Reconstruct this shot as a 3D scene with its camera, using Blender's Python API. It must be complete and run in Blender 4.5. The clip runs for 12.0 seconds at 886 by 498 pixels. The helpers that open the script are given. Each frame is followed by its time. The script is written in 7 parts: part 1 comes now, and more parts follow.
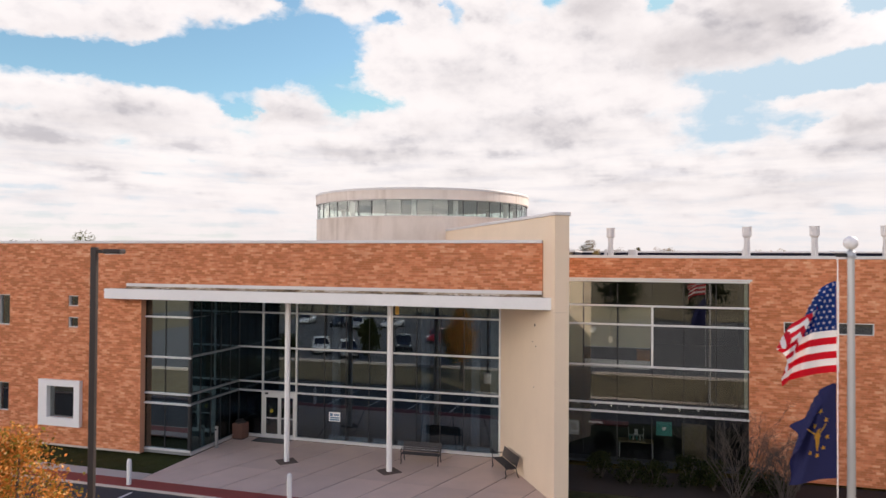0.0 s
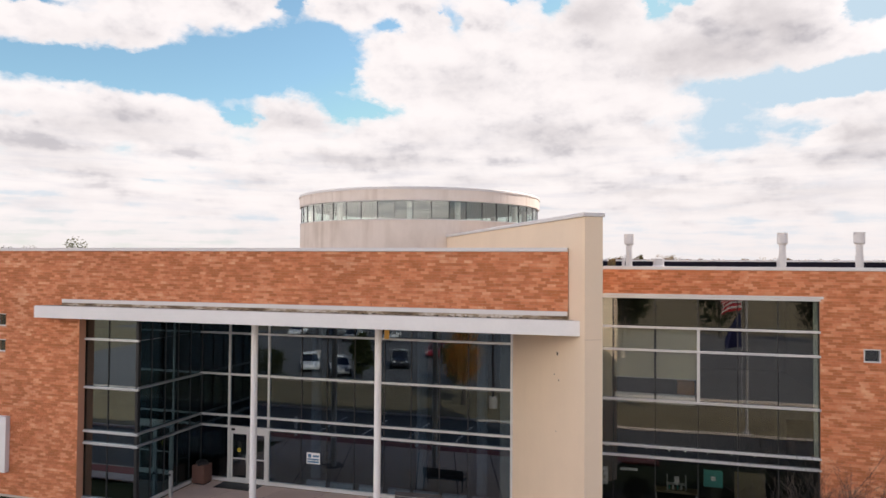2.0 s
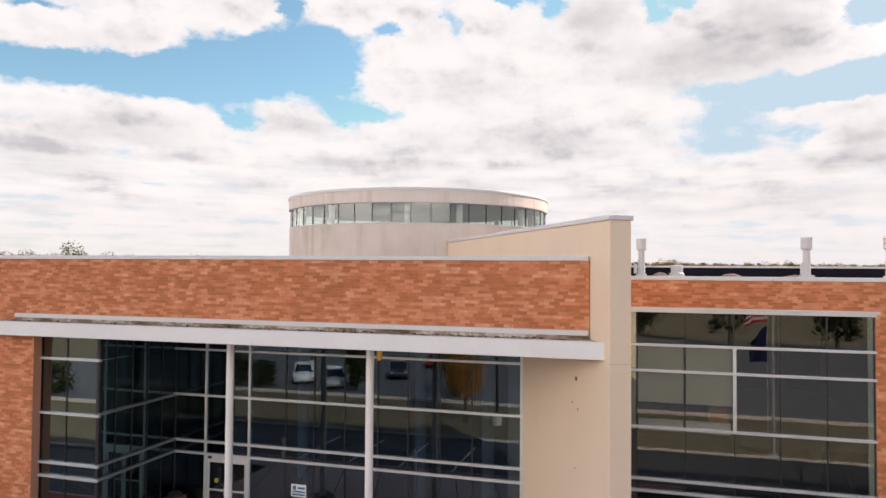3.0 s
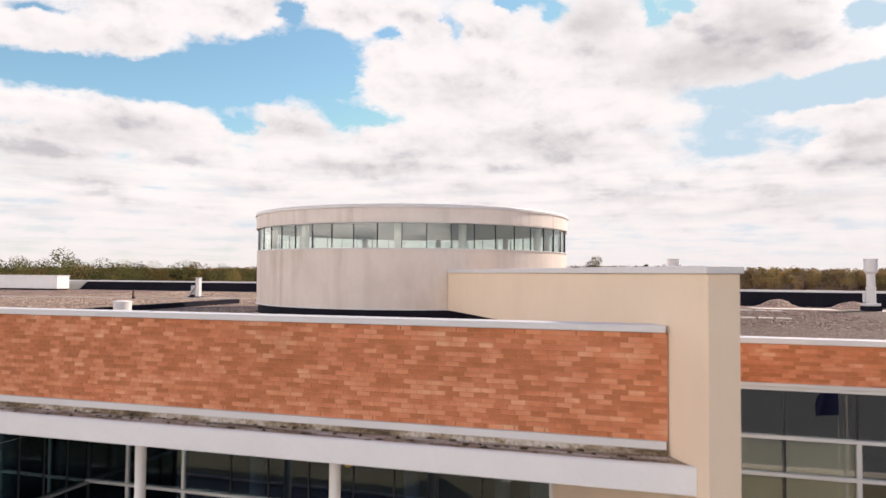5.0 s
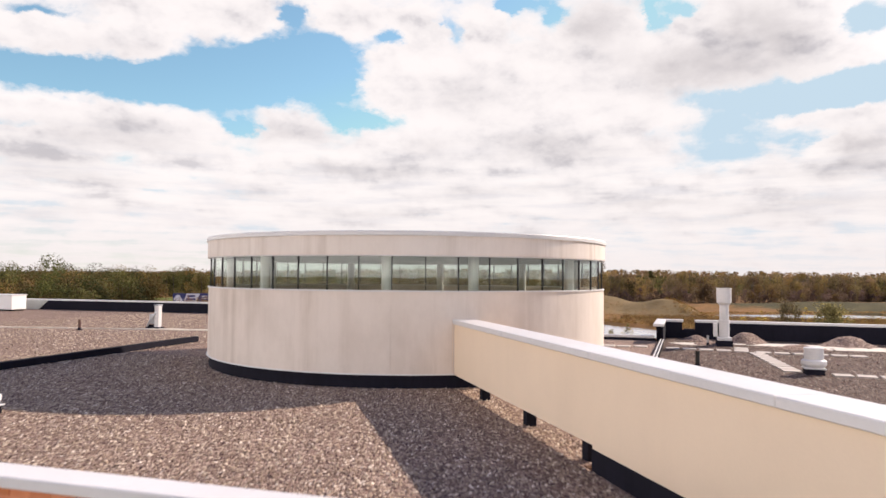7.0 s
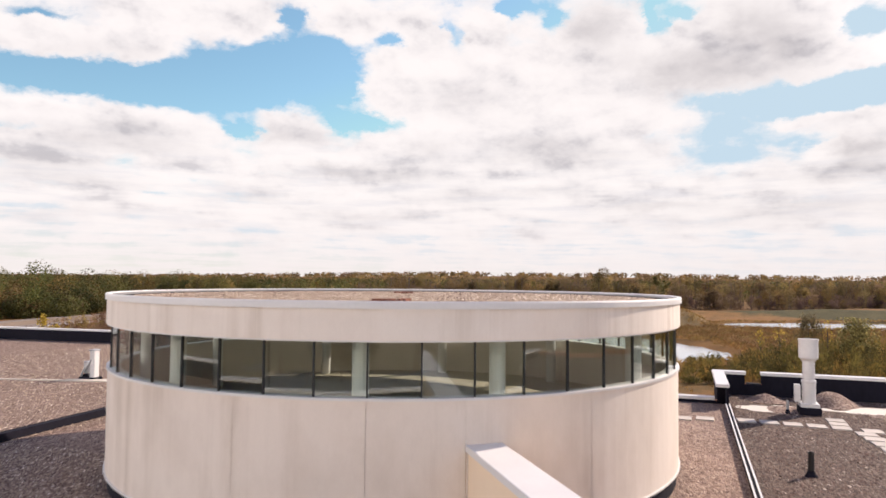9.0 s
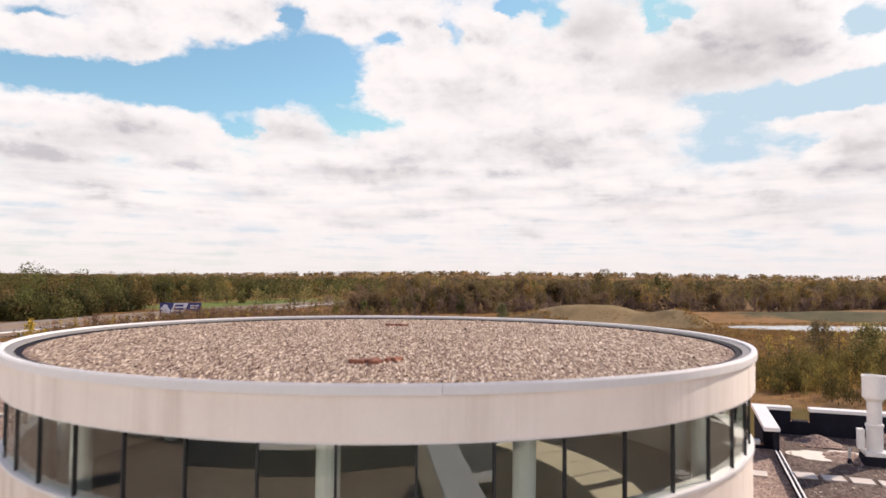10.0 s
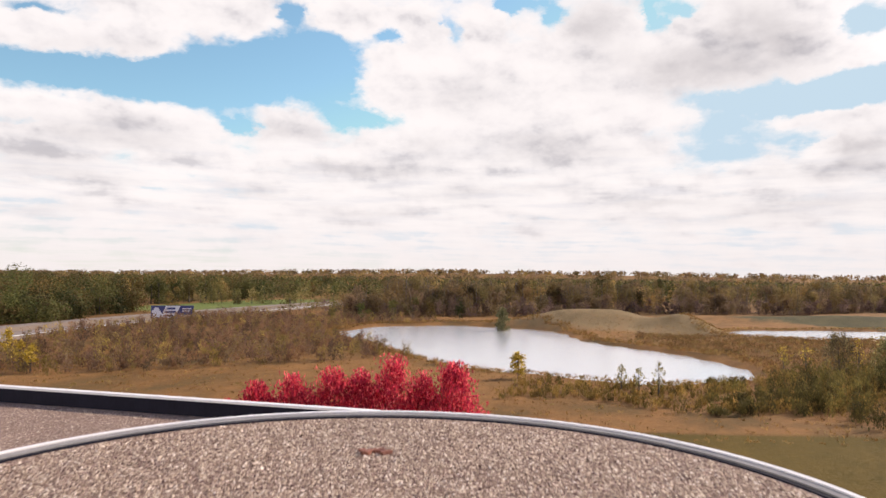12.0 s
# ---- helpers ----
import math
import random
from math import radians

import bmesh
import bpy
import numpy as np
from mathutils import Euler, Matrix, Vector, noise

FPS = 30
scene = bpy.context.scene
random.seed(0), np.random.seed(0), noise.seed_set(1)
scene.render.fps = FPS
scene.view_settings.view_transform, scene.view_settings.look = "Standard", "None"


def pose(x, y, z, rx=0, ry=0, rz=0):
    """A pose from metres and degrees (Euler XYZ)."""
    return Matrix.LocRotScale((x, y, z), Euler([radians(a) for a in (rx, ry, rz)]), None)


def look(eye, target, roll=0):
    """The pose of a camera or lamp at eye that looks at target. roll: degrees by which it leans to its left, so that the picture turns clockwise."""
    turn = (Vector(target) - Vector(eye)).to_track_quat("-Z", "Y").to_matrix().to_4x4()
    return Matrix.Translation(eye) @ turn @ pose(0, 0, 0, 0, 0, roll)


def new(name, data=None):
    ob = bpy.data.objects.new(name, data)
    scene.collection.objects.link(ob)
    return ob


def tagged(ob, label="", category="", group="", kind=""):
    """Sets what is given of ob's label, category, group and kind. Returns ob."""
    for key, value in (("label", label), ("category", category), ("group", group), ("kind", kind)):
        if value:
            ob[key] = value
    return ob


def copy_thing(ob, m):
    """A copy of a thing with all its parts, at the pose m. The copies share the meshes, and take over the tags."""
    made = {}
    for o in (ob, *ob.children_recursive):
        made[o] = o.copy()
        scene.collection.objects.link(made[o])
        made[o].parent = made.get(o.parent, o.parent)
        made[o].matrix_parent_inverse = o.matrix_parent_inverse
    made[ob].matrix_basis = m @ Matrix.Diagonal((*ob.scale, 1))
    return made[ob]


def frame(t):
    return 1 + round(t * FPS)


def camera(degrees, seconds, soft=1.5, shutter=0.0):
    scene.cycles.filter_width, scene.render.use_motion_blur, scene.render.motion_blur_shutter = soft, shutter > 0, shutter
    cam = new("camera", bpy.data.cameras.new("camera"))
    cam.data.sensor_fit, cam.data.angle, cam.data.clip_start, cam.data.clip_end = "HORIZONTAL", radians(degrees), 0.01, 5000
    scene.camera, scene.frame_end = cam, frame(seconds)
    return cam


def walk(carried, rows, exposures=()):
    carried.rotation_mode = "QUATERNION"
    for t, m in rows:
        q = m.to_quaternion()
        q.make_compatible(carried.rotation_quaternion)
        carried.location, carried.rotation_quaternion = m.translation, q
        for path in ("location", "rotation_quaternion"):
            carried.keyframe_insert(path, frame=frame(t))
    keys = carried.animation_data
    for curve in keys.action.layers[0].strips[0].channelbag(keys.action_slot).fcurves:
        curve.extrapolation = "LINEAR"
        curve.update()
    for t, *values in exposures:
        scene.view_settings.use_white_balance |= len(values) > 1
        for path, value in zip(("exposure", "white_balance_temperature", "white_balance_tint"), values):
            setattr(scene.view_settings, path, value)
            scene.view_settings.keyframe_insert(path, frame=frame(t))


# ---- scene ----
cam = camera(64.9, 12.0, soft=1.5, shutter=0.5)
PATH = [
    (0, look((5.402, -27.537, 9.624), (2.106, -18.097, 9.771), 0.36)),
    (0.5, look((4.958, -26.270, 9.661), (1.666, -16.829, 9.818), 0.40)),
    (1, look((4.556, -24.987, 9.690), (1.257, -15.549, 9.868), 0.39)),
    (1.5, look((4.072, -23.629, 9.733), (0.773, -14.191, 9.940), 0.41)),
    (2, look((3.546, -22.270, 9.795), (0.254, -12.830, 10.043), 0.43)),
    (2.5, look((3.038, -20.849, 9.893), (-0.255, -11.410, 10.161), 0.38)),
    (3, look((2.514, -19.374, 10.011), (-0.781, -9.937, 10.310), 0.42)),
    (4.8, look((0.572, -13.687, 11.172), (-2.720, -4.251, 11.514), 0.38)),
    (5, look((0.341, -13.025, 11.308), (-2.957, -3.591, 11.658), 0.38)),
    (5.5, look((-0.268, -11.347, 11.617), (-3.565, -1.913, 11.976), 0.40)),
    (6, look((-0.879, -9.708, 11.943), (-4.177, -0.274, 12.314), 0.45)),
    (6.5, look((-1.500, -8.092, 12.304), (-4.796, 1.341, 12.687), 0.48)),
    (7, look((-2.108, -6.432, 12.690), (-5.408, 3.000, 13.086), 0.48)),
    (7.2, look((-2.304, -5.841, 12.812), (-5.612, 3.587, 13.215), 0.54)),
    (8.8, look((-4.457, -0.087, 14.196), (-7.764, 9.340, 14.620), 0.59)),
    (9, look((-4.740, 0.674, 14.393), (-8.039, 10.104, 14.826), 0.52)),
    (9.5, look((-5.419, 2.533, 14.806), (-8.712, 11.966, 15.240), 0.46)),
    (10, look((-6.110, 4.385, 15.252), (-9.400, 13.819, 15.674), 0.54)),
    (10.5, look((-6.770, 6.169, 15.678), (-10.055, 15.605, 16.075), 0.46)),
    (11, look((-7.332, 7.703, 16.161), (-10.615, 17.141, 16.547), 0.57)),
    (11.5, look((-7.862, 9.177, 16.682), (-11.140, 18.617, 17.069), 0.66)),
    (12, look((-8.352, 10.543, 17.222), (-11.628, 19.983, 17.608), 0.74)),
]
walk(cam, PATH, [(0, 0.4, 6750, 20), (12, 0.4, 6750, 20)])

# ---- light ----
SUN_AZ, SUN_EL = 37.7, 31.7
sun_way = Vector((math.sin(radians(SUN_AZ)) * math.cos(radians(SUN_EL)), math.cos(radians(SUN_AZ)) * math.cos(radians(SUN_EL)), math.sin(radians(SUN_EL))))
sun = new("sun", bpy.data.lights.new("sun", "SUN"))
sun.data.energy, sun.data.angle, sun.data.color = 5.0, radians(0.6), (1.0, 0.91, 0.77)
sun.matrix_world = look(sun_way * 100, (0, 0, 0))


class Nodes:
    """A small builder of shader nodes."""

    def __init__(self, tree):
        self.tree = tree
        tree.nodes.clear()

    def add(self, kind, **values):
        n = self.tree.nodes.new(kind)
        for k, v in values.items():
            if k == "operation":
                n.operation = v
            elif k == "use_clamp":
                n.use_clamp = v
            elif k == "data_type":
                n.data_type = v
            elif k == "blend_type":
                n.blend_type = v
            elif k == "sky_type":
                n.sky_type = v
            elif k == "sun_disc":
                n.sun_disc = v
            elif k == "sun_elevation":
                n.sun_elevation = v
            elif k == "sun_rotation":
                n.sun_rotation = v
            elif k == "air_density":
                n.air_density = v
            elif k == "dust_density":
                n.dust_density = v
            elif k == "ozone_density":
                n.ozone_density = v
            elif k == "attribute_name":
                n.attribute_name = v
        return n

    def put(self, value, socket):
        if isinstance(value, bpy.types.NodeSocket):
            self.tree.links.new(value, socket)
        elif value is not None:
            socket.default_value = value

    def math(self, op, a, b=None, c=None, clamp=False):
        n = self.add("ShaderNodeMath", operation=op, use_clamp=clamp)
        for v, s in zip((a, b, c), n.inputs):
            self.put(v, s)
        return n.outputs[0]

    def noise(self, vector, scale, detail=4.0, rough=0.55, distortion=0.0):
        n = self.add("ShaderNodeTexNoise")
        self.put(vector, n.inputs["Vector"])
        for k, v in (("Scale", scale), ("Detail", detail), ("Roughness", rough), ("Distortion", distortion)):
            n.inputs[k].default_value = v
        return n.outputs["Fac"]

    def mix(self, fac, a, b, blend="MIX"):
        n = self.add("ShaderNodeMix", data_type="RGBA", blend_type=blend)
        self.put(fac, n.inputs["Factor"])
        for v, s in ((a, n.inputs[6]), (b, n.inputs[7])):
            self.put((*v, 1) if isinstance(v, tuple) and len(v) == 3 else v, s)
        return n.outputs[2]

    def ramp(self, fac, stops, interpolation="LINEAR"):
        n = self.add("ShaderNodeValToRGB")
        n.color_ramp.interpolation = interpolation
        e = n.color_ramp.elements
        while len(e) < len(stops):
            e.new(0.5)
        for el, (p, c) in zip(e, stops):
            el.position = p
            el.color = (*c, 1) if isinstance(c, tuple) else (c, c, c, 1)
        self.put(fac, n.inputs[0])
        return n.outputs[0]

    def mapped(self, vector, scale=(1, 1, 1), location=(0, 0, 0)):
        n = self.add("ShaderNodeMapping")
        self.put(vector, n.inputs["Vector"])
        n.inputs["Scale"].default_value, n.inputs["Location"].default_value = scale, location
        return n.outputs[0]


# ---- sky with broken autumn cloud ----
world = bpy.data.worlds.new("sky")
scene.world = world
world.use_nodes = True
W = Nodes(world.node_tree)
way = W.add("ShaderNodeTexCoord").outputs["Generated"]
xyz = W.add("ShaderNodeSeparateXYZ")
W.put(way, xyz.inputs[0])
elev = W.math("MULTIPLY", W.math("ARCSINE", xyz.outputs[2]), 57.2958)
azim = W.math("MULTIPLY", W.math("ARCTAN2", xyz.outputs[0], xyz.outputs[1]), 57.2958)
sky = W.add("ShaderNodeTexSky", sky_type="NISHITA", sun_disc=False, sun_elevation=radians(SUN_EL), sun_rotation=radians(SUN_AZ), air_density=1.0, dust_density=0.6, ozone_density=1.6)
# each: azimuth, elevation, half widths, weight
GAPS = [(-48.2, 14.2, 7.0, 1.12, -0.6), (-39.7, 15.1, 6.0, 1.95, -0.6), (-33.8, 16.1, 4.2, 2.23, -0.6), (-29.8, 17.6, 3.3, 1.86, -0.5), (-28.4, 15.1, 2.6, 1.1, -0.55), (-26.0, 12.6, 3.0, 0.95, -0.7), (-50.9, 10.4, 3.3, 0.42, -0.3), (-49.8, 18.1, 2.3, 0.37, -0.3), (-31.6, 20.3, 1.3, 0.84, -0.6), (-23.8, 18.9, 1.5, 0.9, -0.5), (-18.6, 19.4, 1.1, 1.21, -0.45), (-10.5, 20.7, 0.9, 0.84, -0.5), (-2.4, 20.2, 0.7, 1.02, -0.6), (0.1, 20.3, 1.3, 0.56, -0.5), (12.0, 18.1, 1.9, 1.02, -0.7)]
LOW_GAPS = [(11.0, 13.5, 5.1, 1.12, -0.55), (5.1, 13.3, 4.7, 0.84, -0.42), (2.3, 11.5, 5.6, 0.84, -0.22), (1.5, 9.7, 5.1, 1.67, -0.17), (-14.0, 21.4, 1.7, 0.37, -0.4), (-35.7, 11.8, 1.6, 0.6, -0.45), (-39.6, 6.4, 3.6, 0.65, -0.16), (8.9, 10.4, 3.7, 0.47, -0.2)]
BANKS = [(-48.7, 16.8, 6.0, 1.21, 0.5), (-43.6, 16.9, 2.6, 1.12, 0.4), (-39.8, 19.5, 6.0, 1.21, 0.45), (-35.6, 19.6, 2.3, 0.74, 0.3), (-28.0, 20.6, 2.3, 1.12, 0.6), (-26.1, 19.8, 1.7, 0.84, 0.35), (-21.5, 20.0, 2.1, 1.67, 0.5), (-24.3, 17.8, 1.2, 0.74, 0.28), (-16.3, 19.2, 2.8, 2.33, 0.4), (-7.1, 19.3, 3.3, 2.09, 0.5), (2.8, 17.9, 7.0, 2.88, 0.55), (8.6, 17.5, 2.8, 2.23, 0.5), (12.5, 16.0, 1.9, 0.93, 0.4), (-42.9, 11.0, 7.0, 1.4, 0.5), (-50.2, 9.2, 3.7, 1.02, 0.45), (-31.5, 12.1, 4.0, 1.02, 0.42), (-23.3, 14.8, 3.3, 2.33, 0.35)]
LOW_BANKS = [(-13.9, 15.3, 7.0, 3.72, 0.4), (-4.9, 12.8, 5.6, 2.79, 0.3), (-20.9, 9.9, 8.4, 1.63, 0.4), (-9.3, 10.3, 7.0, 1.67, 0.4), (11.3, 9.6, 2.6, 1.21, 0.5), (8.8, 8.3, 3.7, 0.74, 0.35), (8.1, 11.7, 3.3, 0.37, 0.3), (12.6, 11.8, 2.1, 0.47, 0.35), (-29.8, 15.8, 1.0, 0.23, 0.3), (-50.3, 11.9, 3.3, 0.42, 0.32), (-19.3, 6.5, 41.9, 2.56, 0.28)]
UNDERSIDES = [(-44.8, 11.1, 5.1, 0.47, 0.22), (-45.2, 9.8, 6.0, 0.56, 0.42), (-49.9, 8.1, 4.2, 0.6, 0.3), (-31.9, 11.5, 3.3, 0.56, 0.4), (-27.8, 8.7, 3.3, 0.42, 0.45), (-23.2, 8.5, 3.3, 0.37, 0.3), (-20.4, 10.6, 1.6, 0.56, 0.25), (-17.6, 7.0, 2.8, 0.42, 0.3), (-11.6, 11.1, 3.7, 0.42, 0.2), (-9.8, 10.1, 5.1, 0.56, 0.36), (-7.1, 19.5, 2.3, 1.21, 0.55), (-1.4, 16.5, 3.7, 0.84, 0.35), (2.6, 15.7, 5.1, 1.12, 0.5), (5.0, 18.5, 2.8, 1.21, 0.55)]
LOW_UNDERSIDES = [(7.1, 17.1, 2.3, 0.93, 0.35), (12.2, 9.5, 1.9, 0.6, 0.6), (10.6, 7.9, 3.7, 0.42, 0.5), (-1.9, 6.0, 3.5, 0.37, 0.42), (8.4, 5.4, 4.4, 0.42, 0.42), (-34.9, 6.6, 2.1, 0.37, 0.32), (-25.0, 5.1, 3.7, 0.33, 0.28), (-47.7, 7.0, 4.7, 0.33, 0.3), (-49.8, 4.6, 3.7, 0.28, 0.25), (-10.7, 7.2, 2.8, 0.33, 0.25), (-43.6, 16.6, 2.3, 0.47, 0.2), (-47.9, 16.0, 3.3, 0.37, 0.18), (-17.7, 14.7, 2.8, 0.93, 0.18), (1.5, 4.5, 5.6, 0.28, 0.2)]
puff = W.add("ShaderNodeCombineXYZ")
W.put(azim, puff.inputs[0])
W.put(W.math("MULTIPLY", elev, 1.5), puff.inputs[1])
# the outlines curl: shift each place a little before looking it up
curl = W.add("ShaderNodeTexNoise")
W.put(puff.outputs[0], curl.inputs["Vector"])
for k, v in (("Scale", 0.30), ("Detail", 7.0), ("Roughness", 0.62)):
    curl.inputs[k].default_value = v
bent = W.add("ShaderNodeSeparateColor")
W.put(curl.outputs["Color"], bent.inputs[0])
azim_bent = W.math("ADD", azim, W.math("MULTIPLY", W.math("SUBTRACT", bent.outputs[0], 0.5), 5.0))
elev_bent = W.math("ADD", elev, W.math("MULTIPLY", W.math("SUBTRACT", bent.outputs[1], 0.5), 2.4))


def blobs(rows, soft=1.0):
    """Sum of soft ovals in the sky."""
    total = None
    for a, e, wa, we, weight in rows:
        da = W.math("DIVIDE", W.math("SUBTRACT", azim_bent, a), wa)
        de = W.math("DIVIDE", W.math("SUBTRACT", elev_bent, e), we * soft)
        r2 = W.math("ADD", W.math("MULTIPLY", da, da), W.math("MULTIPLY", de, de))
        g = W.math("MULTIPLY", W.math("EXPONENT", W.math("MULTIPLY", r2, -1.0)), weight)
        total = g if total is None else W.math("ADD", total, g)
    return total


banks = W.math("ADD", blobs(GAPS + BANKS + LOW_BANKS), W.math("MULTIPLY", blobs(LOW_GAPS), 1.5))
grey = blobs(UNDERSIDES + LOW_UNDERSIDES, 1.5)
# clouds lie on one level, so they shrink and flatten towards the horizon
drop = W.math("ADD", W.math("MAXIMUM", xyz.outputs[2], 0.0), 0.055)


def cloud_field(lift, scale, detail, rough):
    level = W.math("ADD", drop, lift)
    at = W.add("ShaderNodeCombineXYZ")
    W.put(W.math("DIVIDE", xyz.outputs[0], level), at.inputs[0])
    W.put(W.math("DIVIDE", xyz.outputs[1], level), at.inputs[1])
    return W.noise(W.mapped(at.outputs[0], (1.0, 1.0, 1), (3.1, 1.7, 0)), scale, detail, rough, 0.15)


fluff = W.noise(puff.outputs[0], 0.27, 10.0, 0.58, 0.25)
here = cloud_field(0.0, 0.85, 9.0, 0.56)


def billow(rise, scale, detail):
    return W.noise(W.mapped(puff.outputs[0], (1, 1, 1), (0.35 * rise, rise, 0)), scale, detail, 0.55, 0.0)


cover = W.math("ADD", W.math("ADD", W.math("MULTIPLY", here, 0.70), W.math("MULTIPLY", fluff, 0.70)), W.math("ADD", banks, -0.13))
high = W.ramp(W.math("DIVIDE", elev, 90.0), [(0.23, 0.0), (0.40, 0.5)])
cover = W.math("SUBTRACT", cover, high)
# rows of flat-bottomed cloud in the lower sky
rows, rows_over = cloud_field(0.0, 1.5, 6.0, 0.5), cloud_field(0.011, 1.5, 6.0, 0.5)
lower = W.ramp(W.math("DIVIDE", elev, 20.0), [(0.10, 0.25), (0.28, 1.0), (0.55, 0.75), (0.80, 0.0)])
cover = W.math("ADD", cover, W.math("MULTIPLY", W.math("MULTIPLY", W.math("SUBTRACT", rows, 0.47), 0.95), lower))
row_shade = W.math("MULTIPLY", W.math("MULTIPLY", W.math("SUBTRACT", rows_over, rows), 1.1), lower)
mask = W.ramp(cover, [(0.38, 0.0), (0.50, 0.45), (0.58, 0.84), (0.70, 1.0)])
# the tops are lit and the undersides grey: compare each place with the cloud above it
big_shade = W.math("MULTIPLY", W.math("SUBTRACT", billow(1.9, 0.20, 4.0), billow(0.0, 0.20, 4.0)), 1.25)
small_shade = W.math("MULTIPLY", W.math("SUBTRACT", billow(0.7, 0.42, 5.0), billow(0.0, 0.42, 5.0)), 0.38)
body = W.math("ADD", W.math("ADD", W.math("ADD", big_shade, row_shade), small_shade), W.math("ADD", W.math("MULTIPLY", cover, 0.42), 0.13))
cloud = W.ramp(body, [(0.30, (0.97, 0.96, 0.945)), (0.50, (0.93, 0.92, 0.91)), (0.66, (0.85, 0.845, 0.845)), (0.85, (0.66, 0.66, 0.68))])
rough_grey = W.math("MULTIPLY", grey, W.math("ADD", W.math("MULTIPLY", billow(0.0, 0.30, 3.0), 1.5), 0.30))
cloud = W.mix(rough_grey, cloud, W.mix(1.0, cloud, (0.60, 0.595, 0.615), "MULTIPLY"))
# thin level bands low in the sky
low_sky = W.ramp(W.math("DIVIDE", elev, 20.0), [(0.10, 0.35), (0.30, 1.0), (0.62, 0.0)])
bands = W.ramp(W.noise(W.mapped(puff.outputs[0], (0.28, 1.5, 1)), 0.55, 6.0, 0.55), [(0.36, (0.88, 0.90, 0.93)), (0.48, (0.98, 0.985, 0.985)), (0.60, (1.02, 1.02, 1.015))])
cloud = W.mix(low_sky, cloud, W.mix(1.0, cloud, bands, "MULTIPLY"))
cloud = W.mix(1.0, cloud, (0.972, 1.0, 0.99), "MULTIPLY")
haze = W.ramp(W.math("DIVIDE", elev, 20.0), [(0.0, 1.0), (0.15, 0.50), (0.42, 0.0)])
# clouds across from the sun are lit from the front, those near it shine through
sun_dot = W.add("ShaderNodeVectorMath", operation="DOT_PRODUCT")
W.put(way, sun_dot.inputs[0])
sun_dot.inputs[1].default_value = sun_way
bright = W.ramp(W.math("ADD", W.math("MULTIPLY", sun_dot.outputs["Value"], 0.5), 0.5), [(0.0, (1.42, 1.35, 1.26)), (0.3, (1.33, 1.265, 1.175)), (0.42, (1.2, 1.145, 1.07)), (0.495, 0.345), (0.93, 0.335), (0.98, 0.42), (1.0, 0.65)])
cloud = W.mix(1.0, cloud, W.mix(1.0, bright, (3.0, 3.0, 3.0), "MULTIPLY"), "MULTIPLY")
back = W.add("ShaderNodeBackground")
# the blue deepens towards the zenith
tint = W.ramp(W.math("DIVIDE", elev, 90.0), [(0.24, (0.140, 0.182, 0.166)), (0.42, (0.170, 0.162, 0.198))])
blue = W.mix(1.0, W.mix(1.0, sky.outputs[0], tint, "MULTIPLY"), (0.53, 0.74, 0.85), "DARKEN")
W.put(W.mix(mask, blue, cloud), back.inputs[0])
haze_sky = W.add("ShaderNodeBackground")
W.put((0.865, 0.86, 0.835, 1), haze_sky.inputs[0])
for lit in (back, haze_sky):
    lit.inputs[1].default_value = 0.76
both = W.add("ShaderNodeMixShader")
W.put(W.math("MULTIPLY", haze, 0.88), both.inputs[0])
W.put(back.outputs[0], both.inputs[1])
W.put(haze_sky.outputs[0], both.inputs[2])
W.put(both.outputs[0], W.add("ShaderNodeOutputWorld").inputs[0])


# ---- materials ----
def material(name, base, rough=0.7, metal=0.0, scale=1.0, vary=0.12, fine=40.0, bump=0.0, bump_scale=60.0, spread=0.0, stretch=(1, 1, 1), specular=0.4):
    """A surface with large stains and fine grain; spread: change of tone from piece to piece."""
    m = bpy.data.materials.new(name)
    m.use_nodes = True
    n = Nodes(m.node_tree)
    p = n.add("ShaderNodeBsdfPrincipled")
    at = n.mapped(n.add("ShaderNodeTexCoord").outputs["Object"], stretch)
    lo = n.noise(at, scale, 5.0, 0.6)
    hi = n.noise(at, fine, 3.0, 0.6)
    tone = n.math("ADD", n.math("MULTIPLY", n.math("SUBTRACT", lo, 0.5), vary * 3.0), n.math("MULTIPLY", n.math("SUBTRACT", hi, 0.5), vary * 1.6))
    if spread:
        each = n.add("ShaderNodeObjectInfo").outputs["Random"]
        tone = n.math("ADD", tone, n.math("MULTIPLY", n.math("SUBTRACT", each, 0.5), spread))
    value = n.math("ADD", tone, 1.0)
    hsv = n.add("ShaderNodeHueSaturation")
    n.put((*base, 1), hsv.inputs["Color"])
    n.put(value, hsv.inputs["Value"])
    n.put(hsv.outputs[0], p.inputs["Base Color"])
    n.put(n.math("ADD", n.math("MULTIPLY", n.math("SUBTRACT", lo, 0.5), 0.25), rough, clamp=True), p.inputs["Roughness"])
    p.inputs["Metallic"].default_value = metal
    p.inputs["Specular IOR Level"].default_value = specular
    if bump:
        b = n.add("ShaderNodeBump")
        b.inputs["Strength"].default_value, b.inputs["Distance"].default_value = bump, 0.01
        n.put(n.noise(at, bump_scale, 4.0, 0.6), b.inputs["Height"])
        n.put(b.outputs[0], p.inputs["Normal"])
    n.put(p.outputs[0], n.add("ShaderNodeOutputMaterial").inputs[0])
    return m


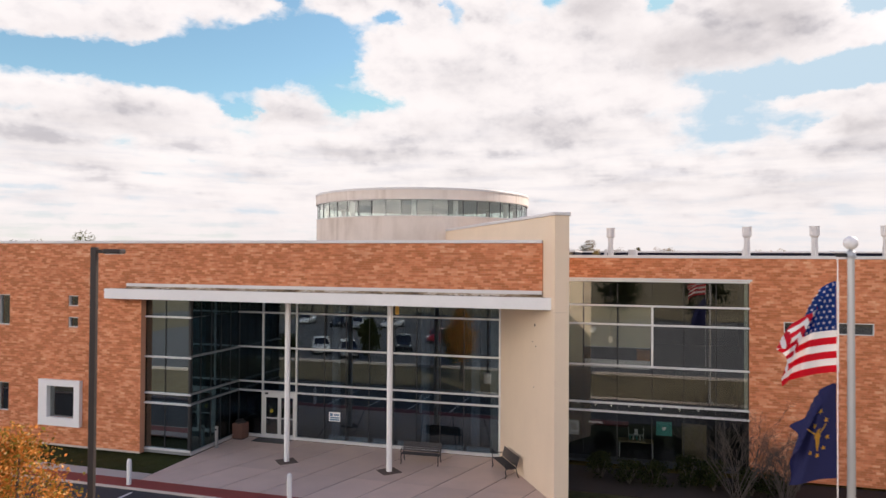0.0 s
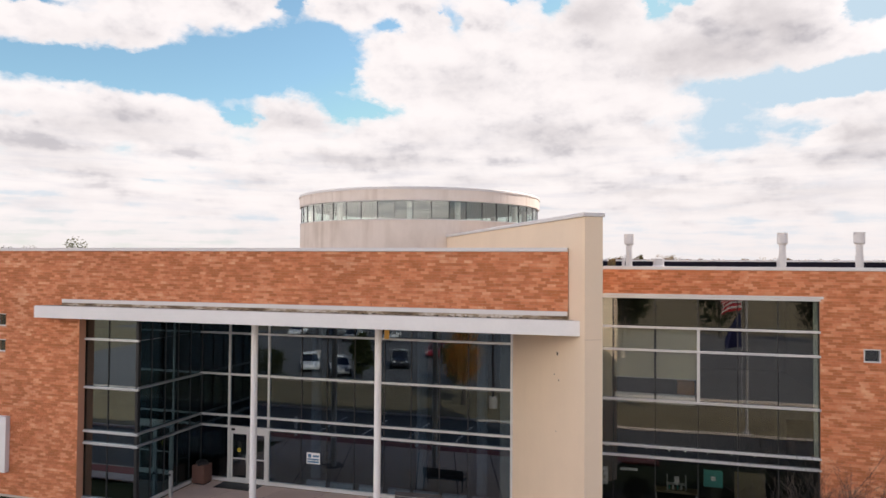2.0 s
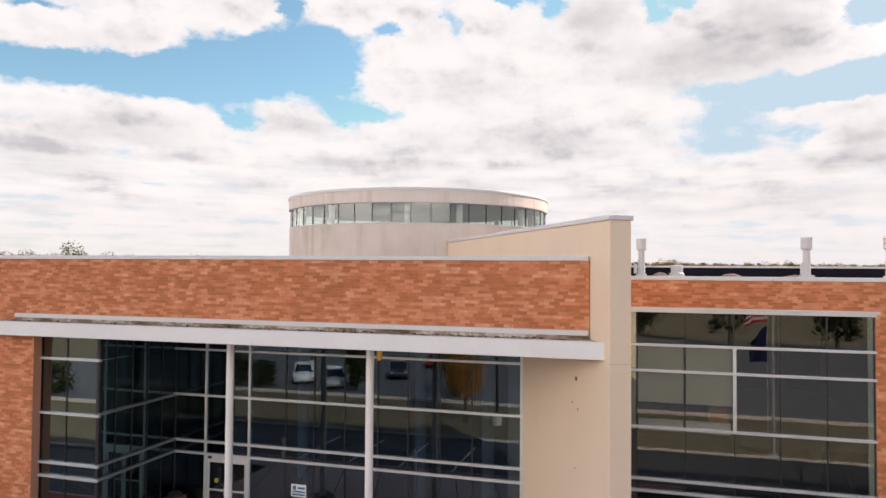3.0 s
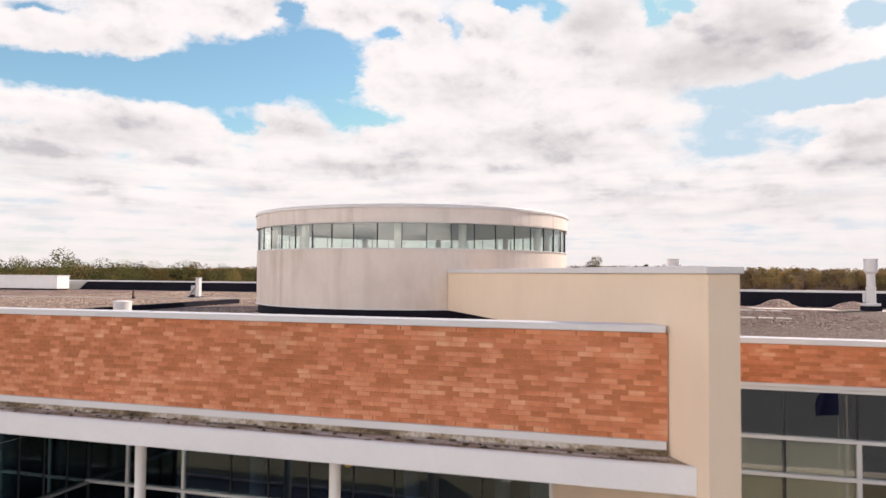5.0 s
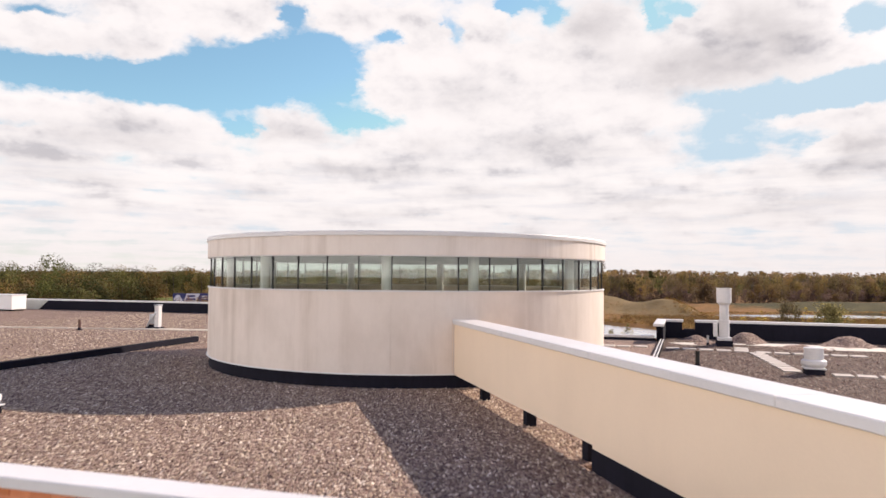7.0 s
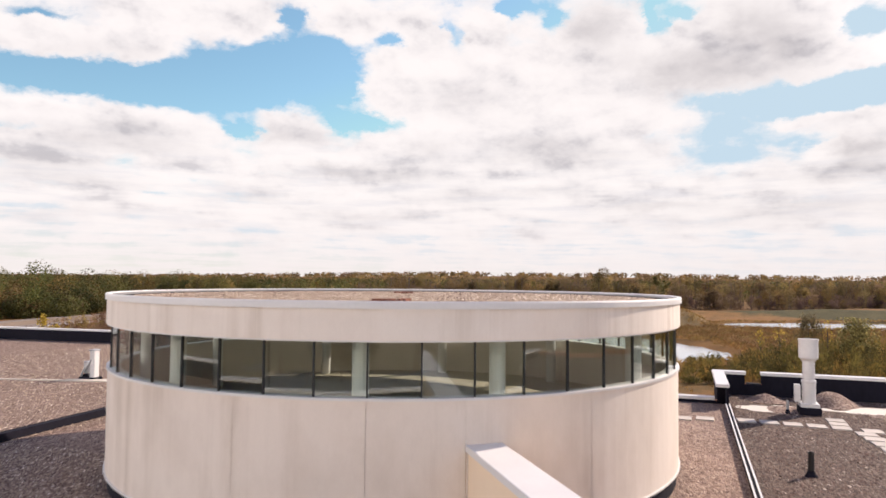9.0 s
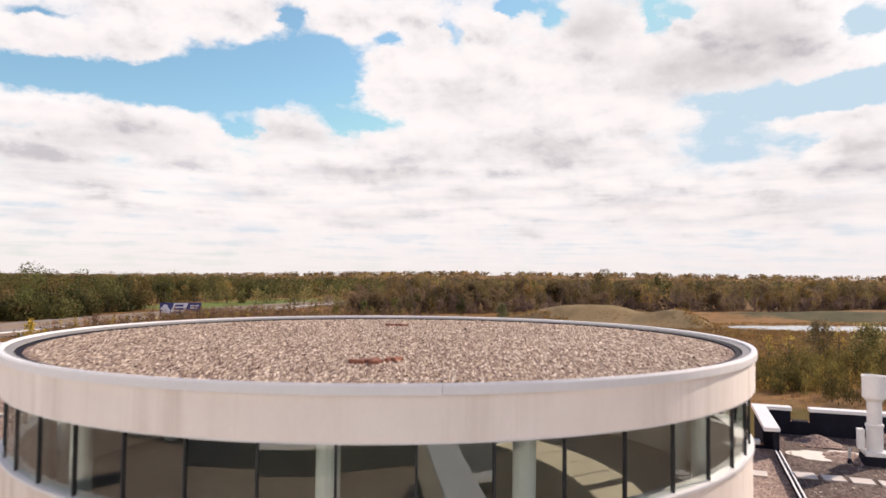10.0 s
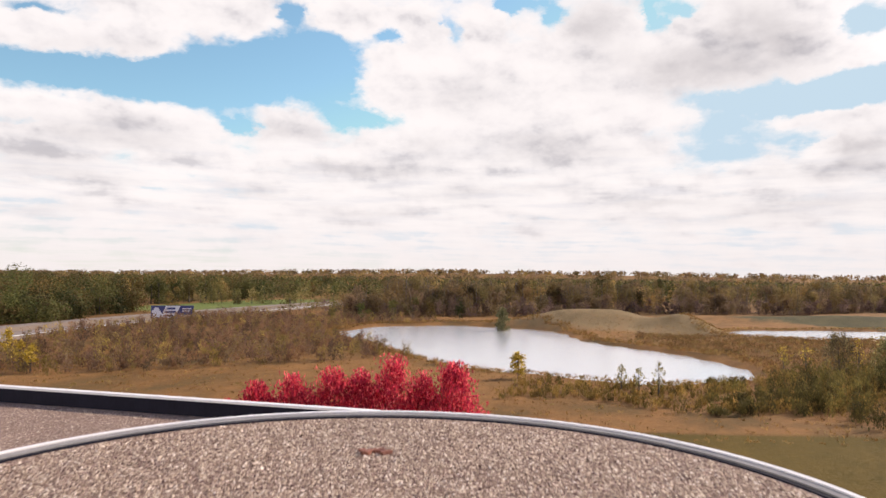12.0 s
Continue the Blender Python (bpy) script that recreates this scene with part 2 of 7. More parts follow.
def pieces_material(name, stops, rough=0.8, island=False, grain=55.0, bump=0.35, size=6.0, drift=0.0):
    """Fired clay, stone or leaf pieces: each piece takes its own tone from the stops."""
    m = bpy.data.materials.new(name)
    m.use_nodes = True
    n = Nodes(m.node_tree)
    p = n.add("ShaderNodeBsdfPrincipled")
    pick = n.add("ShaderNodeNewGeometry").outputs["Random Per Island"] if island else n.add("ShaderNodeObjectInfo").outputs["Random"]
    at = n.add("ShaderNodeTexCoord").outputs["Object"]
    where = n.add("ShaderNodeNewGeometry").outputs["Position"]
    if drift:
        # neighbours lean to one tone: batches laid in runs that step from course to course
        runs = n.noise(n.mapped(where, (1.0, 1.0, 1.7)), 2.0, 2.0, 0.5)
        pick = n.math("ADD", n.math("MULTIPLY", pick, 0.72), n.math("MULTIPLY", n.math("SUBTRACT", runs, 0.39), drift), clamp=True)
    col = n.ramp(pick, stops)
    patch = n.noise(where, size * 0.1, 3.0, 0.6)
    grainy = n.noise(where, grain, 4.0, 0.65)
    tone = n.math("ADD", n.math("ADD", n.math("MULTIPLY", patch, 0.35), n.math("MULTIPLY", grainy, 0.3)), 0.675)
    hsv = n.add("ShaderNodeHueSaturation")
    n.put(col, hsv.inputs["Color"])
    n.put(tone, hsv.inputs["Value"])
    n.put(hsv.outputs[0], p.inputs["Base Color"])
    p.inputs["Roughness"].default_value = rough
    p.inputs["Specular IOR Level"].default_value = 0.25
    if bump:
        b = n.add("ShaderNodeBump")
        b.inputs["Strength"].default_value, b.inputs["Distance"].default_value = bump, 0.006
        n.put(grainy, b.inputs["Height"])
        n.put(b.outputs[0], p.inputs["Normal"])
    n.put(p.outputs[0], n.add("ShaderNodeOutputMaterial").inputs[0])
    return m


def glass_material(name, tint, least=0.10, gain=0.95, rough=0.0, wave=0.004, coat=(0.92, 0.95, 0.95)):
    """A coated pane: a mirror by the angle, tinted and clear between."""
    m = bpy.data.materials.new(name)
    m.use_nodes = True
    n = Nodes(m.node_tree)
    slope = n.add("ShaderNodeLayerWeight")
    slope.inputs["Blend"].default_value = 0.5
    graze = n.math("POWER", slope.outputs["Facing"], 5.0)
    fac = n.math("ADD", n.math("MULTIPLY", n.math("ADD", n.math("MULTIPLY", graze, 0.90), 0.04), gain), least, clamp=True)
    gloss = n.add("ShaderNodeBsdfGlossy")
    gloss.inputs["Roughness"].default_value = rough
    gloss.inputs["Color"].default_value = (*coat, 1)
    if wave:
        b = n.add("ShaderNodeBump")
        b.inputs["Strength"].default_value, b.inputs["Distance"].default_value = 0.25, wave
        n.put(n.noise(n.add("ShaderNodeNewGeometry").outputs["Position"], 0.9, 1.0, 0.4), b.inputs["Height"])
        n.put(b.outputs[0], gloss.inputs["Normal"])
    clear = n.add("ShaderNodeBsdfTransparent")
    clear.inputs[0].default_value = (*tint, 1)
    mix = n.add("ShaderNodeMixShader")
    n.put(fac, mix.inputs[0])
    n.put(clear.outputs[0], mix.inputs[1])
    n.put(gloss.outputs[0], mix.inputs[2])
    n.put(mix.outputs[0], n.add("ShaderNodeOutputMaterial").inputs[0])
    return m


def streaked_material(name, base, dirt, amount=0.5, rough=0.85, along=3.0, sparse=False):
    """Render or precast concrete with rain streaks running down it."""
    m = bpy.data.materials.new(name)
    m.use_nodes = True
    n = Nodes(m.node_tree)
    p = n.add("ShaderNodeBsdfPrincipled")
    at = n.add("ShaderNodeNewGeometry").outputs["Position"]
    run = n.noise(n.mapped(at, (along, along, 0.09)), 1.0, 6.0, 0.62)
    patch = n.noise(at, 0.45, 5.0, 0.6)
    fine = n.noise(at, 35.0, 4.0, 0.6)
    streak = n.ramp(n.math("ADD", n.math("MULTIPLY", run, 0.75), n.math("MULTIPLY", patch, 0.25)), [(0.47, 0.0), (0.57, 0.40), (0.70, 1.0)])
    if sparse:
        # most runs stay faint; a few places drip heavily
        where = n.ramp(n.noise(n.mapped(at, (1, 1, 0.25)), 0.55, 3.0, 0.6), [(0.42, 0.08), (0.54, 0.50), (0.63, 1.0)])
        streak = n.math("MULTIPLY", streak, where)
        bloom = n.ramp(n.noise(n.mapped(at, (1, 1, 0.6)), 0.8, 6.0, 0.65), [(0.40, 0.0), (0.75, 0.30)])
        streak = n.math("ADD", streak, bloom, clamp=True)
    col = n.mix(n.math("MULTIPLY", streak, amount), base, dirt)
    hsv = n.add("ShaderNodeHueSaturation")
    n.put(col, hsv.inputs["Color"])
    n.put(n.math("ADD", n.math("MULTIPLY", patch, 0.16), n.math("ADD", n.math("MULTIPLY", fine, 0.08), 0.88)), hsv.inputs["Value"])
    n.put(hsv.outputs[0], p.inputs["Base Color"])
    p.inputs["Roughness"].default_value = rough
    p.inputs["Specular IOR Level"].default_value = 0.2
    b = n.add("ShaderNodeBump")
    b.inputs["Strength"].default_value, b.inputs["Distance"].default_value = 0.25, 0.004
    n.put(fine, b.inputs["Height"])
    n.put(b.outputs[0], p.inputs["Normal"])
    n.put(p.outputs[0], n.add("ShaderNodeOutputMaterial").inputs[0])
    return m


BRICK_TONES = [(0.0, (0.43, 0.150, 0.060)), (0.30, (0.50, 0.174, 0.073)), (0.46, (0.575, 0.200, 0.090)), (0.62, (0.64, 0.242, 0.118)), (0.84, (0.70, 0.312, 0.168)), (1.0, (0.75, 0.40, 0.232))]
M_BRICK = pieces_material("fired_brick", BRICK_TONES, drift=1.1)
M_BRICKS = pieces_material("fired_bricks", BRICK_TONES, island=True, drift=1.1)
M_MORTAR = material("mortar", (0.56, 0.27, 0.165), 0.9, vary=0.1, fine=60)
M_COPING = material("white_metal_coping", (0.68, 0.655, 0.635), 0.45, 0.0, scale=0.8, vary=0.07, fine=14, specular=0.5)
M_STUCCO = streaked_material("cream_stucco", (0.82, 0.655, 0.485), (0.55, 0.43, 0.31), 0.12, along=0.7)
M_DRUM = streaked_material("drum_concrete", (0.745, 0.65, 0.57), (0.30, 0.21, 0.13), 0.70, along=1.3, sparse=True)
M_FASCIA = streaked_material("fascia_concrete", (0.80, 0.715, 0.64), (0.40, 0.30, 0.21), 0.75, along=3.2, sparse=True)
M_MEMBRANE = material("black_roof_membrane", (0.013, 0.012, 0.019), 0.9, vary=0.3, fine=8, stretch=(1, 1, 0.3), specular=0.12)
M_ALU = material("pale_aluminium", (0.60, 0.60, 0.59), 0.4, 0.3, vary=0.05, fine=12)
M_DARKALU = material("dark_joint", (0.018, 0.019, 0.02), 0.5, vary=0.1)
M_WHITE = material("white_paint", (0.78, 0.76, 0.74), 0.5, vary=0.05, fine=10)
M_GLASS = glass_material("grey_curtain_glass", (0.72, 0.75, 0.74), 0.09, 0.95)
M_BAYGLASS = glass_material("teal_bay_glass", (0.16, 0.24, 0.28), 0.25, 0.95, coat=(0.78, 0.95, 1.0))
M_SIDEGLASS = glass_material("teal_side_glass", (0.20, 0.32, 0.36), 0.13, 0.75, coat=(0.62, 0.88, 0.95))
M_ENTGLASS = glass_material("dark_entrance_glass", (0.36, 0.46, 0.54), 0.090, 0.95, coat=(0.80, 0.94, 1.0))
M_DRUMGLASS = glass_material("clear_drum_glass", (0.86, 0.90, 0.87), 0.055, 0.9)
# near-black base colour stands in for the lack of light indoors
M_INTERIOR = material("unlit_dark_interior", (0.045, 0.05, 0.055), 0.9, vary=0.2, fine=3)
M_CONCRETE = material("walk_concrete", (0.52, 0.455, 0.40), 0.85, scale=0.5, vary=0.10, fine=25, bump=0.3)
M_ASPHALT = material("asphalt", (0.045, 0.044, 0.046), 0.85, scale=0.25, vary=0.18, fine=60, bump=0.5, bump_scale=120)
M_LOT = material("worn_car_park_asphalt", (0.115, 0.112, 0.11), 0.85, scale=0.12, vary=0.2, fine=30, bump=0.4, bump_scale=90)
M_REDKERB = material("red_kerb", (0.30, 0.060, 0.045), 0.8, scale=1.0, vary=0.15, fine=20)


# ---- mesh helpers ----
def part(name, bm, mat, parent=None, label="", smooth=False):
    """Links a bmesh as one mesh object under a thing or a part."""
    me = bpy.data.meshes.new(name)
    bm.to_mesh(me)
    bm.free()
    if smooth:
        me.polygons.foreach_set("use_smooth", [True] * len(me.polygons))
    me.materials.append(mat)
    ob = new(name, me)
    if parent:
        ob.parent = parent
    if label:
        ob["label"] = label
    return ob


def thing(name, place, label, category, group="", kind="", turn=0.0):
    ob = new(name)
    ob.empty_display_size = 0.2
    ob.matrix_world = pose(*place, 0, 0, turn)
    return tagged(ob, label, category, group, kind)


def shared(name, me, parent, place=None):
    """An object of its own on a shared mesh."""
    ob = new(name, me)
    ob.parent = parent
    if place is not None:
        ob.matrix_basis = place
    return ob


def mesh_of(name, verts, faces, mat, smooth=False):
    me = bpy.data.meshes.new(name)
    me.from_pydata(verts, [], faces)
    me.materials.append(mat)
    if smooth:
        me.polygons.foreach_set("use_smooth", [True] * len(me.polygons))
    return me


def box(bm, x0, y0, z0, x1, y1, z1, m=None, bevel=0.0):
    got = bmesh.ops.create_cube(bm, size=1.0)["verts"]
    bmesh.ops.transform(bm, matrix=Matrix.Translation(((x0 + x1) / 2, (y0 + y1) / 2, (z0 + z1) / 2)) @ Matrix.Diagonal((x1 - x0, y1 - y0, z1 - z0, 1)), verts=got)
    if bevel:
        edges = list({e for v in got for e in v.link_edges})
        got = list({v for f in bmesh.ops.bevel(bm, geom=edges, offset=bevel, segments=1, affect="EDGES")["faces"] for v in f.verts} | {v for v in got if v.is_valid})
    if m is not None:
        bmesh.ops.transform(bm, matrix=m, verts=[v for v in got if v.is_valid])
    return bm


def boxed(*args, **kw):
    return box(bmesh.new(), *args, **kw)


def lathe(bm, profile, sides=24, centre=(0, 0), closed=False, a0=0.0, a1=360.0):
    """Turns a profile of (radius, z) round a vertical axis."""
    full = abs(a1 - a0 - 360) < 1e-6
    n = sides if full else sides + 1
    rings = []
    for r, z in profile:
        rings.append([bm.verts.new((centre[0] + r * math.cos(radians(a0 + (a1 - a0) * k / sides)), centre[1] + r * math.sin(radians(a0 + (a1 - a0) * k / sides)), z)) for k in range(n)])
    pairs = list(zip(rings, rings[1:])) + ([(rings[-1], rings[0])] if closed else [])
    for lo, hi in pairs:
        for k in range(sides):
            bm.faces.new((lo[k], lo[(k + 1) % n], hi[(k + 1) % n], hi[k]))
    if not closed and full:
        for ring, flip in ((rings[0], True), (rings[-1], False)):
            if profile[0 if flip else -1][0] > 1e-4:
                bm.faces.new(ring[::-1] if flip else ring)
    return bm


def prism(bm, outline, z0, z1):
    """A plate with an outline (anticlockwise) and a thickness."""
    lo = [bm.verts.new((x, y, z0)) for x, y in outline]
    hi = [bm.verts.new((x, y, z1)) for x, y in outline]
    bm.faces.new(lo[::-1]), bm.faces.new(hi)
    for k in range(len(lo)):
        j = (k + 1) % len(lo)
        bm.faces.new((lo[k], lo[j], hi[j], hi[k]))
    return bm


def tube(bm, path, radius, sides=8):
    """A round bar along a path of points; radius may be a list."""
    pts = [Vector(p) for p in path]
    rad = radius if isinstance(radius, (list, tuple)) else [radius] * len(pts)
    rings = []
    for k, p in enumerate(pts):
        d = (pts[min(k + 1, len(pts) - 1)] - pts[max(k - 1, 0)]).normalized()
        a = d.orthogonal().normalized()
        b = d.cross(a)
        rings.append([bm.verts.new(p + (a * math.cos(2 * math.pi * s / sides) + b * math.sin(2 * math.pi * s / sides)) * rad[k]) for s in range(sides)])
    for lo, hi in zip(rings, rings[1:]):
        best = min(range(sides), key=lambda o: sum((lo[s].co - hi[(s + o) % sides].co).length for s in range(sides)))
        for s in range(sides):
            bm.faces.new((lo[s], lo[(s + 1) % sides], hi[(s + 1 + best) % sides], hi[(s + best) % sides]))
    bm.faces.new(rings[0][::-1]), bm.faces.new(rings[-1])
    return bm


def structure(name, bm, mat, label, category="", smooth=False):
    ob = part(name, bm, mat, None, label, smooth)
    return tagged(ob, label, category or name.split("_")[0], kind="structure")


# ---- plan of the building ----
COURSE, MODULE, JOINT = 0.0945, 0.2835, 0.006
TOP = 9.925          # brick under the coping of the front, over the forecourt
BACK_TOP = 10.29     # top of the other outer walls
ROOF = 9.50          # gravel of the front roof
ROOF_R = 9.42        # gravel of the east roof
GLASS_Y = 4.42       # entrance glass, behind the front wall
EAST_Y = 4.75        # front of the east wing, behind the front wall
EAST_TOP = 9.37
DRUM, DRUM_R = (-12.39, 18.94), 7.44
FIN_D = Vector((-0.5538, 0.8327, 0))          # along the fin, towards the drum
FIN_N = Vector((0.8327, 0.5538, 0))           # across the fin, towards its east face


def fin_x(y):
    """x of the fin's west face at y."""
    return y * FIN_D.x / FIN_D.y


# The front stands at a slight angle to the rest: it is built square to its own axes
# (front wall in y = 0, forecourt at z = 0) and then set down at its true bearing.
FRONT_TURN, FRONT_AT = 2.952, (0.018, -0.079, 0.36)
FRONT = pose(*FRONT_AT, 0, 0, FRONT_TURN)


def front_line(x, depth):
    """y, in the main axes, of a line parallel to the front wall."""
    c, s = math.cos(radians(FRONT_TURN)), math.sin(radians(FRONT_TURN))
    return (x + depth * s - FRONT_AT[0]) / c * s + depth * c + FRONT_AT[1]


def front_fin(y):
    """x of the fin's west face in the front's own axes."""
    return -0.014 - 0.5932 * (y - 0.08)


def known():
    return set(bpy.data.objects)


def set_front(before):
    """Sets down what was built since 'before' at the bearing of the front."""
    bpy.context.view_layer.update()
    for ob in bpy.data.objects:
        if ob not in before and ob.parent is None:
            ob.matrix_world = FRONT @ ob.matrix_world


def clipped(spans, a, b):
    out = []
    for s, e in spans:
        if b <= s or a >= e:
            out.append((s, e))
        else:
            out += [(s, a)] * (a - s > 0.03) + [(b, e)] * (e - b > 0.03)
    return out


def brick_cells(x0, x1, z0, z1, holes, rng):
    """Bricks in running bond over a wall with holes: (x, width, z)."""
    rows = int(round((z1 - z0) / COURSE))
    for r in range(rows):
        z = z0 + r * COURSE
        spans = [(x0, x1)]
        for hx0, hx1, hz0, hz1 in holes:
            if z + COURSE * 0.6 > hz0 and z + COURSE * 0.4 < hz1:
                spans = clipped(spans, hx0, hx1)
        shift = (0.0, 0.5, 0.0, 0.5, 0.33, 0.83)[r % 6] * MODULE
        for s, e in spans:
            k = math.floor((s - x0 - shift) / MODULE)
            while x0 + shift + k * MODULE < e:
                a, b = max(s, x0 + shift + k * MODULE), min(e, x0 + shift + (k + 1) * MODULE)
                if b - a > 0.04:
                    yield a, b - a, z
                k += 1


def brick_mesh(name, cells, y, mat, depth=0.006):
    """Many bricks in one mesh: proud, with chamfered outer edges."""
    verts, faces = [], []
    h = JOINT / 2
    for a, w, z in cells:
        n = len(verts)
        x0, x1, z0, z1 = a + h, a + w - h, z + h, z + COURSE - h
        out = y - random.uniform(0.0, 0.003)
        for i, yy in ((0.0, y + depth), (0.003, out)):
            verts += [(x0 + i, yy, z0 + i), (x1 - i, yy, z0 + i), (x1 - i, yy, z1 - i), (x0 + i, yy, z1 - i)]
        faces += [(n + 4, n + 5, n + 6, n + 7), (n, n + 1, n + 5, n + 4), (n + 1, n + 2, n + 6, n + 5), (n + 2, n + 3, n + 7, n + 6), (n + 3, n, n + 4, n + 7)]
    return mesh_of(name, verts, faces, mat)


def wall_grid(bm, x0, x1, z0, z1, holes, ya, yb):
    """A wall with thickness and square holes, as blocks between the holes."""
    zs = sorted({z0, z1, *[h for hole in holes for h in hole[2:] if z0 < h < z1]})
    for lo, hi in zip(zs, zs[1:]):
        spans = [(x0, x1)]
        for hx0, hx1, hz0, hz1 in holes:
            if hz0 < hi - 1e-6 and hz1 > lo + 1e-6:
                spans = clipped(spans, hx0, hx1)
        for a, b in spans:
            box(bm, a, ya, lo, b, yb, hi)
    return bm


# ---- ground ----
def pond_depth(x, y):
    """Above 0 inside the ponds."""
    def bowl(cx, cy, rx, ry, turn):
        c, s = np.cos(radians(turn)), np.sin(radians(turn))
        u, v = ((x - cx) * c + (y - cy) * s) / rx, (-(x - cx) * s + (y - cy) * c) / ry
        return np.exp(-1.1 * (u * u + v * v))
    f = bowl(-34, 170, 42, 33, -22) + bowl(-79, 222, 40, 38, 50) + bowl(48, 277, 52, 22, 20) * 1.05 + 0.40 * bowl(-18, 150, 20, 14, 10)
    return f + 0.03 * np.sin(x * 0.21 + y * 0.13) + 0.02 * np.sin(x * 0.47 - y * 0.31) - 0.5


def ground_height(x, y):
    x, y = np.asarray(x, float), np.asarray(y, float)
    far = np.clip((np.hypot(x + 15, y - 20) - 60) / 60, 0, 1)
    h = far * (0.5 * np.sin(x * 0.035 + 1.0) * np.sin(y * 0.041) + 0.18 * np.sin(x * 0.16) * np.sin(y * 0.13 + 2))
    def hill(cx, cy, rx, ry, top):
        return top * np.exp(-(((x - cx) / rx) ** 2 + ((y - cy) / ry) ** 2))
    h = h + hill(-46, 264, 20, 12, 5.4) + hill(-29, 268, 11, 12, 3.4) + hill(-9, 262, 10, 9, 5.4) + hill(80, 335, 60, 16, 3.6)
    h = h + hill(-900, 2600, 1200, 700, 24) + hill(900, 2900, 1500, 700, 19)
    h = h + 0.36 * (1 - np.clip((y - 18) / 24, 0, 1))
    d = pond_depth(x, y)
    wet = np.clip((d + 0.10) / 0.2, 0, 1)
    return h * (1 - wet) - wet * 2.2 - np.clip((d + 0.45) / 0.4, 0, 1) * 0.35 * far


def spread_axis(centre, near, step, far, grow):
    """Coordinates that lie close together near the centre and ever wider apart outside."""
    a = list(np.arange(0, near, step))
    s = step
    while a[-1] < far:
        s *= grow
        a.append(a[-1] + s)
    return centre + np.array([-v for v in a[:0:-1]] + a)


def ground_material():
    m = bpy.data.materials.new("autumn_meadow")
    m.use_nodes = True
    n = Nodes(m.node_tree)
    p = n.add("ShaderNodeBsdfPrincipled")
    at = n.add("ShaderNodeNewGeometry").outputs["Position"]
    sep = n.add("ShaderNodeSeparateXYZ")
    n.put(at, sep.inputs[0])
    big = n.noise(at, 0.022, 6.0, 0.6, 0.4)
    mid = n.noise(n.mapped(at, (1, 0.6, 1)), 0.13, 6.0, 0.65)
    fine = n.noise(at, 2.2, 5.0, 0.7)
    meadow = n.ramp(n.math("ADD", n.math("MULTIPLY", big, 0.6), n.math("MULTIPLY", mid, 0.4)), [(0.34, (0.080, 0.060, 0.022)), (0.45, (0.148, 0.082, 0.028)), (0.54, (0.225, 0.112, 0.038)), (0.68, (0.215, 0.135, 0.052))])
    lawn = n.ramp(mid, [(0.3, (0.074, 0.053, 0.008)), (0.7, (0.118, 0.076, 0.013))])
    # mown grass round the building, rough meadow past it
    edge = n.math("ADD", n.math("MULTIPLY", n.math("SUBTRACT", big, 0.5), 6.0), n.math("ADD", sep.outputs[1], n.math("MULTIPLY", sep.outputs[0], -0.30)))
    mown = n.math("MULTIPLY", n.ramp(n.math("DIVIDE", n.math("SUBTRACT", edge, 92.5), 10.0), [(0.4, 1.0), (0.6, 0.0)]), n.ramp(n.math("DIVIDE", n.math("ADD", sep.outputs[0], 24.0), 16.0), [(0.1, 0.0), (0.7, 1.0)]))
    front = n.ramp(n.math("DIVIDE", sep.outputs[1], 10.0), [(0.0, 1.0), (0.5, 0.0)])
    mown = n.math("MAXIMUM", mown, front)
    # pale grey-tan grass on the mounds
    mx = n.math("DIVIDE", n.math("ADD", sep.outputs[0], 30.0), 46.0)
    my = n.math("DIVIDE", n.math("SUBTRACT", sep.outputs[1], 264.0), 24.0)
    mound = n.ramp(n.math("ADD", n.math("ADD", n.math("MULTIPLY", mx, mx), n.math("MULTIPLY", my, my)), n.math("MULTIPLY", n.math("SUBTRACT", mid, 0.5), 1.2)), [(0.45, 1.0), (1.0, 0.0)])
    meadow = n.mix(mound, meadow, n.ramp(mid, [(0.3, (0.155, 0.110, 0.052)), (0.55, (0.225, 0.158, 0.078)), (0.75, (0.26, 0.165, 0.078))]))
    bx = n.math("DIVIDE", n.math("SUBTRACT", sep.outputs[0], 90.0), 85.0)
    by = n.math("DIVIDE", n.math("SUBTRACT", sep.outputs[1], 340.0), 44.0)
    bank = n.ramp(n.math("ADD", n.math("ADD", n.math("MULTIPLY", bx, bx), n.math("MULTIPLY", by, by)), n.math("MULTIPLY", n.math("SUBTRACT", mid, 0.5), 0.8)), [(0.7, 1.0), (1.0, 0.0)])
    meadow = n.mix(bank, meadow, n.ramp(mid, [(0.3, (0.050, 0.045, 0.018)), (0.7, (0.094, 0.078, 0.031))]))
    lawn = n.mix(front, lawn, n.ramp(mid, [(0.3, (0.165, 0.132, 0.078)), (0.7, (0.25, 0.205, 0.125))]))
    # green grass by the front wall, the building's shade mixed in as darker colour
    strip = n.ramp(n.math("DIVIDE", n.math("ADD", sep.outputs[1], 12.0), 16.0), [(0.44, 0.0), (0.48, 1.0)])
    lawn = n.mix(n.math("MULTIPLY", front, strip), lawn, n.ramp(mid, [(0.3, (0.030, 0.036, 0.010)), (0.7, (0.050, 0.056, 0.016))]))
    col = n.mix(mown, meadow, lawn)
    # a green field beyond the highway
    fx = n.math("DIVIDE", n.math("ADD", sep.outputs[0], 236.0), 44.0)
    fy = n.math("DIVIDE", n.math("SUBTRACT", sep.outputs[1], 345.0), 92.0)
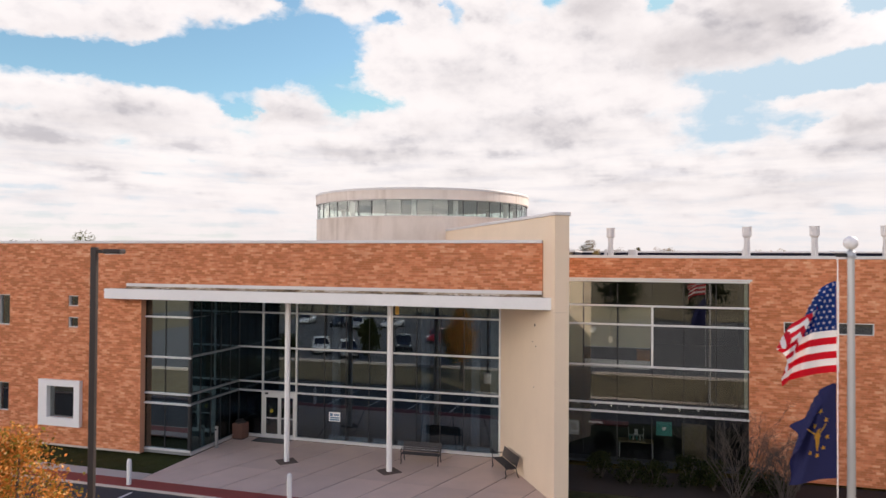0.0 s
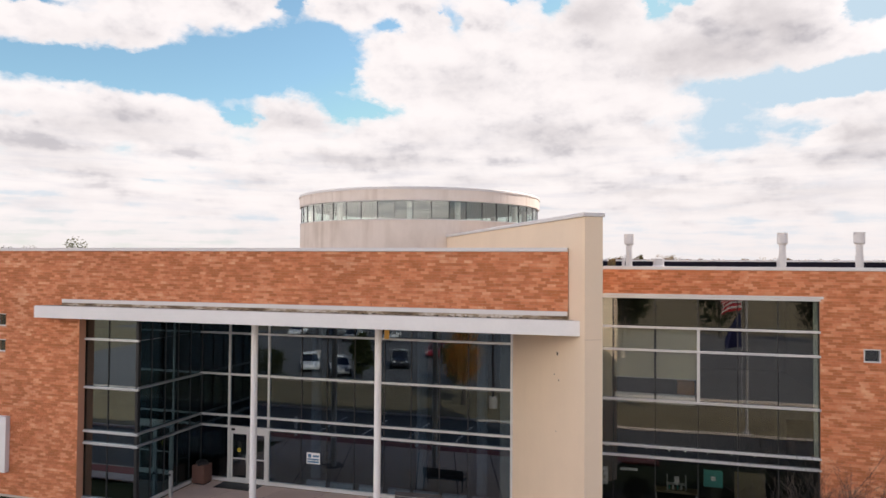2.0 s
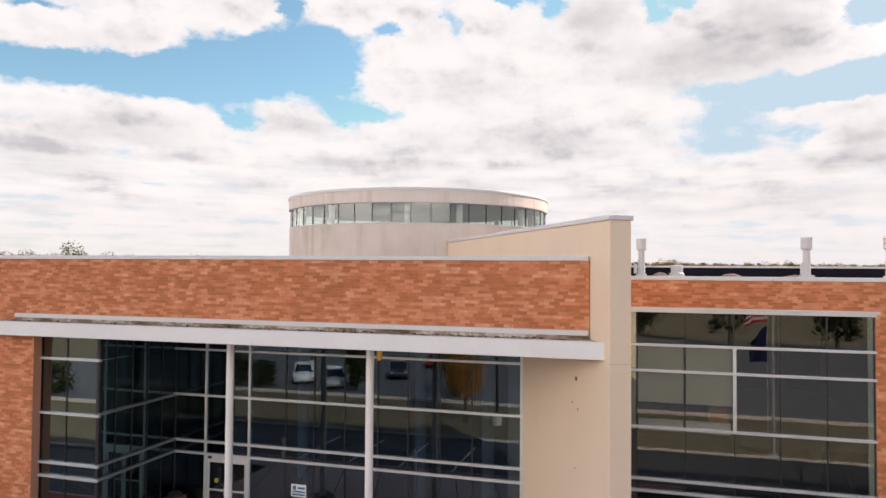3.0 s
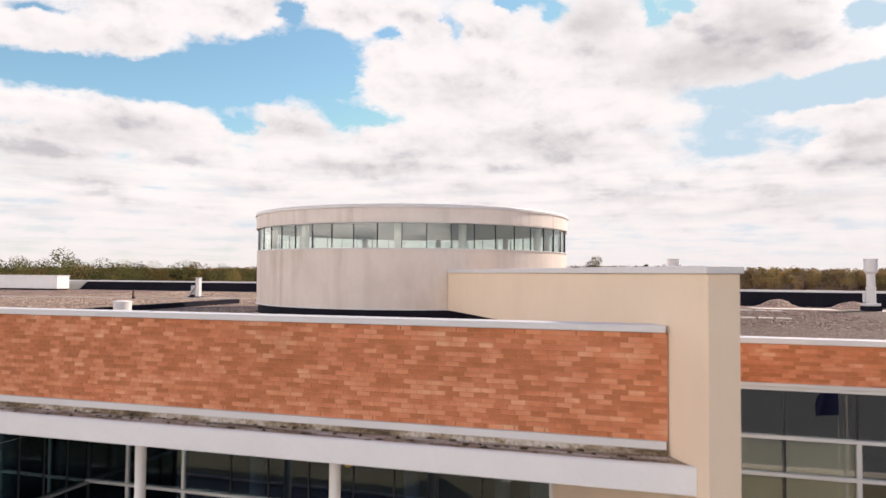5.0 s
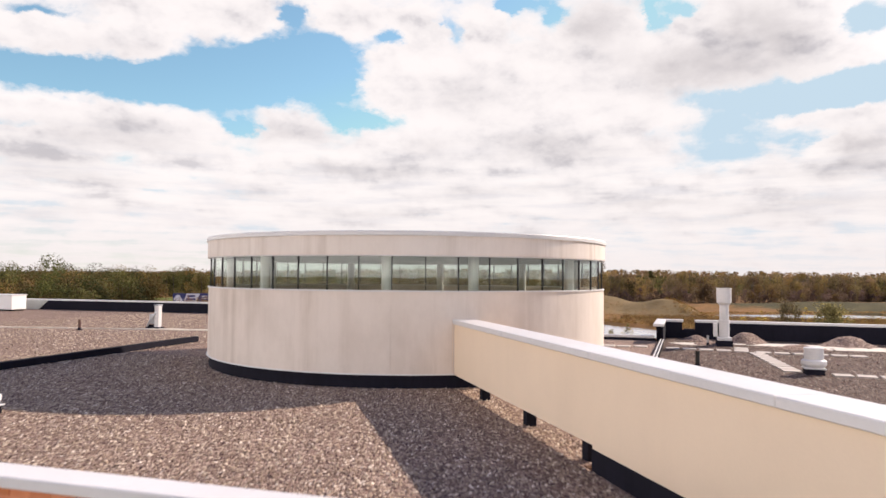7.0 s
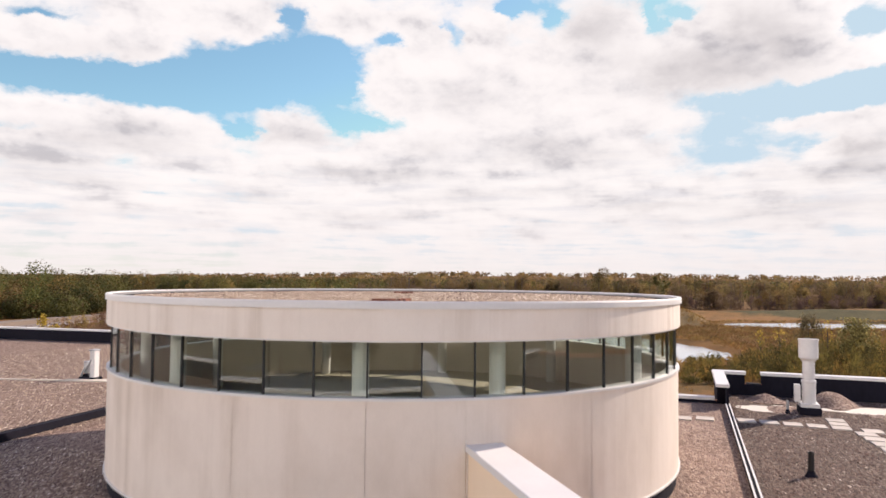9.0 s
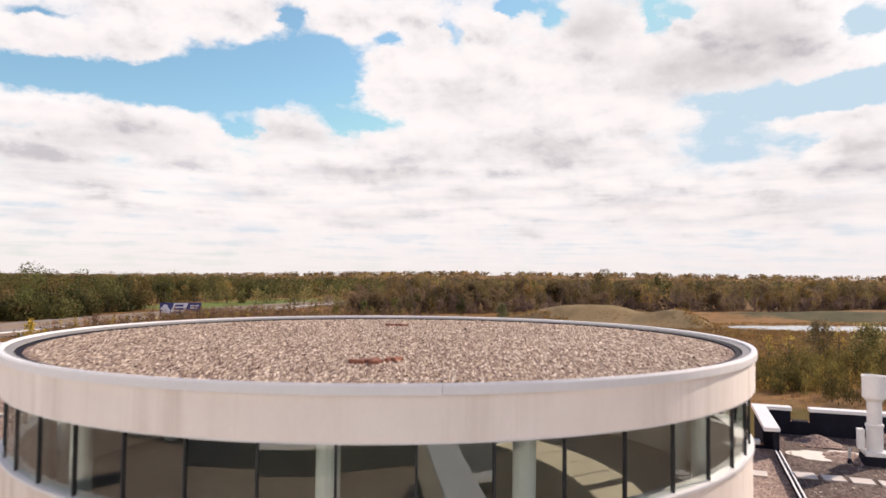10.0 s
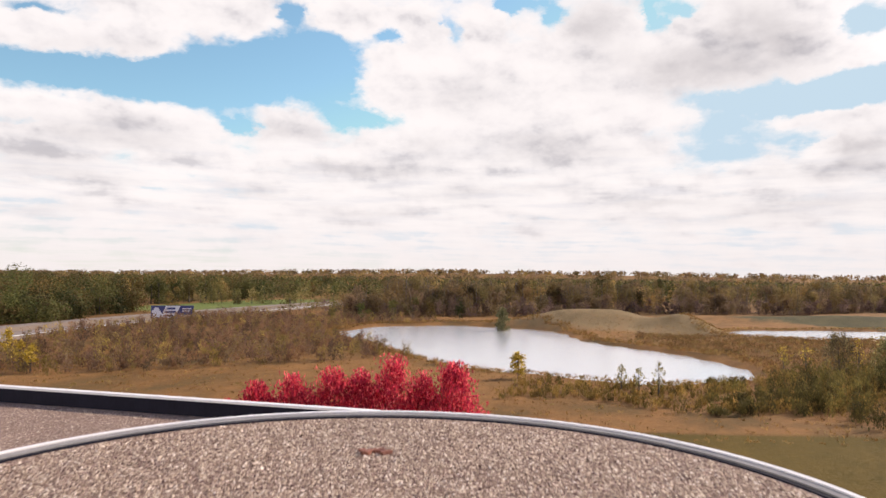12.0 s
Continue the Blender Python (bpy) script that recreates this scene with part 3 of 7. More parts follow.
    field = n.ramp(n.math("ADD", n.math("MULTIPLY", fx, fx), n.math("MULTIPLY", fy, fy)), [(0.80, 1.0), (1.0, 0.0)])
    col = n.mix(field, col, n.ramp(mid, [(0.3, (0.09, 0.125, 0.030)), (0.7, (0.16, 0.18, 0.05))]))
    hsv = n.add("ShaderNodeHueSaturation")
    n.put(col, hsv.inputs["Color"])
    n.put(n.math("ADD", n.math("MULTIPLY", fine, 0.9), 0.55), hsv.inputs["Value"])
    n.put(hsv.outputs[0], p.inputs["Base Color"])
    p.inputs["Roughness"].default_value = 0.95
    p.inputs["Specular IOR Level"].default_value = 0.1
    b = n.add("ShaderNodeBump")
    b.inputs["Strength"].default_value, b.inputs["Distance"].default_value = 0.8, 0.25
    n.put(fine, b.inputs["Height"])
    n.put(b.outputs[0], p.inputs["Normal"])
    n.put(p.outputs[0], n.add("ShaderNodeOutputMaterial").inputs[0])
    return m


def build_ground():
    xs, ys = spread_axis(-30, 150, 2.5, 4800, 1.12), spread_axis(150, 170, 2.5, 4800, 1.12)
    gx, gy = np.meshgrid(xs, ys)
    gz = ground_height(gx, gy) - 0.12
    w = len(xs)
    verts = np.stack([gx, gy, gz], -1).reshape(-1, 3)
    faces = [(j * w + i, j * w + i + 1, (j + 1) * w + i + 1, (j + 1) * w + i) for j in range(len(ys) - 1) for i in range(w - 1)]
    me = mesh_of("ground", verts.tolist(), faces, ground_material(), smooth=True)
    tagged(new("ground", me), "brown autumn meadow with mown green lawn edges", "ground", kind="structure")
    m = bpy.data.materials.new("pond_water")
    m.use_nodes = True
    n = Nodes(m.node_tree)
    p = n.add("ShaderNodeBsdfPrincipled")
    p.inputs["Base Color"].default_value = (0.86, 0.87, 0.87, 1)
    p.inputs["Metallic"].default_value = 0.75
    p.inputs["Roughness"].default_value, p.inputs["Specular IOR Level"].default_value = 0.22, 1.0
    b = n.add("ShaderNodeBump")
    p.inputs["IOR"].default_value = 2.2
    b.inputs["Strength"].default_value, b.inputs["Distance"].default_value = 0.12, 0.05
    n.put(n.noise(n.mapped(n.add("ShaderNodeNewGeometry").outputs["Position"], (1.0, 1.6, 1)), 0.9, 4.0, 0.6), b.inputs["Height"])
    n.put(b.outputs[0], p.inputs["Normal"])
    n.put(p.outputs[0], n.add("ShaderNodeOutputMaterial").inputs[0])
    for name, x0, y0, x1, y1 in (("water", -125, 118, 4, 268), ("water", 4.5, 225, 125, 335)):
        structure(name, prism(bmesh.new(), [(x0, y0), (x1, y0), (x1, y1), (x0, y1)], -1.25, -0.95), m, "still grey pond water reflecting the sky", "pond")


build_ground()


# ---- walls ----
LEFT_HOLES = [(-27.62, -26.92, 5.82, 7.35), (-27.62, -26.92, 1.49, 2.94), (-23.27, -22.68, 6.86, 7.38), (-23.27, -22.68, 5.82, 6.33), (-24.34, -22.71, 1.40, 2.95), (-19.0, 1.0, -1.0, 8.03)]
EAST_HOLES = [(-4.0, 8.20, -1.0, 8.37), (9.55, 10.07, 6.24, 6.70), (10.82, 12.93, 6.22, 6.72)]
WEST_END, EAST_END = -68.0, 26.0


M_PALEFLASH = material("pale_flashing", (0.50, 0.50, 0.45), 0.6, scale=0.7, vary=0.14, fine=6)


def coping(x0, y0, x1, y1, z):
    structure("trim_coping", boxed(x0, y0, z, x1, y1, z + 0.13, bevel=0.012), M_COPING, "white metal parapet coping with dull streaks", "coping")


def membrane(*b):
    structure("trim_membrane", boxed(*b), M_MEMBRANE, "black roofing membrane turned up a parapet", "membrane")


def build_front_walls():
    before = known()
    south = structure("wall_south", wall_grid(bmesh.new(), WEST_END, 0.0, 0.0, TOP, LEFT_HOLES, 0.006, 0.34), M_MORTAR, "orange brick front wall with a recessed entrance", "wall")
    start = front_fin(EAST_Y) + 0.72
    east = structure("wall_south_east", wall_grid(bmesh.new(), start, EAST_END, 0.0, EAST_TOP, EAST_HOLES, EAST_Y + 0.006, EAST_Y + 0.34), M_MORTAR, "orange brick front wall of the east wing", "wall")
    x = WEST_END
    for n in (9.3, 9.3, 9.3, 9.3, 9.3, 9.3, 12.2):
        b = min(x + n, -0.02)
        coping(x + 0.004, -0.05, b - 0.004, 0.42, TOP)
        x = b
    x = start
    while x < EAST_END - 0.1:
        b = min(x + 7.4, EAST_END)
        coping(x + 0.004, EAST_Y - 0.05, b - 0.004, EAST_Y + 0.42, EAST_TOP)
        x = b
    membrane(WEST_END + 0.3, 0.34, 9.04, -0.4, 0.40, TOP - 0.003)
    membrane(start + 0.1, EAST_Y + 0.34, 8.95, EAST_END - 0.3, EAST_Y + 0.40, EAST_TOP - 0.003)
    set_front(before)
    return south, east


def build_back_walls():
    pale = bmesh.new()
    outline = [(-42.0, ROOF), (-33.5, ROOF), (-32.5, BACK_TOP - 0.005), (-42.0, BACK_TOP - 0.005)]
    prism(pale, outline, 0.0, 0.05)
    bmesh.ops.transform(pale, matrix=pose(-23.0, 42.85, 0, 0, 0, 4.0) @ Matrix.Translation((0, -0.235, 0)) @ Matrix.Rotation(radians(90), 4, "X"), verts=pale.verts)
    bmesh.ops.recalc_face_normals(pale, faces=pale.faces)
    structure("trim_flashing", pale, M_PALEFLASH, "pale grey-green flashing sheet at the end of a parapet", "flashing")
    for name, b in [("wall_west", (WEST_END, -3.1, 0, WEST_END + 0.3, 39.6, BACK_TOP)), ("wall_inner_north", (-23.3, 31.0, 0, -23.0, 42.7, BACK_TOP)),
                    ("wall_middle_north", (-23.0, 31.0, 0, -3.6, 31.3, 9.62)), ("wall_stair_west", (-3.6, 31.3, 0, -3.3, 34.6, 10.3)), ("wall_north_east", (-3.3, 34.3, 0, EAST_END, 34.6, 9.9)), ("wall_east", (EAST_END - 0.5, 6.5, 0, EAST_END - 0.2, 34.3, 9.7))]:
        dark = name == "wall_stair_west"
        structure(name, boxed(*b), M_MEMBRANE if dark else M_BRICKS, "low wall wrapped in black membrane" if dark else "plain orange brick outer wall", "wall")
    slant = pose(-23.0, 42.85, 0, 0, 0, 4.0)
    structure("wall_north", boxed(-45.1, -0.15, 0, 0.0, 0.15, BACK_TOP, slant), M_BRICKS, "plain orange brick outer wall", "wall")
    structure("trim_coping", boxed(-45.1, -0.25, BACK_TOP, 0.1, 0.25, BACK_TOP + 0.13, slant, bevel=0.012), M_COPING, "white metal parapet coping with dull streaks", "coping")
    structure("trim_membrane", boxed(-44.8, -0.23, ROOF - 0.1, -0.3, -0.15, BACK_TOP - 0.003, slant), M_MEMBRANE, "black roofing membrane turned up a parapet", "membrane")
    coping(-23.4, 30.9, -22.9, 42.6, BACK_TOP)
    coping(-22.9, 30.95, -3.7, 31.35, 9.62)
    coping(-3.7, 29.9, -3.2, 34.7, 10.3)
    coping(-3.2, 34.2, -2.3, 34.7, 10.3)
    coping(-1.7, 34.2, EAST_END, 34.7, 10.3)
    # dark membrane up the inside of the parapets
    membrane(-3.3, 34.22, ROOF_R - 0.1, -2.35, 34.3, 10.297)
    membrane(-1.7, 34.22, ROOF_R - 0.1, EAST_END - 0.3, 34.3, 10.297)
    membrane(-2.35, 34.22, ROOF_R - 0.1, -1.70, 34.296, 9.905)
    membrane(-2.29, 34.30, 9.902, -1.71, 34.62, 9.93)
    membrane(-3.3, 30.0, ROOF_R - 0.1, -3.22, 34.2, 10.297)
    membrane(-23.0, 30.92, ROOF - 0.1, -3.6, 31.0, 9.617)


WALL_S, WALL_E = build_front_walls()
build_back_walls()


# ---- roofs ----
def gravel_material(name, light=1.0):
    m = bpy.data.materials.new(name)
    m.use_nodes = True
    n = Nodes(m.node_tree)
    p = n.add("ShaderNodeBsdfPrincipled")
    at = n.add("ShaderNodeNewGeometry").outputs["Position"]
    vor = n.add("ShaderNodeTexVoronoi")
    n.put(at, vor.inputs["Vector"])
    vor.inputs["Scale"].default_value = 22.0
    pick = n.add("ShaderNodeSeparateColor")
    n.put(vor.outputs["Color"], pick.inputs[0])
    col = n.ramp(pick.outputs[0], [(0.0, (0.085 * light, 0.050 * light, 0.042 * light)), (0.35, (0.22 * light, 0.140 * light, 0.108 * light)), (0.75, (0.35 * light, 0.240 * light, 0.180 * light)), (1.0, (0.55 * light, 0.43 * light, 0.335 * light))])
    patch = n.noise(at, 0.5, 5.0, 0.6)
    hsv = n.add("ShaderNodeHueSaturation")
    n.put(col, hsv.inputs["Color"])
    n.put(n.math("ADD", n.math("MULTIPLY", patch, 0.5), 0.75), hsv.inputs["Value"])
    n.put(hsv.outputs[0], p.inputs["Base Color"])
    p.inputs["Roughness"].default_value = 0.9
    p.inputs["Specular IOR Level"].default_value = 0.2
    b = n.add("ShaderNodeBump")
    b.inputs["Strength"].default_value, b.inputs["Distance"].default_value = 1.0, 0.03
    b.invert = True
    n.put(vor.outputs["Distance"], b.inputs["Height"])
    n.put(b.outputs[0], p.inputs["Normal"])
    n.put(p.outputs[0], n.add("ShaderNodeOutputMaterial").inputs[0])
    return m


M_GRAVEL = gravel_material("roof_gravel")
# darker copies of the roof gravel: backlit shading put into the colour
M_BACKLITGRAVEL = gravel_material("backlit_roof_gravel", 0.45)
M_WESTGRAVEL = gravel_material("west_roof_gravel", 0.84)


def build_roofs():
    structure("roof_west", prism(bmesh.new(), [(WEST_END + 0.3, front_line(WEST_END + 0.3, 0.34)), (-23.0, front_line(-23.0, 0.34)), (-23.0, 42.7), (WEST_END + 0.3, 39.6)], ROOF - 0.35, ROOF), M_WESTGRAVEL, "flat gravel roof of the west wing", "roof")
    structure("roof_middle", prism(bmesh.new(), [(-23.0, front_line(-23.0, 0.34)), (-0.2, front_line(-0.2, 0.34)), (fin_x(5.7) - 0.02, 5.7), (-3.2, 5.99), (-3.2, 31.0), (-23.0, 31.0)], ROOF - 0.35, ROOF - 0.004), M_GRAVEL, "flat gravel roof round the glazed drum", "roof")
    structure("roof_east", prism(bmesh.new(), [(-3.2, front_line(-3.2, EAST_Y + 0.34)), (EAST_END - 0.3, front_line(EAST_END - 0.3, EAST_Y + 0.34)), (EAST_END - 0.3, 34.3), (-3.2, 34.3)], ROOF_R - 0.35, ROOF_R), M_BACKLITGRAVEL, "flat gravel roof of the east wing", "roof")
    # curb between the roofs: black face and pale cap
    structure("trim_roof_curb", boxed(-3.34, 8.0, ROOF_R, -3.2, 30.0, ROOF + 0.16), M_MEMBRANE, "black membrane curb between two roofs", "curb")
    for x in (-3.36, -3.235):
        structure("trim_curb_cap", boxed(x, 8.0, ROOF + 0.162, x + 0.045, 30.0, ROOF + 0.19), M_COPING, "white metal cap of a roof curb", "curb")
    m = pose(-23.85, 16.0, 0, 0, 0, 4.1)
    structure("trim_joint_curb", boxed(-0.15, -12.0, ROOF, 0.15, 5.2, ROOF + 0.25, m), M_MEMBRANE, "low black expansion curb across the gravel roof", "curb")


build_roofs()


# ---- fin wall ----
def fin_point(s, n, z):
    p = FIN_D * s + FIN_N * n
    return (p.x, p.y, z)


M_STUCCO_JOINT = material("stucco_joint", (0.56, 0.43, 0.31), 0.9)
M_BLACKHOLE = material("dark_hole", (0.06, 0.045, 0.035), 0.9)


def build_fin():
    fin = thing("fin_wall", (0, 0, 0), "tall cream stucco fin wall running from entrance to drum", "wall", kind="structure")
    m = Matrix(((FIN_D.x, FIN_N.x, 0, 0), (FIN_D.y, FIN_N.y, 0, 0), (0, 0, 1, 0), (0, 0, 0, 1)))
    bm = bmesh.new()
    outline = [(-1.21, 0.0), (6.5, 0.0), (6.5, 9.92), (15.42, 9.88), (15.42, 11.33), (-1.21, 11.33)]
    a = [bm.verts.new(fin_point(s, 0.0, z)) for s, z in outline]
    b = [bm.verts.new(fin_point(s, 0.59, z)) for s, z in outline]
    bm.faces.new(a), bm.faces.new(b[::-1])
    for k in range(6):
        j = (k + 1) % 6
        bm.faces.new((a[j], a[k], b[k], b[j]))
    bmesh.ops.recalc_face_normals(bm, faces=bm.faces)
    part("panel", bm, M_STUCCO, fin)
    s = -1.26
    for n in (3.4, 4.4, 4.4, 4.5):
        part("cap", boxed(s + 0.003, -0.06, 11.33, s + n - 0.003, 0.65, 11.46, m, bevel=0.012), M_COPING, fin, "white metal cap")
        s += n
    for s in (7.15, 10.05, 13.2):
        part("leg", boxed(s - 0.11, 0.18, ROOF - 0.02, s + 0.11, 0.40, 9.93, m), M_MEMBRANE, fin, "short black post under the fin")
    for s, z, w in ((0.80, 6.95, 0.055), (1.05, 6.25, 0.022), (0.70, 6.10, 0.026), (0.9, 4.4, 0.022)):
        part("fixing_hole", boxed(s - w, -0.008, z - w, s + w, 0.002, z + w, m, bevel=0.003), M_BLACKHOLE, fin, "small dark fixing hole")
    part("joint_bead", boxed(-1.216, -0.004, 7.60, -1.20, 0.594, 7.614, m), M_STUCCO_JOINT, fin, "thin horizontal stucco joint")
    part("kick_plate", boxed(0.5, -0.012, ROOF - 0.01, 6.5, -0.002, 9.86, m), M_MEMBRANE, fin, "black flashing")
    return fin


build_fin()


# ---- glazed drum ----
M_DIRTYMETAL = material("weathered_grey_metal", (0.235, 0.22, 0.205), 0.6, 0.1, scale=1.2, vary=0.22, fine=9)
M_SOFFIT = material("grey_atrium_ceiling", (0.22, 0.22, 0.21), 0.8, vary=0.08, fine=4)
M_ATRIUM = material("beige_atrium_paint", (0.40, 0.35, 0.27), 0.8, vary=0.12, fine=4)


def build_drum():
    cx, cy = DRUM
    drum = thing("rotunda", (cx, cy, ROOF), "cream round rooftop drum with a clerestory window band", "rotunda")
    R = DRUM_R

    def ring(name, r0, r1, z0, z1, mat, label="", sides=150):
        return part(name, lathe(bmesh.new(), [(r1, z0), (r1, z1), (r0, z1), (r0, z0)], sides, closed=True), mat, drum, label)

    # eight curved panels with open joints between them
    joints = [-116.7, -91.3, -71.8, -58.1, -37.4, -16.0, 12.0, 45.0, 80.0, 115.0, 150.0, 185.0, 214.0, 243.3]
    for a, b in zip(joints, joints[1:]):
        bm = lathe(bmesh.new(), [(R, 0.40), (R, 2.74), (R - 0.25, 2.74), (R - 0.25, 0.40)], max(6, int((b - a) / 2.4)), closed=True, a0=a + 0.03, a1=b - 0.03)
        part("wall_panel", bm, M_DRUM, drum)
    ring("curb", R - 0.35, R - 0.06, -0.02, 0.385, M_MEMBRANE, "black membrane curb")
    ring("drip", R - 0.2, R + 0.035, 0.375, 0.41, M_COPING, "white metal drip edge")
    ring("sill", R - 0.28, R + 0.03, 2.742, 2.785, M_COPING, "white metal sill")
    ring("head", R - 0.2, R + 0.03, 3.77, 3.80, M_COPING, "white metal head strip")
    ring("fascia", R - 0.09, R + 0.05, 3.80, 4.36, M_FASCIA, "stained cream fascia")
    ring("lining", R - 0.285, R - 0.162, 4.1, 4.415, M_MEMBRANE, "black membrane lining")
    seams = [-62.0 + 24.0 * k for k in range(15)]
    for a in seams:
        bm = lathe(bmesh.new(), [(R + 0.09, 4.36), (R + 0.09, 4.47), (R + 0.075, 4.50), (R - 0.01, 4.49), (R - 0.015, 4.36)], 10, closed=True, a0=a + 0.03, a1=a + 23.97)
        part("coping", bm, M_COPING, drum, "white metal coping length")
        bm = lathe(bmesh.new(), [(R - 0.017, 4.36), (R - 0.017, 4.465), (R - 0.16, 4.44), (R - 0.16, 4.36)], 10, closed=True, a0=a + 0.03, a1=a + 23.97)
        part("gravel_stop", bm, M_DIRTYMETAL, drum, "weathered grey metal gravel stop")
    part("ceiling", lathe(bmesh.new(), [(R - 0.21, 3.78), (R - 0.21, 3.86)], 96), M_SOFFIT, drum)
    part("gravel_bed", lathe(bmesh.new(), [(R - 0.29, 3.9), (R - 0.29, 4.390)], 96), M_GRAVEL, drum)
    part("inner_floor", lathe(bmesh.new(), [(R - 0.27, 1.3), (R - 0.27, 1.4)], 96), M_ATRIUM, drum, "beige atrium deck")
    step = 7.5
    pane = bmesh.new()
    lathe(pane, [(R - 0.06, 2.785), (R - 0.06, 3.77), (R - 0.072, 3.77), (R - 0.072, 2.785)], 1, closed=True, a0=0.12, a1=step - 0.12)
    pane_mesh = bpy.data.meshes.new("pane")
    pane.to_mesh(pane_mesh), pane.free()
    pane_mesh.materials.append(M_DRUMGLASS)
    bar = boxed(R - 0.10, -0.013, 2.785, R - 0.040, 0.013, 3.77)
    bar_mesh = bpy.data.meshes.new("mullion")
    bar.to_mesh(bar_mesh), bar.free()
    bar_mesh.materials.append(M_DARKALU)
    post = bmesh.new()
    lathe(post, [(0.16, 1.4), (0.16, 3.78)], 14, centre=(R - 0.75, 0))
    post_mesh = bpy.data.meshes.new("column")
    post.to_mesh(post_mesh), post.free()
    post_mesh.materials.append(M_WHITE)
    for k in range(48):
        a = -64.23 + step * k
        o = shared("pane", pane_mesh, drum, pose(0, 0, 0, 0, 0, a))
        o.visible_shadow = False
        shared("mullion", bar_mesh, drum, pose(0, 0, 0, 0, 0, a))
        if k % 5 == 2:
            shared("column", post_mesh, drum, pose(0, 0, 0, 0, 0, a - 1.8))
    return drum


build_drum()


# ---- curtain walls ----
# shade of the recess rails put into a greyer metal; also the bay's grey base
M_GREYALU = material("grey_aluminium", (0.22, 0.23, 0.235), 0.5, 0.2, vary=0.08, fine=12)


M_EDGE = material("pale_green_edge", (0.42, 0.45, 0.38), 0.6, vary=0.08)


def curtain(name, label, origin, turn, xs, zs, bars, bright=(), depth=0.12, sill=None, skip=(), glass=None, rails=None, base=None):
    """A glazed wall in its own plane: x along it, y into the building. bars: heights of the pale rails."""
    w = thing(name, origin, label, "window", kind="structure", turn=turn)
    for i, (a, b) in enumerate(zip(xs, xs[1:])):
        for j, (lo, hi) in enumerate(zip(zs, zs[1:])):
            if (i, j) in skip:
                continue
            p = part("pane", boxed(a + 0.012, 0.03, lo + 0.012, b - 0.012, 0.048, hi - 0.012), glass or M_ENTGLASS, w)
            p.visible_shadow = False
    for k, a in enumerate(xs):
        pale = k in bright
        half = 0.045 if pale else 0.016
        part("mullion", boxed(a - half, -0.03 if pale else 0.0, zs[0], a + half, depth, zs[-1]), M_ALU if pale else M_DARKALU, w, "pale aluminium mullion" if pale else "dark glazing joint")
    for z in bars:
        part("rail", boxed(xs[0] - 0.05, -0.09, z - 0.04, xs[-1] + 0.05, 0.02, z + 0.04, bevel=0.006), rails or M_ALU, w, "aluminium rail")
    if sill is not None:
        part("base_rail", boxed(xs[0], -0.06, zs[0] - sill, xs[-1], depth, zs[0]), base or M_ALU, w, "aluminium base rail")
    return w


FRONT_FROM = known()
ENT_Z = [0.16, 2.40, 2.87, 4.66, 6.45, 7.33]
ENT_X = [-16.50, -15.10, -13.17, -11.62, -10.44, -9.20, -7.89, -6.73, -5.53, -4.36, -2.62]
curtain("window_1", "entrance curtain wall of dark glass in pale rails", (0, GLASS_Y, 0), 0, ENT_X, ENT_Z, ENT_Z[1:5], bright=(1, 2, 10), sill=0.14, skip=((1, 0),))
curtain("window_2", "corner bay of dark glass in pale rails", (0, 0.366, 0), 0, [-19.19, -17.91, -16.50], [0.20, 2.36, 2.83, 4.55, 6.45, 7.33], [0.20, 2.36, 2.83, 4.55, 6.45], sill=0.18, glass=M_BAYGLASS, base=M_GREYALU)
part("end_trim", boxed(-19.17, 0.052, 0.22, -18.98, 0.12, 7.30), M_EDGE, bpy.data.objects["window_2"], "pale green end strip")
curtain("window_3", "side glass of the entrance recess", (-16.50, 0.366, 0), 90, [0.0, 0.80, 1.62, 2.44, 3.26, 4.05], ENT_Z, [2.40, 2.87, 4.62], sill=0.14, rails=M_GREYALU, glass=M_SIDEGLASS)
EAST_X = [-2.05, -0.40, 1.18, 2.70, 4.20, 5.55, 6.88, 8.18]
EAST_Z = [0.37, 2.42, 2.81, 4.51, 6.37, 7.22, 8.34]
curtain("window_4", "east curtain wall of dark glass in pale rails", (0, EAST_Y + 0.08, 0), 0, EAST_X, EAST_Z, EAST_Z[1:], bright=(), glass=M_GLASS)
EAST_GLASS = bpy.data.objects["window_4"]
part("mullion", boxed(4.16, -0.035, EAST_Z[3], 4.26, 0.12, EAST_Z[5]), M_ALU, EAST_GLASS, "pale aluminium mullion")
part("end_trim", boxed(8.02, 0.052, EAST_Z[2], 8.17, 0.10, EAST_Z[6]), M_EDGE, EAST_GLASS, "pale green end strip")
part("head", boxed(-2.2, -0.12, 8.385, 8.32, 0.02, 8.47, bevel=0.01), M_ALU, EAST_GLASS, "pale aluminium head trim")


# ---- canopy ----
M_MOSS = material("dry_moss", (0.055, 0.042, 0.020), 0.95, vary=0.3, fine=60)


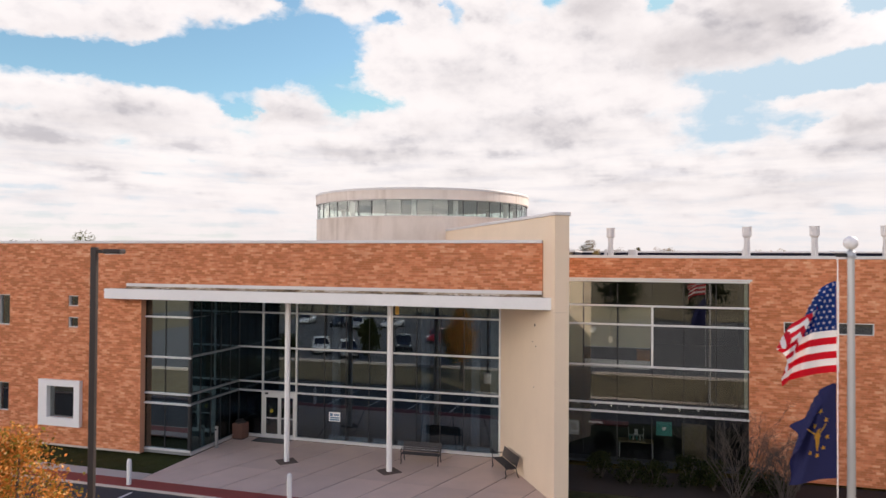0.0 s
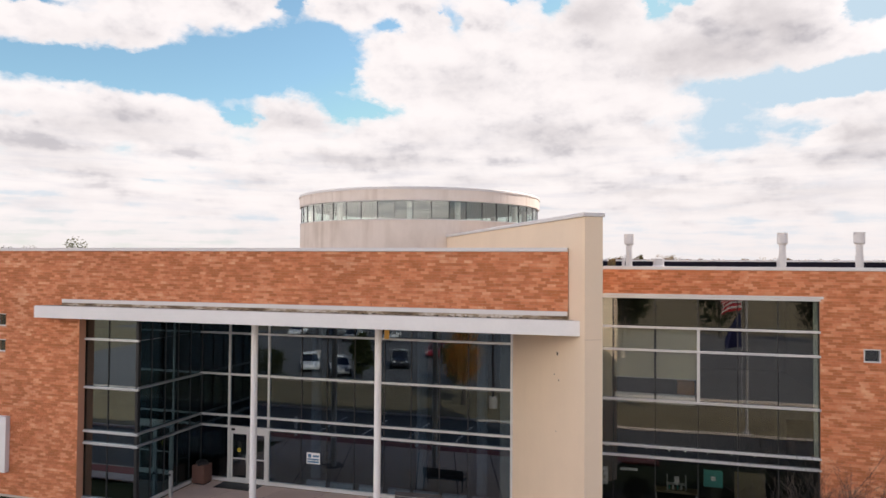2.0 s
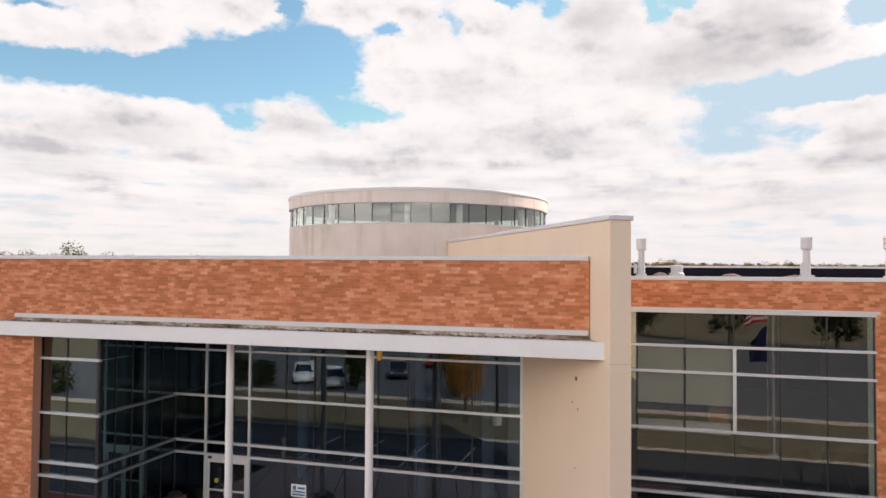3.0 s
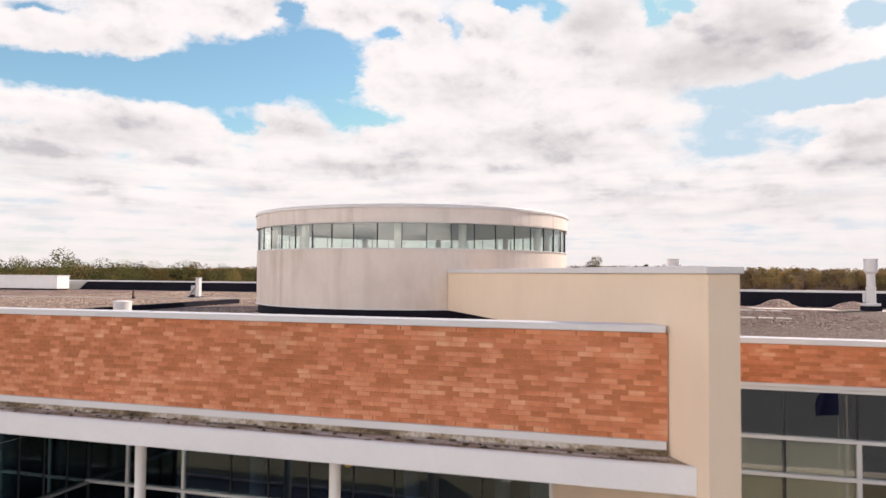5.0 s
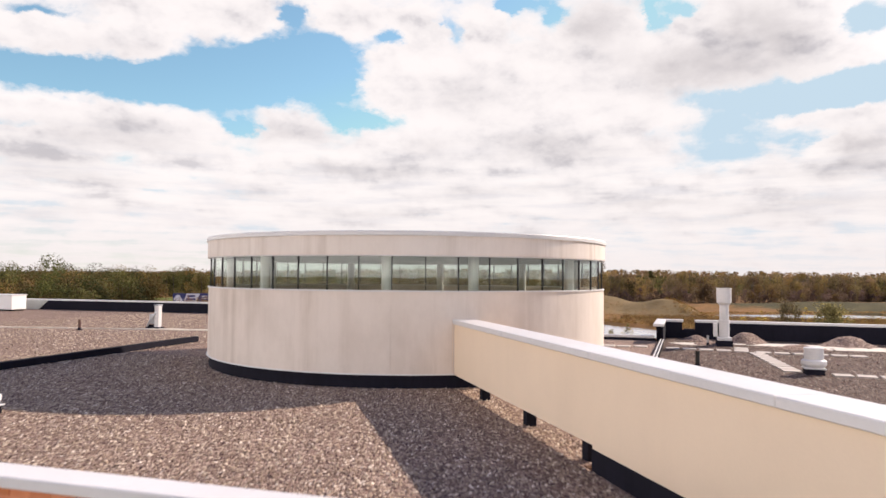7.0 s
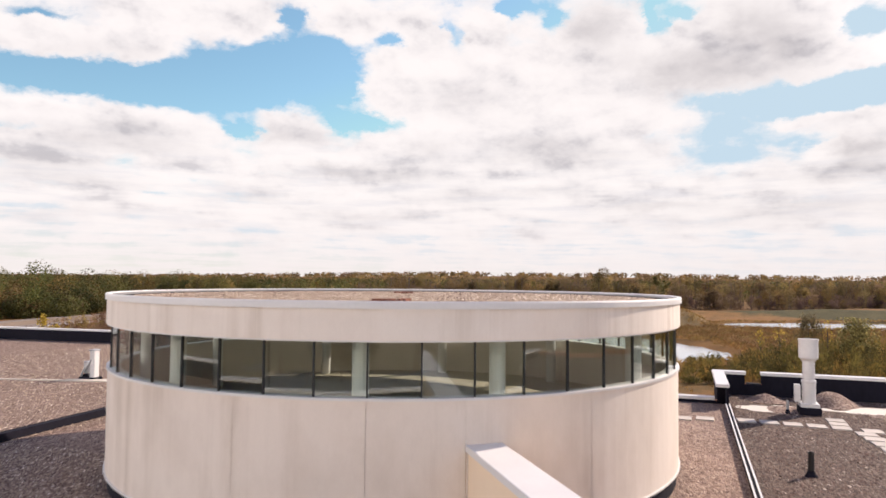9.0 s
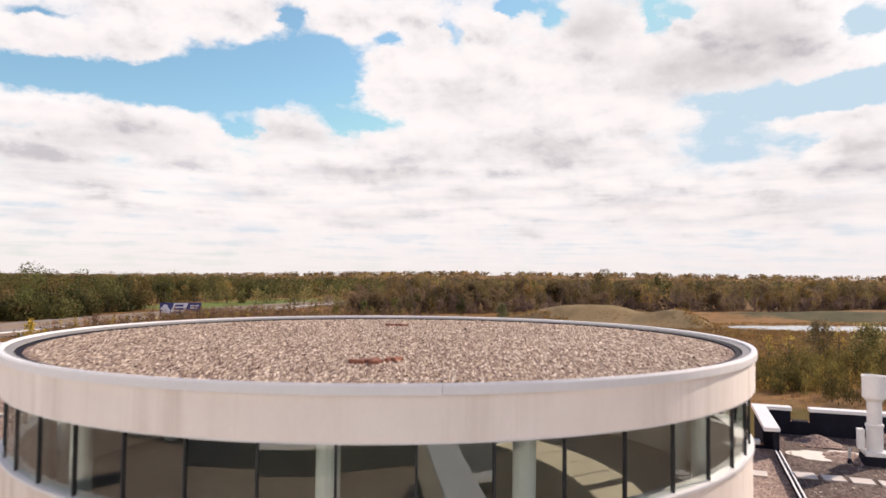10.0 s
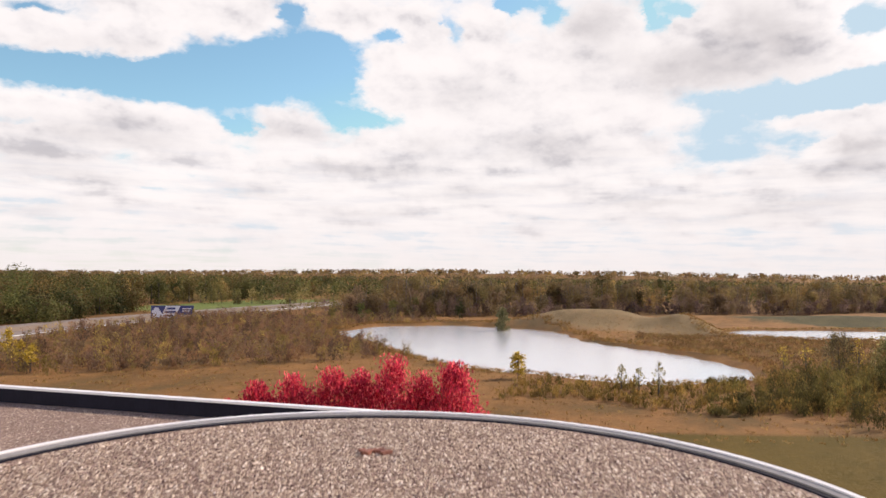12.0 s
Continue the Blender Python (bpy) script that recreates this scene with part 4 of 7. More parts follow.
def build_canopy():
    can = thing("canopy", (0, 0, 7.33), "white entrance canopy with a dirty flat top", "canopy")
    left, right = -20.53, front_fin(-0.69) - 0.01
    slab = bmesh.new()
    prism(slab, [(left + 0.02, -0.65), (front_fin(-0.65) - 0.012, -0.65), (front_fin(0.0) - 0.012, 0.0), (left + 0.02, 0.0)], 0.0, 0.38)
    part("slab", slab, M_WHITE, can)
    part("fascia", boxed(left, -0.69, -0.01, right, -0.65, 0.45, bevel=0.01), M_WHITE, can, "white painted fascia")
    part("fascia_end", boxed(left - 0.02, -0.65, -0.01, left + 0.02, 0.0, 0.45), M_WHITE, can)
    part("lip", boxed(left + 0.02, -0.648, 0.38, right, -0.59, 0.465), M_COPING, can)
    soffit = bmesh.new()
    prism(soffit, [(-19.0, 0.004), (front_fin(0.004) - 0.012, 0.004), (front_fin(GLASS_Y + 0.2) - 0.012, GLASS_Y + 0.2), (-19.0, GLASS_Y + 0.2)], 0.02, 0.14)
    part("soffit", soffit, M_WHITE, can)
    m = bpy.data.materials.new("dirty_canopy_top")
    m.use_nodes = True
    n = Nodes(m.node_tree)
    p = n.add("ShaderNodeBsdfPrincipled")
    at = n.add("ShaderNodeNewGeometry").outputs["Position"]
    a, b = n.noise(n.mapped(at, (0.5, 3.0, 1)), 1.6, 6.0, 0.65), n.noise(at, 14.0, 5.0, 0.7)
    n.put(n.ramp(n.math("ADD", n.math("MULTIPLY", a, 0.65), n.math("MULTIPLY", b, 0.35)), [(0.36, (0.055, 0.038, 0.020)), (0.44, (0.17, 0.115, 0.065)), (0.51, (0.36, 0.28, 0.19)), (0.58, (0.60, 0.54, 0.47))]), p.inputs["Base Color"])
    p.inputs["Roughness"].default_value = 0.85
    n.put(p.outputs[0], n.add("ShaderNodeOutputMaterial").inputs[0])
    top = bmesh.new()
    prism(top, [(left + 0.05, -0.585), (front_fin(-0.58) - 0.03, -0.585), (front_fin(-0.04) - 0.03, -0.04), (left + 0.05, -0.04)], 0.382, 0.452)
    part("roof_top", top, m, can, "stained mossy canopy top")
    part("upstand", boxed(left + 0.7, -0.042, 0.44, -0.02, -0.001, 0.556), m, can, "stained upstand")
    part("flashing", boxed(left + 0.7, -0.055, 0.555, -0.02, -0.002, 0.70, bevel=0.01), M_COPING, can, "white metal flashing under the brick")
    rng = random.Random(5)
    x = left + 0.9
    while x < -0.6:
        clump = bmesh.new()
        bmesh.ops.create_icosphere(clump, subdivisions=1, radius=1.0)
        w, d, h = rng.uniform(0.03, 0.11), rng.uniform(0.025, 0.06), rng.uniform(0.02, 0.055)
        y = rng.choice((-0.52, -0.08, -0.30)) + rng.uniform(-0.05, 0.05)
        for q in clump.verts:
            q.co = Vector((x + q.co.x * w * rng.uniform(0.6, 1.3), y + q.co.y * d * rng.uniform(0.6, 1.3), 0.452 + q.co.z * h * rng.uniform(0.6, 1.3)))
        part("moss_clump", clump, M_MOSS, can)
        x += rng.uniform(0.10, 0.34)
    return can


build_canopy()


def build_columns():
    for x in (-11.77, -6.79):
        c = thing("column", (x, 0.93, 0), "slim white round steel column carrying the canopy", "column", "canopy columns")
        bm = bmesh.new()
        lathe(bm, [(0.125, 0.0), (0.125, 7.345)], 24)
        part("shaft", bm, M_WHITE, c, smooth=False)
        d = boxed(-0.42, -0.42, 0.002, 0.42, 0.42, 0.022, pose(0, 0, 0, 0, 0, 45))
        part("base_pad", d, M_CONCRETE_DARK, c, "dark grey diamond base pad")


M_CONCRETE_DARK = material("dark_pad", (0.13, 0.095, 0.075), 0.9, vary=0.15, fine=20)
build_columns()


def build_canopy_lamp():
    lamp = thing("canopy_lamp", (-6.42, 0.80, 7.33), "small amber hanging lantern under the canopy", "lamp")
    part("stem", lathe(bmesh.new(), [(0.015, -0.10), (0.015, 0.0)], 8), M_DARKALU, lamp)
    part("shade", lathe(bmesh.new(), [(0.06, -0.48), (0.085, -0.46), (0.085, -0.14), (0.04, -0.10)], 16), M_AMBER, lamp, "amber glass shade")
    bracket = thing("bracket", (-6.97, 0.86, 7.02), "bent dark wire bracket beside the column", "bracket")
    bm = bmesh.new()
    tube(bm, [(0.06, 0, 0.0), (-0.10, 0, 0.0), (-0.15, 0, 0.08), (-0.15, 0, 0.31)], 0.012, 6)
    part("wire", bm, M_DARKALU, bracket)


M_AMBER = material("amber_glass", (0.62, 0.33, 0.05), 0.3, vary=0.08)
build_canopy_lamp()


# ---- rooms behind the glass ----
def build_rooms():
    lobby = [(-21.0, 0.6), (-16.65, 0.6), (-16.65, 4.6), (-2.9, 4.6), (-2.9, 15.5), (-21.0, 15.5)]
    structure("floor_lobby", prism(bmesh.new(), lobby, -0.02, 0.10), M_INTERIOR, "lobby floor coloured near-black as an unlit room", "floor")
    # invented partition: its paler face lightens the bay glass in place of reflection
    structure("wall_bay", boxed(-19.3, 2.4, 0.10, -17.2, 2.5, 7.48), M_LOBBY, "grey partition added behind the corner bay to lighten its glass", "wall")
    structure("wall_lobby", boxed(-21.0, 15.5, 0.0, 23.0, 15.7, 8.7), M_INTERIOR, "back wall of the lobby coloured near-black as unlit", "wall")
    structure("wall_lobby_side", boxed(-21.2, 0.6, 0.0, -21.0, 15.5, 8.7), M_INTERIOR, "side wall of the lobby coloured near-black as unlit", "wall")
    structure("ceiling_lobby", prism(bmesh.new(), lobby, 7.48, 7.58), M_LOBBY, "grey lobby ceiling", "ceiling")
    structure("floor_east", boxed(-2.8, EAST_Y + 0.4, -0.02, 23.0, 15.5, 0.10), M_INTERIOR, "floor of the east rooms coloured near-black as unlit", "floor")
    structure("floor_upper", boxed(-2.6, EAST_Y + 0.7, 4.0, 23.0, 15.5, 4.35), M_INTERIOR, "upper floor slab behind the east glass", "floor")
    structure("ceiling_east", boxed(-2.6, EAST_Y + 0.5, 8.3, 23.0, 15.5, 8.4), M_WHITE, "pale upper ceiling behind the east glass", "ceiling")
    structure("wall_east_room", boxed(9.0, EAST_Y + 0.4, 0.0, 9.2, 15.5, 8.3), M_INTERIOR, "partition behind the brick coloured near-black as unlit", "wall")


M_LOBBY = material("grey_lobby_paint", (0.35, 0.35, 0.345), 0.7, vary=0.06, fine=6)
build_rooms()
set_front(FRONT_FROM)


# ---- plants ----
def foliage_material(name, stops, cell=0.0, rough=0.75, through_light=0.42, spread=0.62):
    """Leaves: one tone for each tree (cell above 0), each leaf a little off it."""
    m = bpy.data.materials.new(name)
    m.use_nodes = True
    n = Nodes(m.node_tree)
    p = n.add("ShaderNodeBsdfPrincipled")
    pick = n.add("ShaderNodeNewGeometry").outputs["Random Per Island"]
    own = pick
    if cell:
        tone = n.add("ShaderNodeAttribute", attribute_name="tone").outputs["Fac"]
        pick = n.math("ADD", n.math("MULTIPLY", tone, 0.88), n.math("MULTIPLY", own, 0.12))
    hsv = n.add("ShaderNodeHueSaturation")
    n.put(n.ramp(pick, stops), hsv.inputs["Color"])
    value = n.math("ADD", n.math("MULTIPLY", own, 0.14 if cell else 0.30), 0.93 if cell else 0.85)
    if cell:
        # some trees stand paler, some darker than their neighbours
        value = n.math("MULTIPLY", value, n.math("ADD", n.math("MULTIPLY", n.math("FRACT", n.math("MULTIPLY", tone, 7.31)), spread), 0.93 - spread / 2))
    n.put(value, hsv.inputs["Value"])
    n.put(hsv.outputs[0], p.inputs["Base Color"])
    p.inputs["Roughness"].default_value = rough
    p.inputs["Specular IOR Level"].default_value = 0.15
    glow = n.add("ShaderNodeBsdfTranslucent")
    n.put(hsv.outputs[0], glow.inputs[0])
    mix = n.add("ShaderNodeMixShader")
    mix.inputs[0].default_value = through_light
    n.put(p.outputs[0], mix.inputs[1])
    n.put(glow.outputs[0], mix.inputs[2])
    n.put(mix.outputs[0], n.add("ShaderNodeOutputMaterial").inputs[0])
    return m


M_WOODS = foliage_material("autumn_woods", [(0.0, (0.103, 0.088, 0.036)), (0.2, (0.172, 0.122, 0.060)), (0.4, (0.214, 0.135, 0.082)), (0.6, (0.179, 0.144, 0.054)), (0.75, (0.262, 0.156, 0.070)), (0.9, (0.276, 0.206, 0.070)), (1.0, (0.414, 0.206, 0.070))], 0.095, through_light=0.46)
M_UNDERWOOD = foliage_material("bare_underwood", [(0.0, (0.116, 0.075, 0.066)), (0.5, (0.171, 0.112, 0.092)), (0.85, (0.187, 0.135, 0.070)), (1.0, (0.264, 0.165, 0.072))], 0.095, through_light=0.46)
M_GREENWOODS = foliage_material("green_woods", [(0.0, (0.040, 0.056, 0.020)), (0.2, (0.110, 0.098, 0.030)), (0.38, (0.058, 0.072, 0.024)), (0.52, (0.150, 0.130, 0.036)), (0.66, (0.120, 0.072, 0.034)), (0.78, (0.080, 0.092, 0.026)), (0.9, (0.205, 0.118, 0.042)), (1.0, (0.250, 0.205, 0.056))], 0.085, through_light=0.30, spread=0.95)
M_TANWOODS = foliage_material("tan_woods", [(0.0, (0.10, 0.11, 0.04)), (0.4, (0.24, 0.19, 0.07)), (0.7, (0.16, 0.15, 0.055)), (1.0, (0.34, 0.25, 0.095))], 0.085, through_light=0.46)
M_STEM = material("pale_stems", (0.115, 0.092, 0.08), 0.95, scale=0.5, vary=0.25, fine=6, stretch=(1, 1, 0.2))
M_BARK = material("grey_bark", (0.075, 0.062, 0.052), 0.95, scale=2.0, vary=0.25, fine=20, stretch=(1, 1, 0.2))
M_RED = foliage_material("red_maple_leaves", [(0.0, (0.293, 0.022, 0.049)), (0.5, (0.556, 0.038, 0.079)), (0.85, (0.791, 0.099, 0.128)), (1.0, (0.820, 0.225, 0.221))])
M_ORANGE = foliage_material("orange_leaves", [(0.0, (0.16, 0.11, 0.020)), (0.22, (0.30, 0.24, 0.040)), (0.45, (0.46, 0.17, 0.030)), (0.75, (0.60, 0.21, 0.045)), (0.92, (0.72, 0.36, 0.10)), (1.0, (0.80, 0.58, 0.28))])
M_BRUSH = foliage_material("autumn_brush", [(0.0, (0.118, 0.072, 0.050)), (0.3, (0.188, 0.112, 0.070)), (0.5, (0.245, 0.128, 0.062)), (0.64, (0.170, 0.118, 0.078)), (0.80, (0.240, 0.170, 0.050)), (0.93, (0.333, 0.232, 0.063)), (1.0, (0.529, 0.396, 0.126))], 0.22, spread=0.8)
M_GREENBRUSH = foliage_material("green_brush", [(0.0, (0.064, 0.080, 0.022)), (0.5, (0.136, 0.136, 0.035)), (0.85, (0.240, 0.208, 0.048)), (1.0, (0.320, 0.208, 0.056))], 0.2)
M_OLIVEBRUSH = foliage_material("olive_brush", [(0.0, (0.091, 0.071, 0.023)), (0.35, (0.181, 0.122, 0.036)), (0.65, (0.248, 0.165, 0.042)), (0.88, (0.291, 0.168, 0.051)), (1.0, (0.411, 0.288, 0.067))], 0.2)
M_DARKBRUSH = foliage_material("dark_olive_brush", [(0.0, (0.060, 0.052, 0.020)), (0.4, (0.105, 0.086, 0.028)), (0.7, (0.150, 0.118, 0.034)), (1.0, (0.23, 0.18, 0.050))], 0.2)
M_ALDER = foliage_material("brown_alder_twigs", [(0.0, (0.095, 0.074, 0.045)), (0.6, (0.150, 0.115, 0.062)), (1.0, (0.22, 0.18, 0.08))])
M_MARSH = foliage_material("marsh_grass", [(0.0, (0.125, 0.078, 0.034)), (0.4, (0.195, 0.105, 0.042)), (0.7, (0.175, 0.128, 0.050)), (1.0, (0.28, 0.155, 0.055))], 0.1)
M_SAPLING = foliage_material("pale_olive_leaves", [(0.0, (0.12, 0.105, 0.040)), (0.6, (0.20, 0.175, 0.070)), (1.0, (0.42, 0.35, 0.13))])
M_WILLOW = foliage_material("grey_willow_leaves", [(0.0, (0.105, 0.10, 0.048)), (0.6, (0.155, 0.145, 0.07)), (1.0, (0.21, 0.19, 0.09))])
M_YELLOW = foliage_material("yellow_leaves", [(0.0, (0.25, 0.17, 0.02)), (0.6, (0.45, 0.31, 0.04)), (1.0, (0.6, 0.45, 0.1))])
M_TUFT = foliage_material("dry_grass", [(0.0, (0.163, 0.088, 0.027)), (0.4, (0.275, 0.144, 0.048)), (0.75, (0.338, 0.213, 0.081)), (1.0, (0.188, 0.163, 0.044))], 0.09)
RNG = np.random.default_rng(7)


def leaf_quads(centres, size, rng, tall=1.0, facing=None):
    """Small bent leaves or sprays at the given centres, facing all ways or mostly outwards: vertices and faces."""
    n = len(centres)
    a = rng.normal(size=(n, 3))
    if facing is not None:
        a = a * 0.38 + facing
    a /= np.linalg.norm(a, axis=1)[:, None]
    b = np.cross(a, rng.normal(size=(n, 3)))
    b /= np.linalg.norm(b, axis=1)[:, None]
    c = np.cross(a, b)
    s = size * rng.uniform(0.6, 1.4, (n, 1))
    b, c = b * s, c * s * rng.uniform(0.55, 1.0, (n, 1))
    b[:, 2] *= tall
    v = np.stack([centres - b, centres - c * 0.7 + a * s * 0.18, centres + b, centres + c * 0.7 + a * s * 0.18], 1).reshape(-1, 3)
    return v, np.arange(n * 4).reshape(-1, 4)


def fast_mesh(name, verts, quads, mat):
    me = bpy.data.meshes.new(name)
    me.vertices.add(len(verts))
    me.vertices.foreach_set("co", np.asarray(verts, np.float32).ravel())
    me.loops.add(quads.size)
    me.loops.foreach_set("vertex_index", quads.astype(np.int32).ravel())
    me.polygons.add(len(quads))
    me.polygons.foreach_set("loop_start", (np.arange(len(quads)) * 4).astype(np.int32))
    me.update(calc_edges=True)
    me.materials.append(mat)
    return me


def crown_points(n, rng, lobes, h0, h1, r, point=0.6):
    """Leaf places in an uneven crown: sprays round lobes that climb from h0 to h1."""
    k = rng.uniform(0, 1, lobes) ** 0.85
    ang = rng.uniform(0, 2 * np.pi, lobes)
    width = r * np.sin(np.pi * np.clip(0.16 + 0.84 * k, 0, 1)) ** point
    rad = width * rng.uniform(0.3, 0.95, lobes)
    centre = np.stack([rad * np.cos(ang), rad * np.sin(ang), h0 + (h1 - h0) * (0.06 + 0.86 * k)], 1)
    pick = rng.integers(0, lobes, n)
    off = rng.normal(size=(n, 3)) * np.array([0.19, 0.19, 0.22]) * r * rng.uniform(0.5, 1.2, (n, 1))
    p = centre[pick] + off
    p[:, 2] = np.clip(p[:, 2], h0 * 0.85, h1)
    return p


def tree(name, place, height, r, label, leaf_mat, leaves, size, seed, clear=0.22, group="", category="tree", lobes=46, tall=1.0, point=0.6):
    """A tree with a tapered trunk, limbs and a crown of single leaves."""
    rng = np.random.default_rng(seed)
    t = thing(name, place, label, category, group)
    bm = bmesh.new()
    lean = rng.normal(0, 0.03, 2) * height
    pts = [(lean[0] * q * q, lean[1] * q * q, height * q * 0.9) for q in (0, 0.12, 0.3, 0.5, 0.75, 1)]
    base = 0.022 * height + 0.02
    tube(bm, pts, [base * 1.25, base, base * 0.8, base * 0.55, base * 0.3, base * 0.08], 8)
    for k in range(9):
        q = clear + (0.8 - clear) * k / 9
        a = k * 2.4 + rng.uniform(-0.4, 0.4)
        s = Vector((lean[0] * q * q, lean[1] * q * q, height * q * 0.9))
        ln = r * rng.uniform(0.6, 0.95) * (1 - 0.5 * q)
        d = Vector((math.cos(a), math.sin(a), rng.uniform(0.7, 1.3)))
        tube(bm, [s, s + d * ln * 0.45, s + d * ln * 0.8 + Vector((0, 0, ln * 0.25))], [base * 0.4 * (1.1 - q), base * 0.25 * (1.1 - q), base * 0.08], 5)
    part("trunk", bm, M_BARK, t)
    v, f = leaf_quads(crown_points(leaves, rng, lobes, height * clear, height, r, point), size, rng, tall)
    ob = new("crown", fast_mesh("crown", v, f, leaf_mat))
    ob.parent = t
    return t


def woods(name, label, xy, heights, widths, mat, rng, leaves=80, size=0.75, trunks=True, low=0.25, tall=1.0, stems=1, crown=0.30, skirts=0.16, domed=False):
    """Many far trees as one mass: crowns of sprays over bare stems, domed ones full and round."""
    n = len(xy)
    z0 = ground_height(xy[:, 0], xy[:, 1])
    # each crown is a few round lobes, leafy towards their skins
    lobes = 7
    up = np.sort(rng.uniform(crown, 0.86, (n, lobes)), 1)
    turn, out = rng.uniform(0, 2 * np.pi, (n, lobes)), rng.uniform(0.15, 0.62, (n, lobes)) * (1.15 - 0.75 * up) * 1.3
    size_of = rng.uniform(0.34, 0.56, (n, lobes))
    if domed:
        # a broad head in the middle, lesser ones leaning out below it
        size_of[:, -2:] = rng.uniform(0.62, 0.80, (n, 2))
        out[:, -2:] *= 0.35
        up[:, -2:] = rng.uniform(0.62, 0.72, (n, 2))
        up[:, :-2] *= 0.80
    pick = rng.integers(0, lobes, (n, leaves))
    rows = np.arange(n)[:, None]
    d = rng.normal(size=(n, leaves, 3))
    d /= np.linalg.norm(d, axis=-1, keepdims=True)
    d *= (rng.uniform(0.35, 1, (n, leaves, 1)) ** (0.28 if domed else 0.5))
    wide, lobe = widths[:, None], size_of[rows, pick] * widths[:, None]
    cx = xy[:, :1] + (out * np.cos(turn))[rows, pick] * wide + d[..., 0] * lobe
    cy = xy[:, 1:] + (out * np.sin(turn))[rows, pick] * wide + d[..., 1] * lobe
    cz = heights[:, None] * (low + (1 - low) * up[rows, pick]) + d[..., 2] * np.minimum(lobe, heights[:, None] * 0.3)
    skirt = rng.uniform(0, 1, (n, leaves)) < skirts
    cz = np.where(skirt, heights[:, None] * rng.uniform(low, 0.45, (n, leaves)), cz)
    p = np.stack([cx, cy, z0[:, None] + np.clip(cz, 0.02, None)], -1).reshape(-1, 3)
    v, f = leaf_quads(p, size, rng, tall, facing=(d + np.array([0, 0, 0.25])).reshape(-1, 3))
    me = fast_mesh(name, v, f, mat)
    tones = me.attributes.new("tone", "FLOAT", "POINT")
    tones.data.foreach_set("value", np.repeat(rng.uniform(0, 1, n), leaves * 4).astype(np.float32))
    tagged(new(name, me), label, "woods", kind="stuff")
    if trunks:
        foot = np.repeat(xy, stems, 0)
        if stems > 1:
            foot = foot + rng.normal(0, 1.6, foot.shape)
        rise, n = np.repeat(heights, stems), n * stems
        w = rise * (0.016 if stems == 1 else 0.0095)
        z0 = ground_height(foot[:, 0], foot[:, 1])
        ring = np.array([(-1, -1), (1, -1), (1, 1), (-1, 1)])
        lo = np.concatenate([foot[:, None] + ring[None] * w[:, None, None], np.broadcast_to(z0[:, None, None] - 0.3, (n, 4, 1))], -1)
        hi = np.concatenate([foot[:, None] + ring[None] * w[:, None, None] * 0.4 + rng.normal(0, 0.5, (n, 1, 2)), (z0 + rise * (0.6 if stems == 1 else 0.88))[:, None, None] + np.zeros((n, 4, 1))], -1)
        v = np.concatenate([lo, hi], 1).reshape(-1, 3)
        q = np.array([(a, (a + 1) % 4, 4 + (a + 1) % 4, 4 + a) for a in range(4)])
        f = (np.arange(n)[:, None, None] * 8 + q[None]).reshape(-1, 4)
        tagged(new(name + "_stems", fast_mesh(name + "_stems", v, f, M_BARK if stems == 1 else M_STEM)), "bare grey tree stems of the far woods", "woods", kind="stuff")


def scatter(n, x0, x1, y0, y1, keep, rng):
    xy = np.stack([rng.uniform(x0, x1, n), rng.uniform(y0, y1, n)], 1)
    return xy[keep(xy[:, 0], xy[:, 1])]


ROAD_X = -179.0


def road_x(y):
    return ROAD_X - 27 * (1 - np.exp(-np.clip(y - 130, 0, None) / 95)) - 0.0006 * np.clip(130 - y, 0, None) ** 2


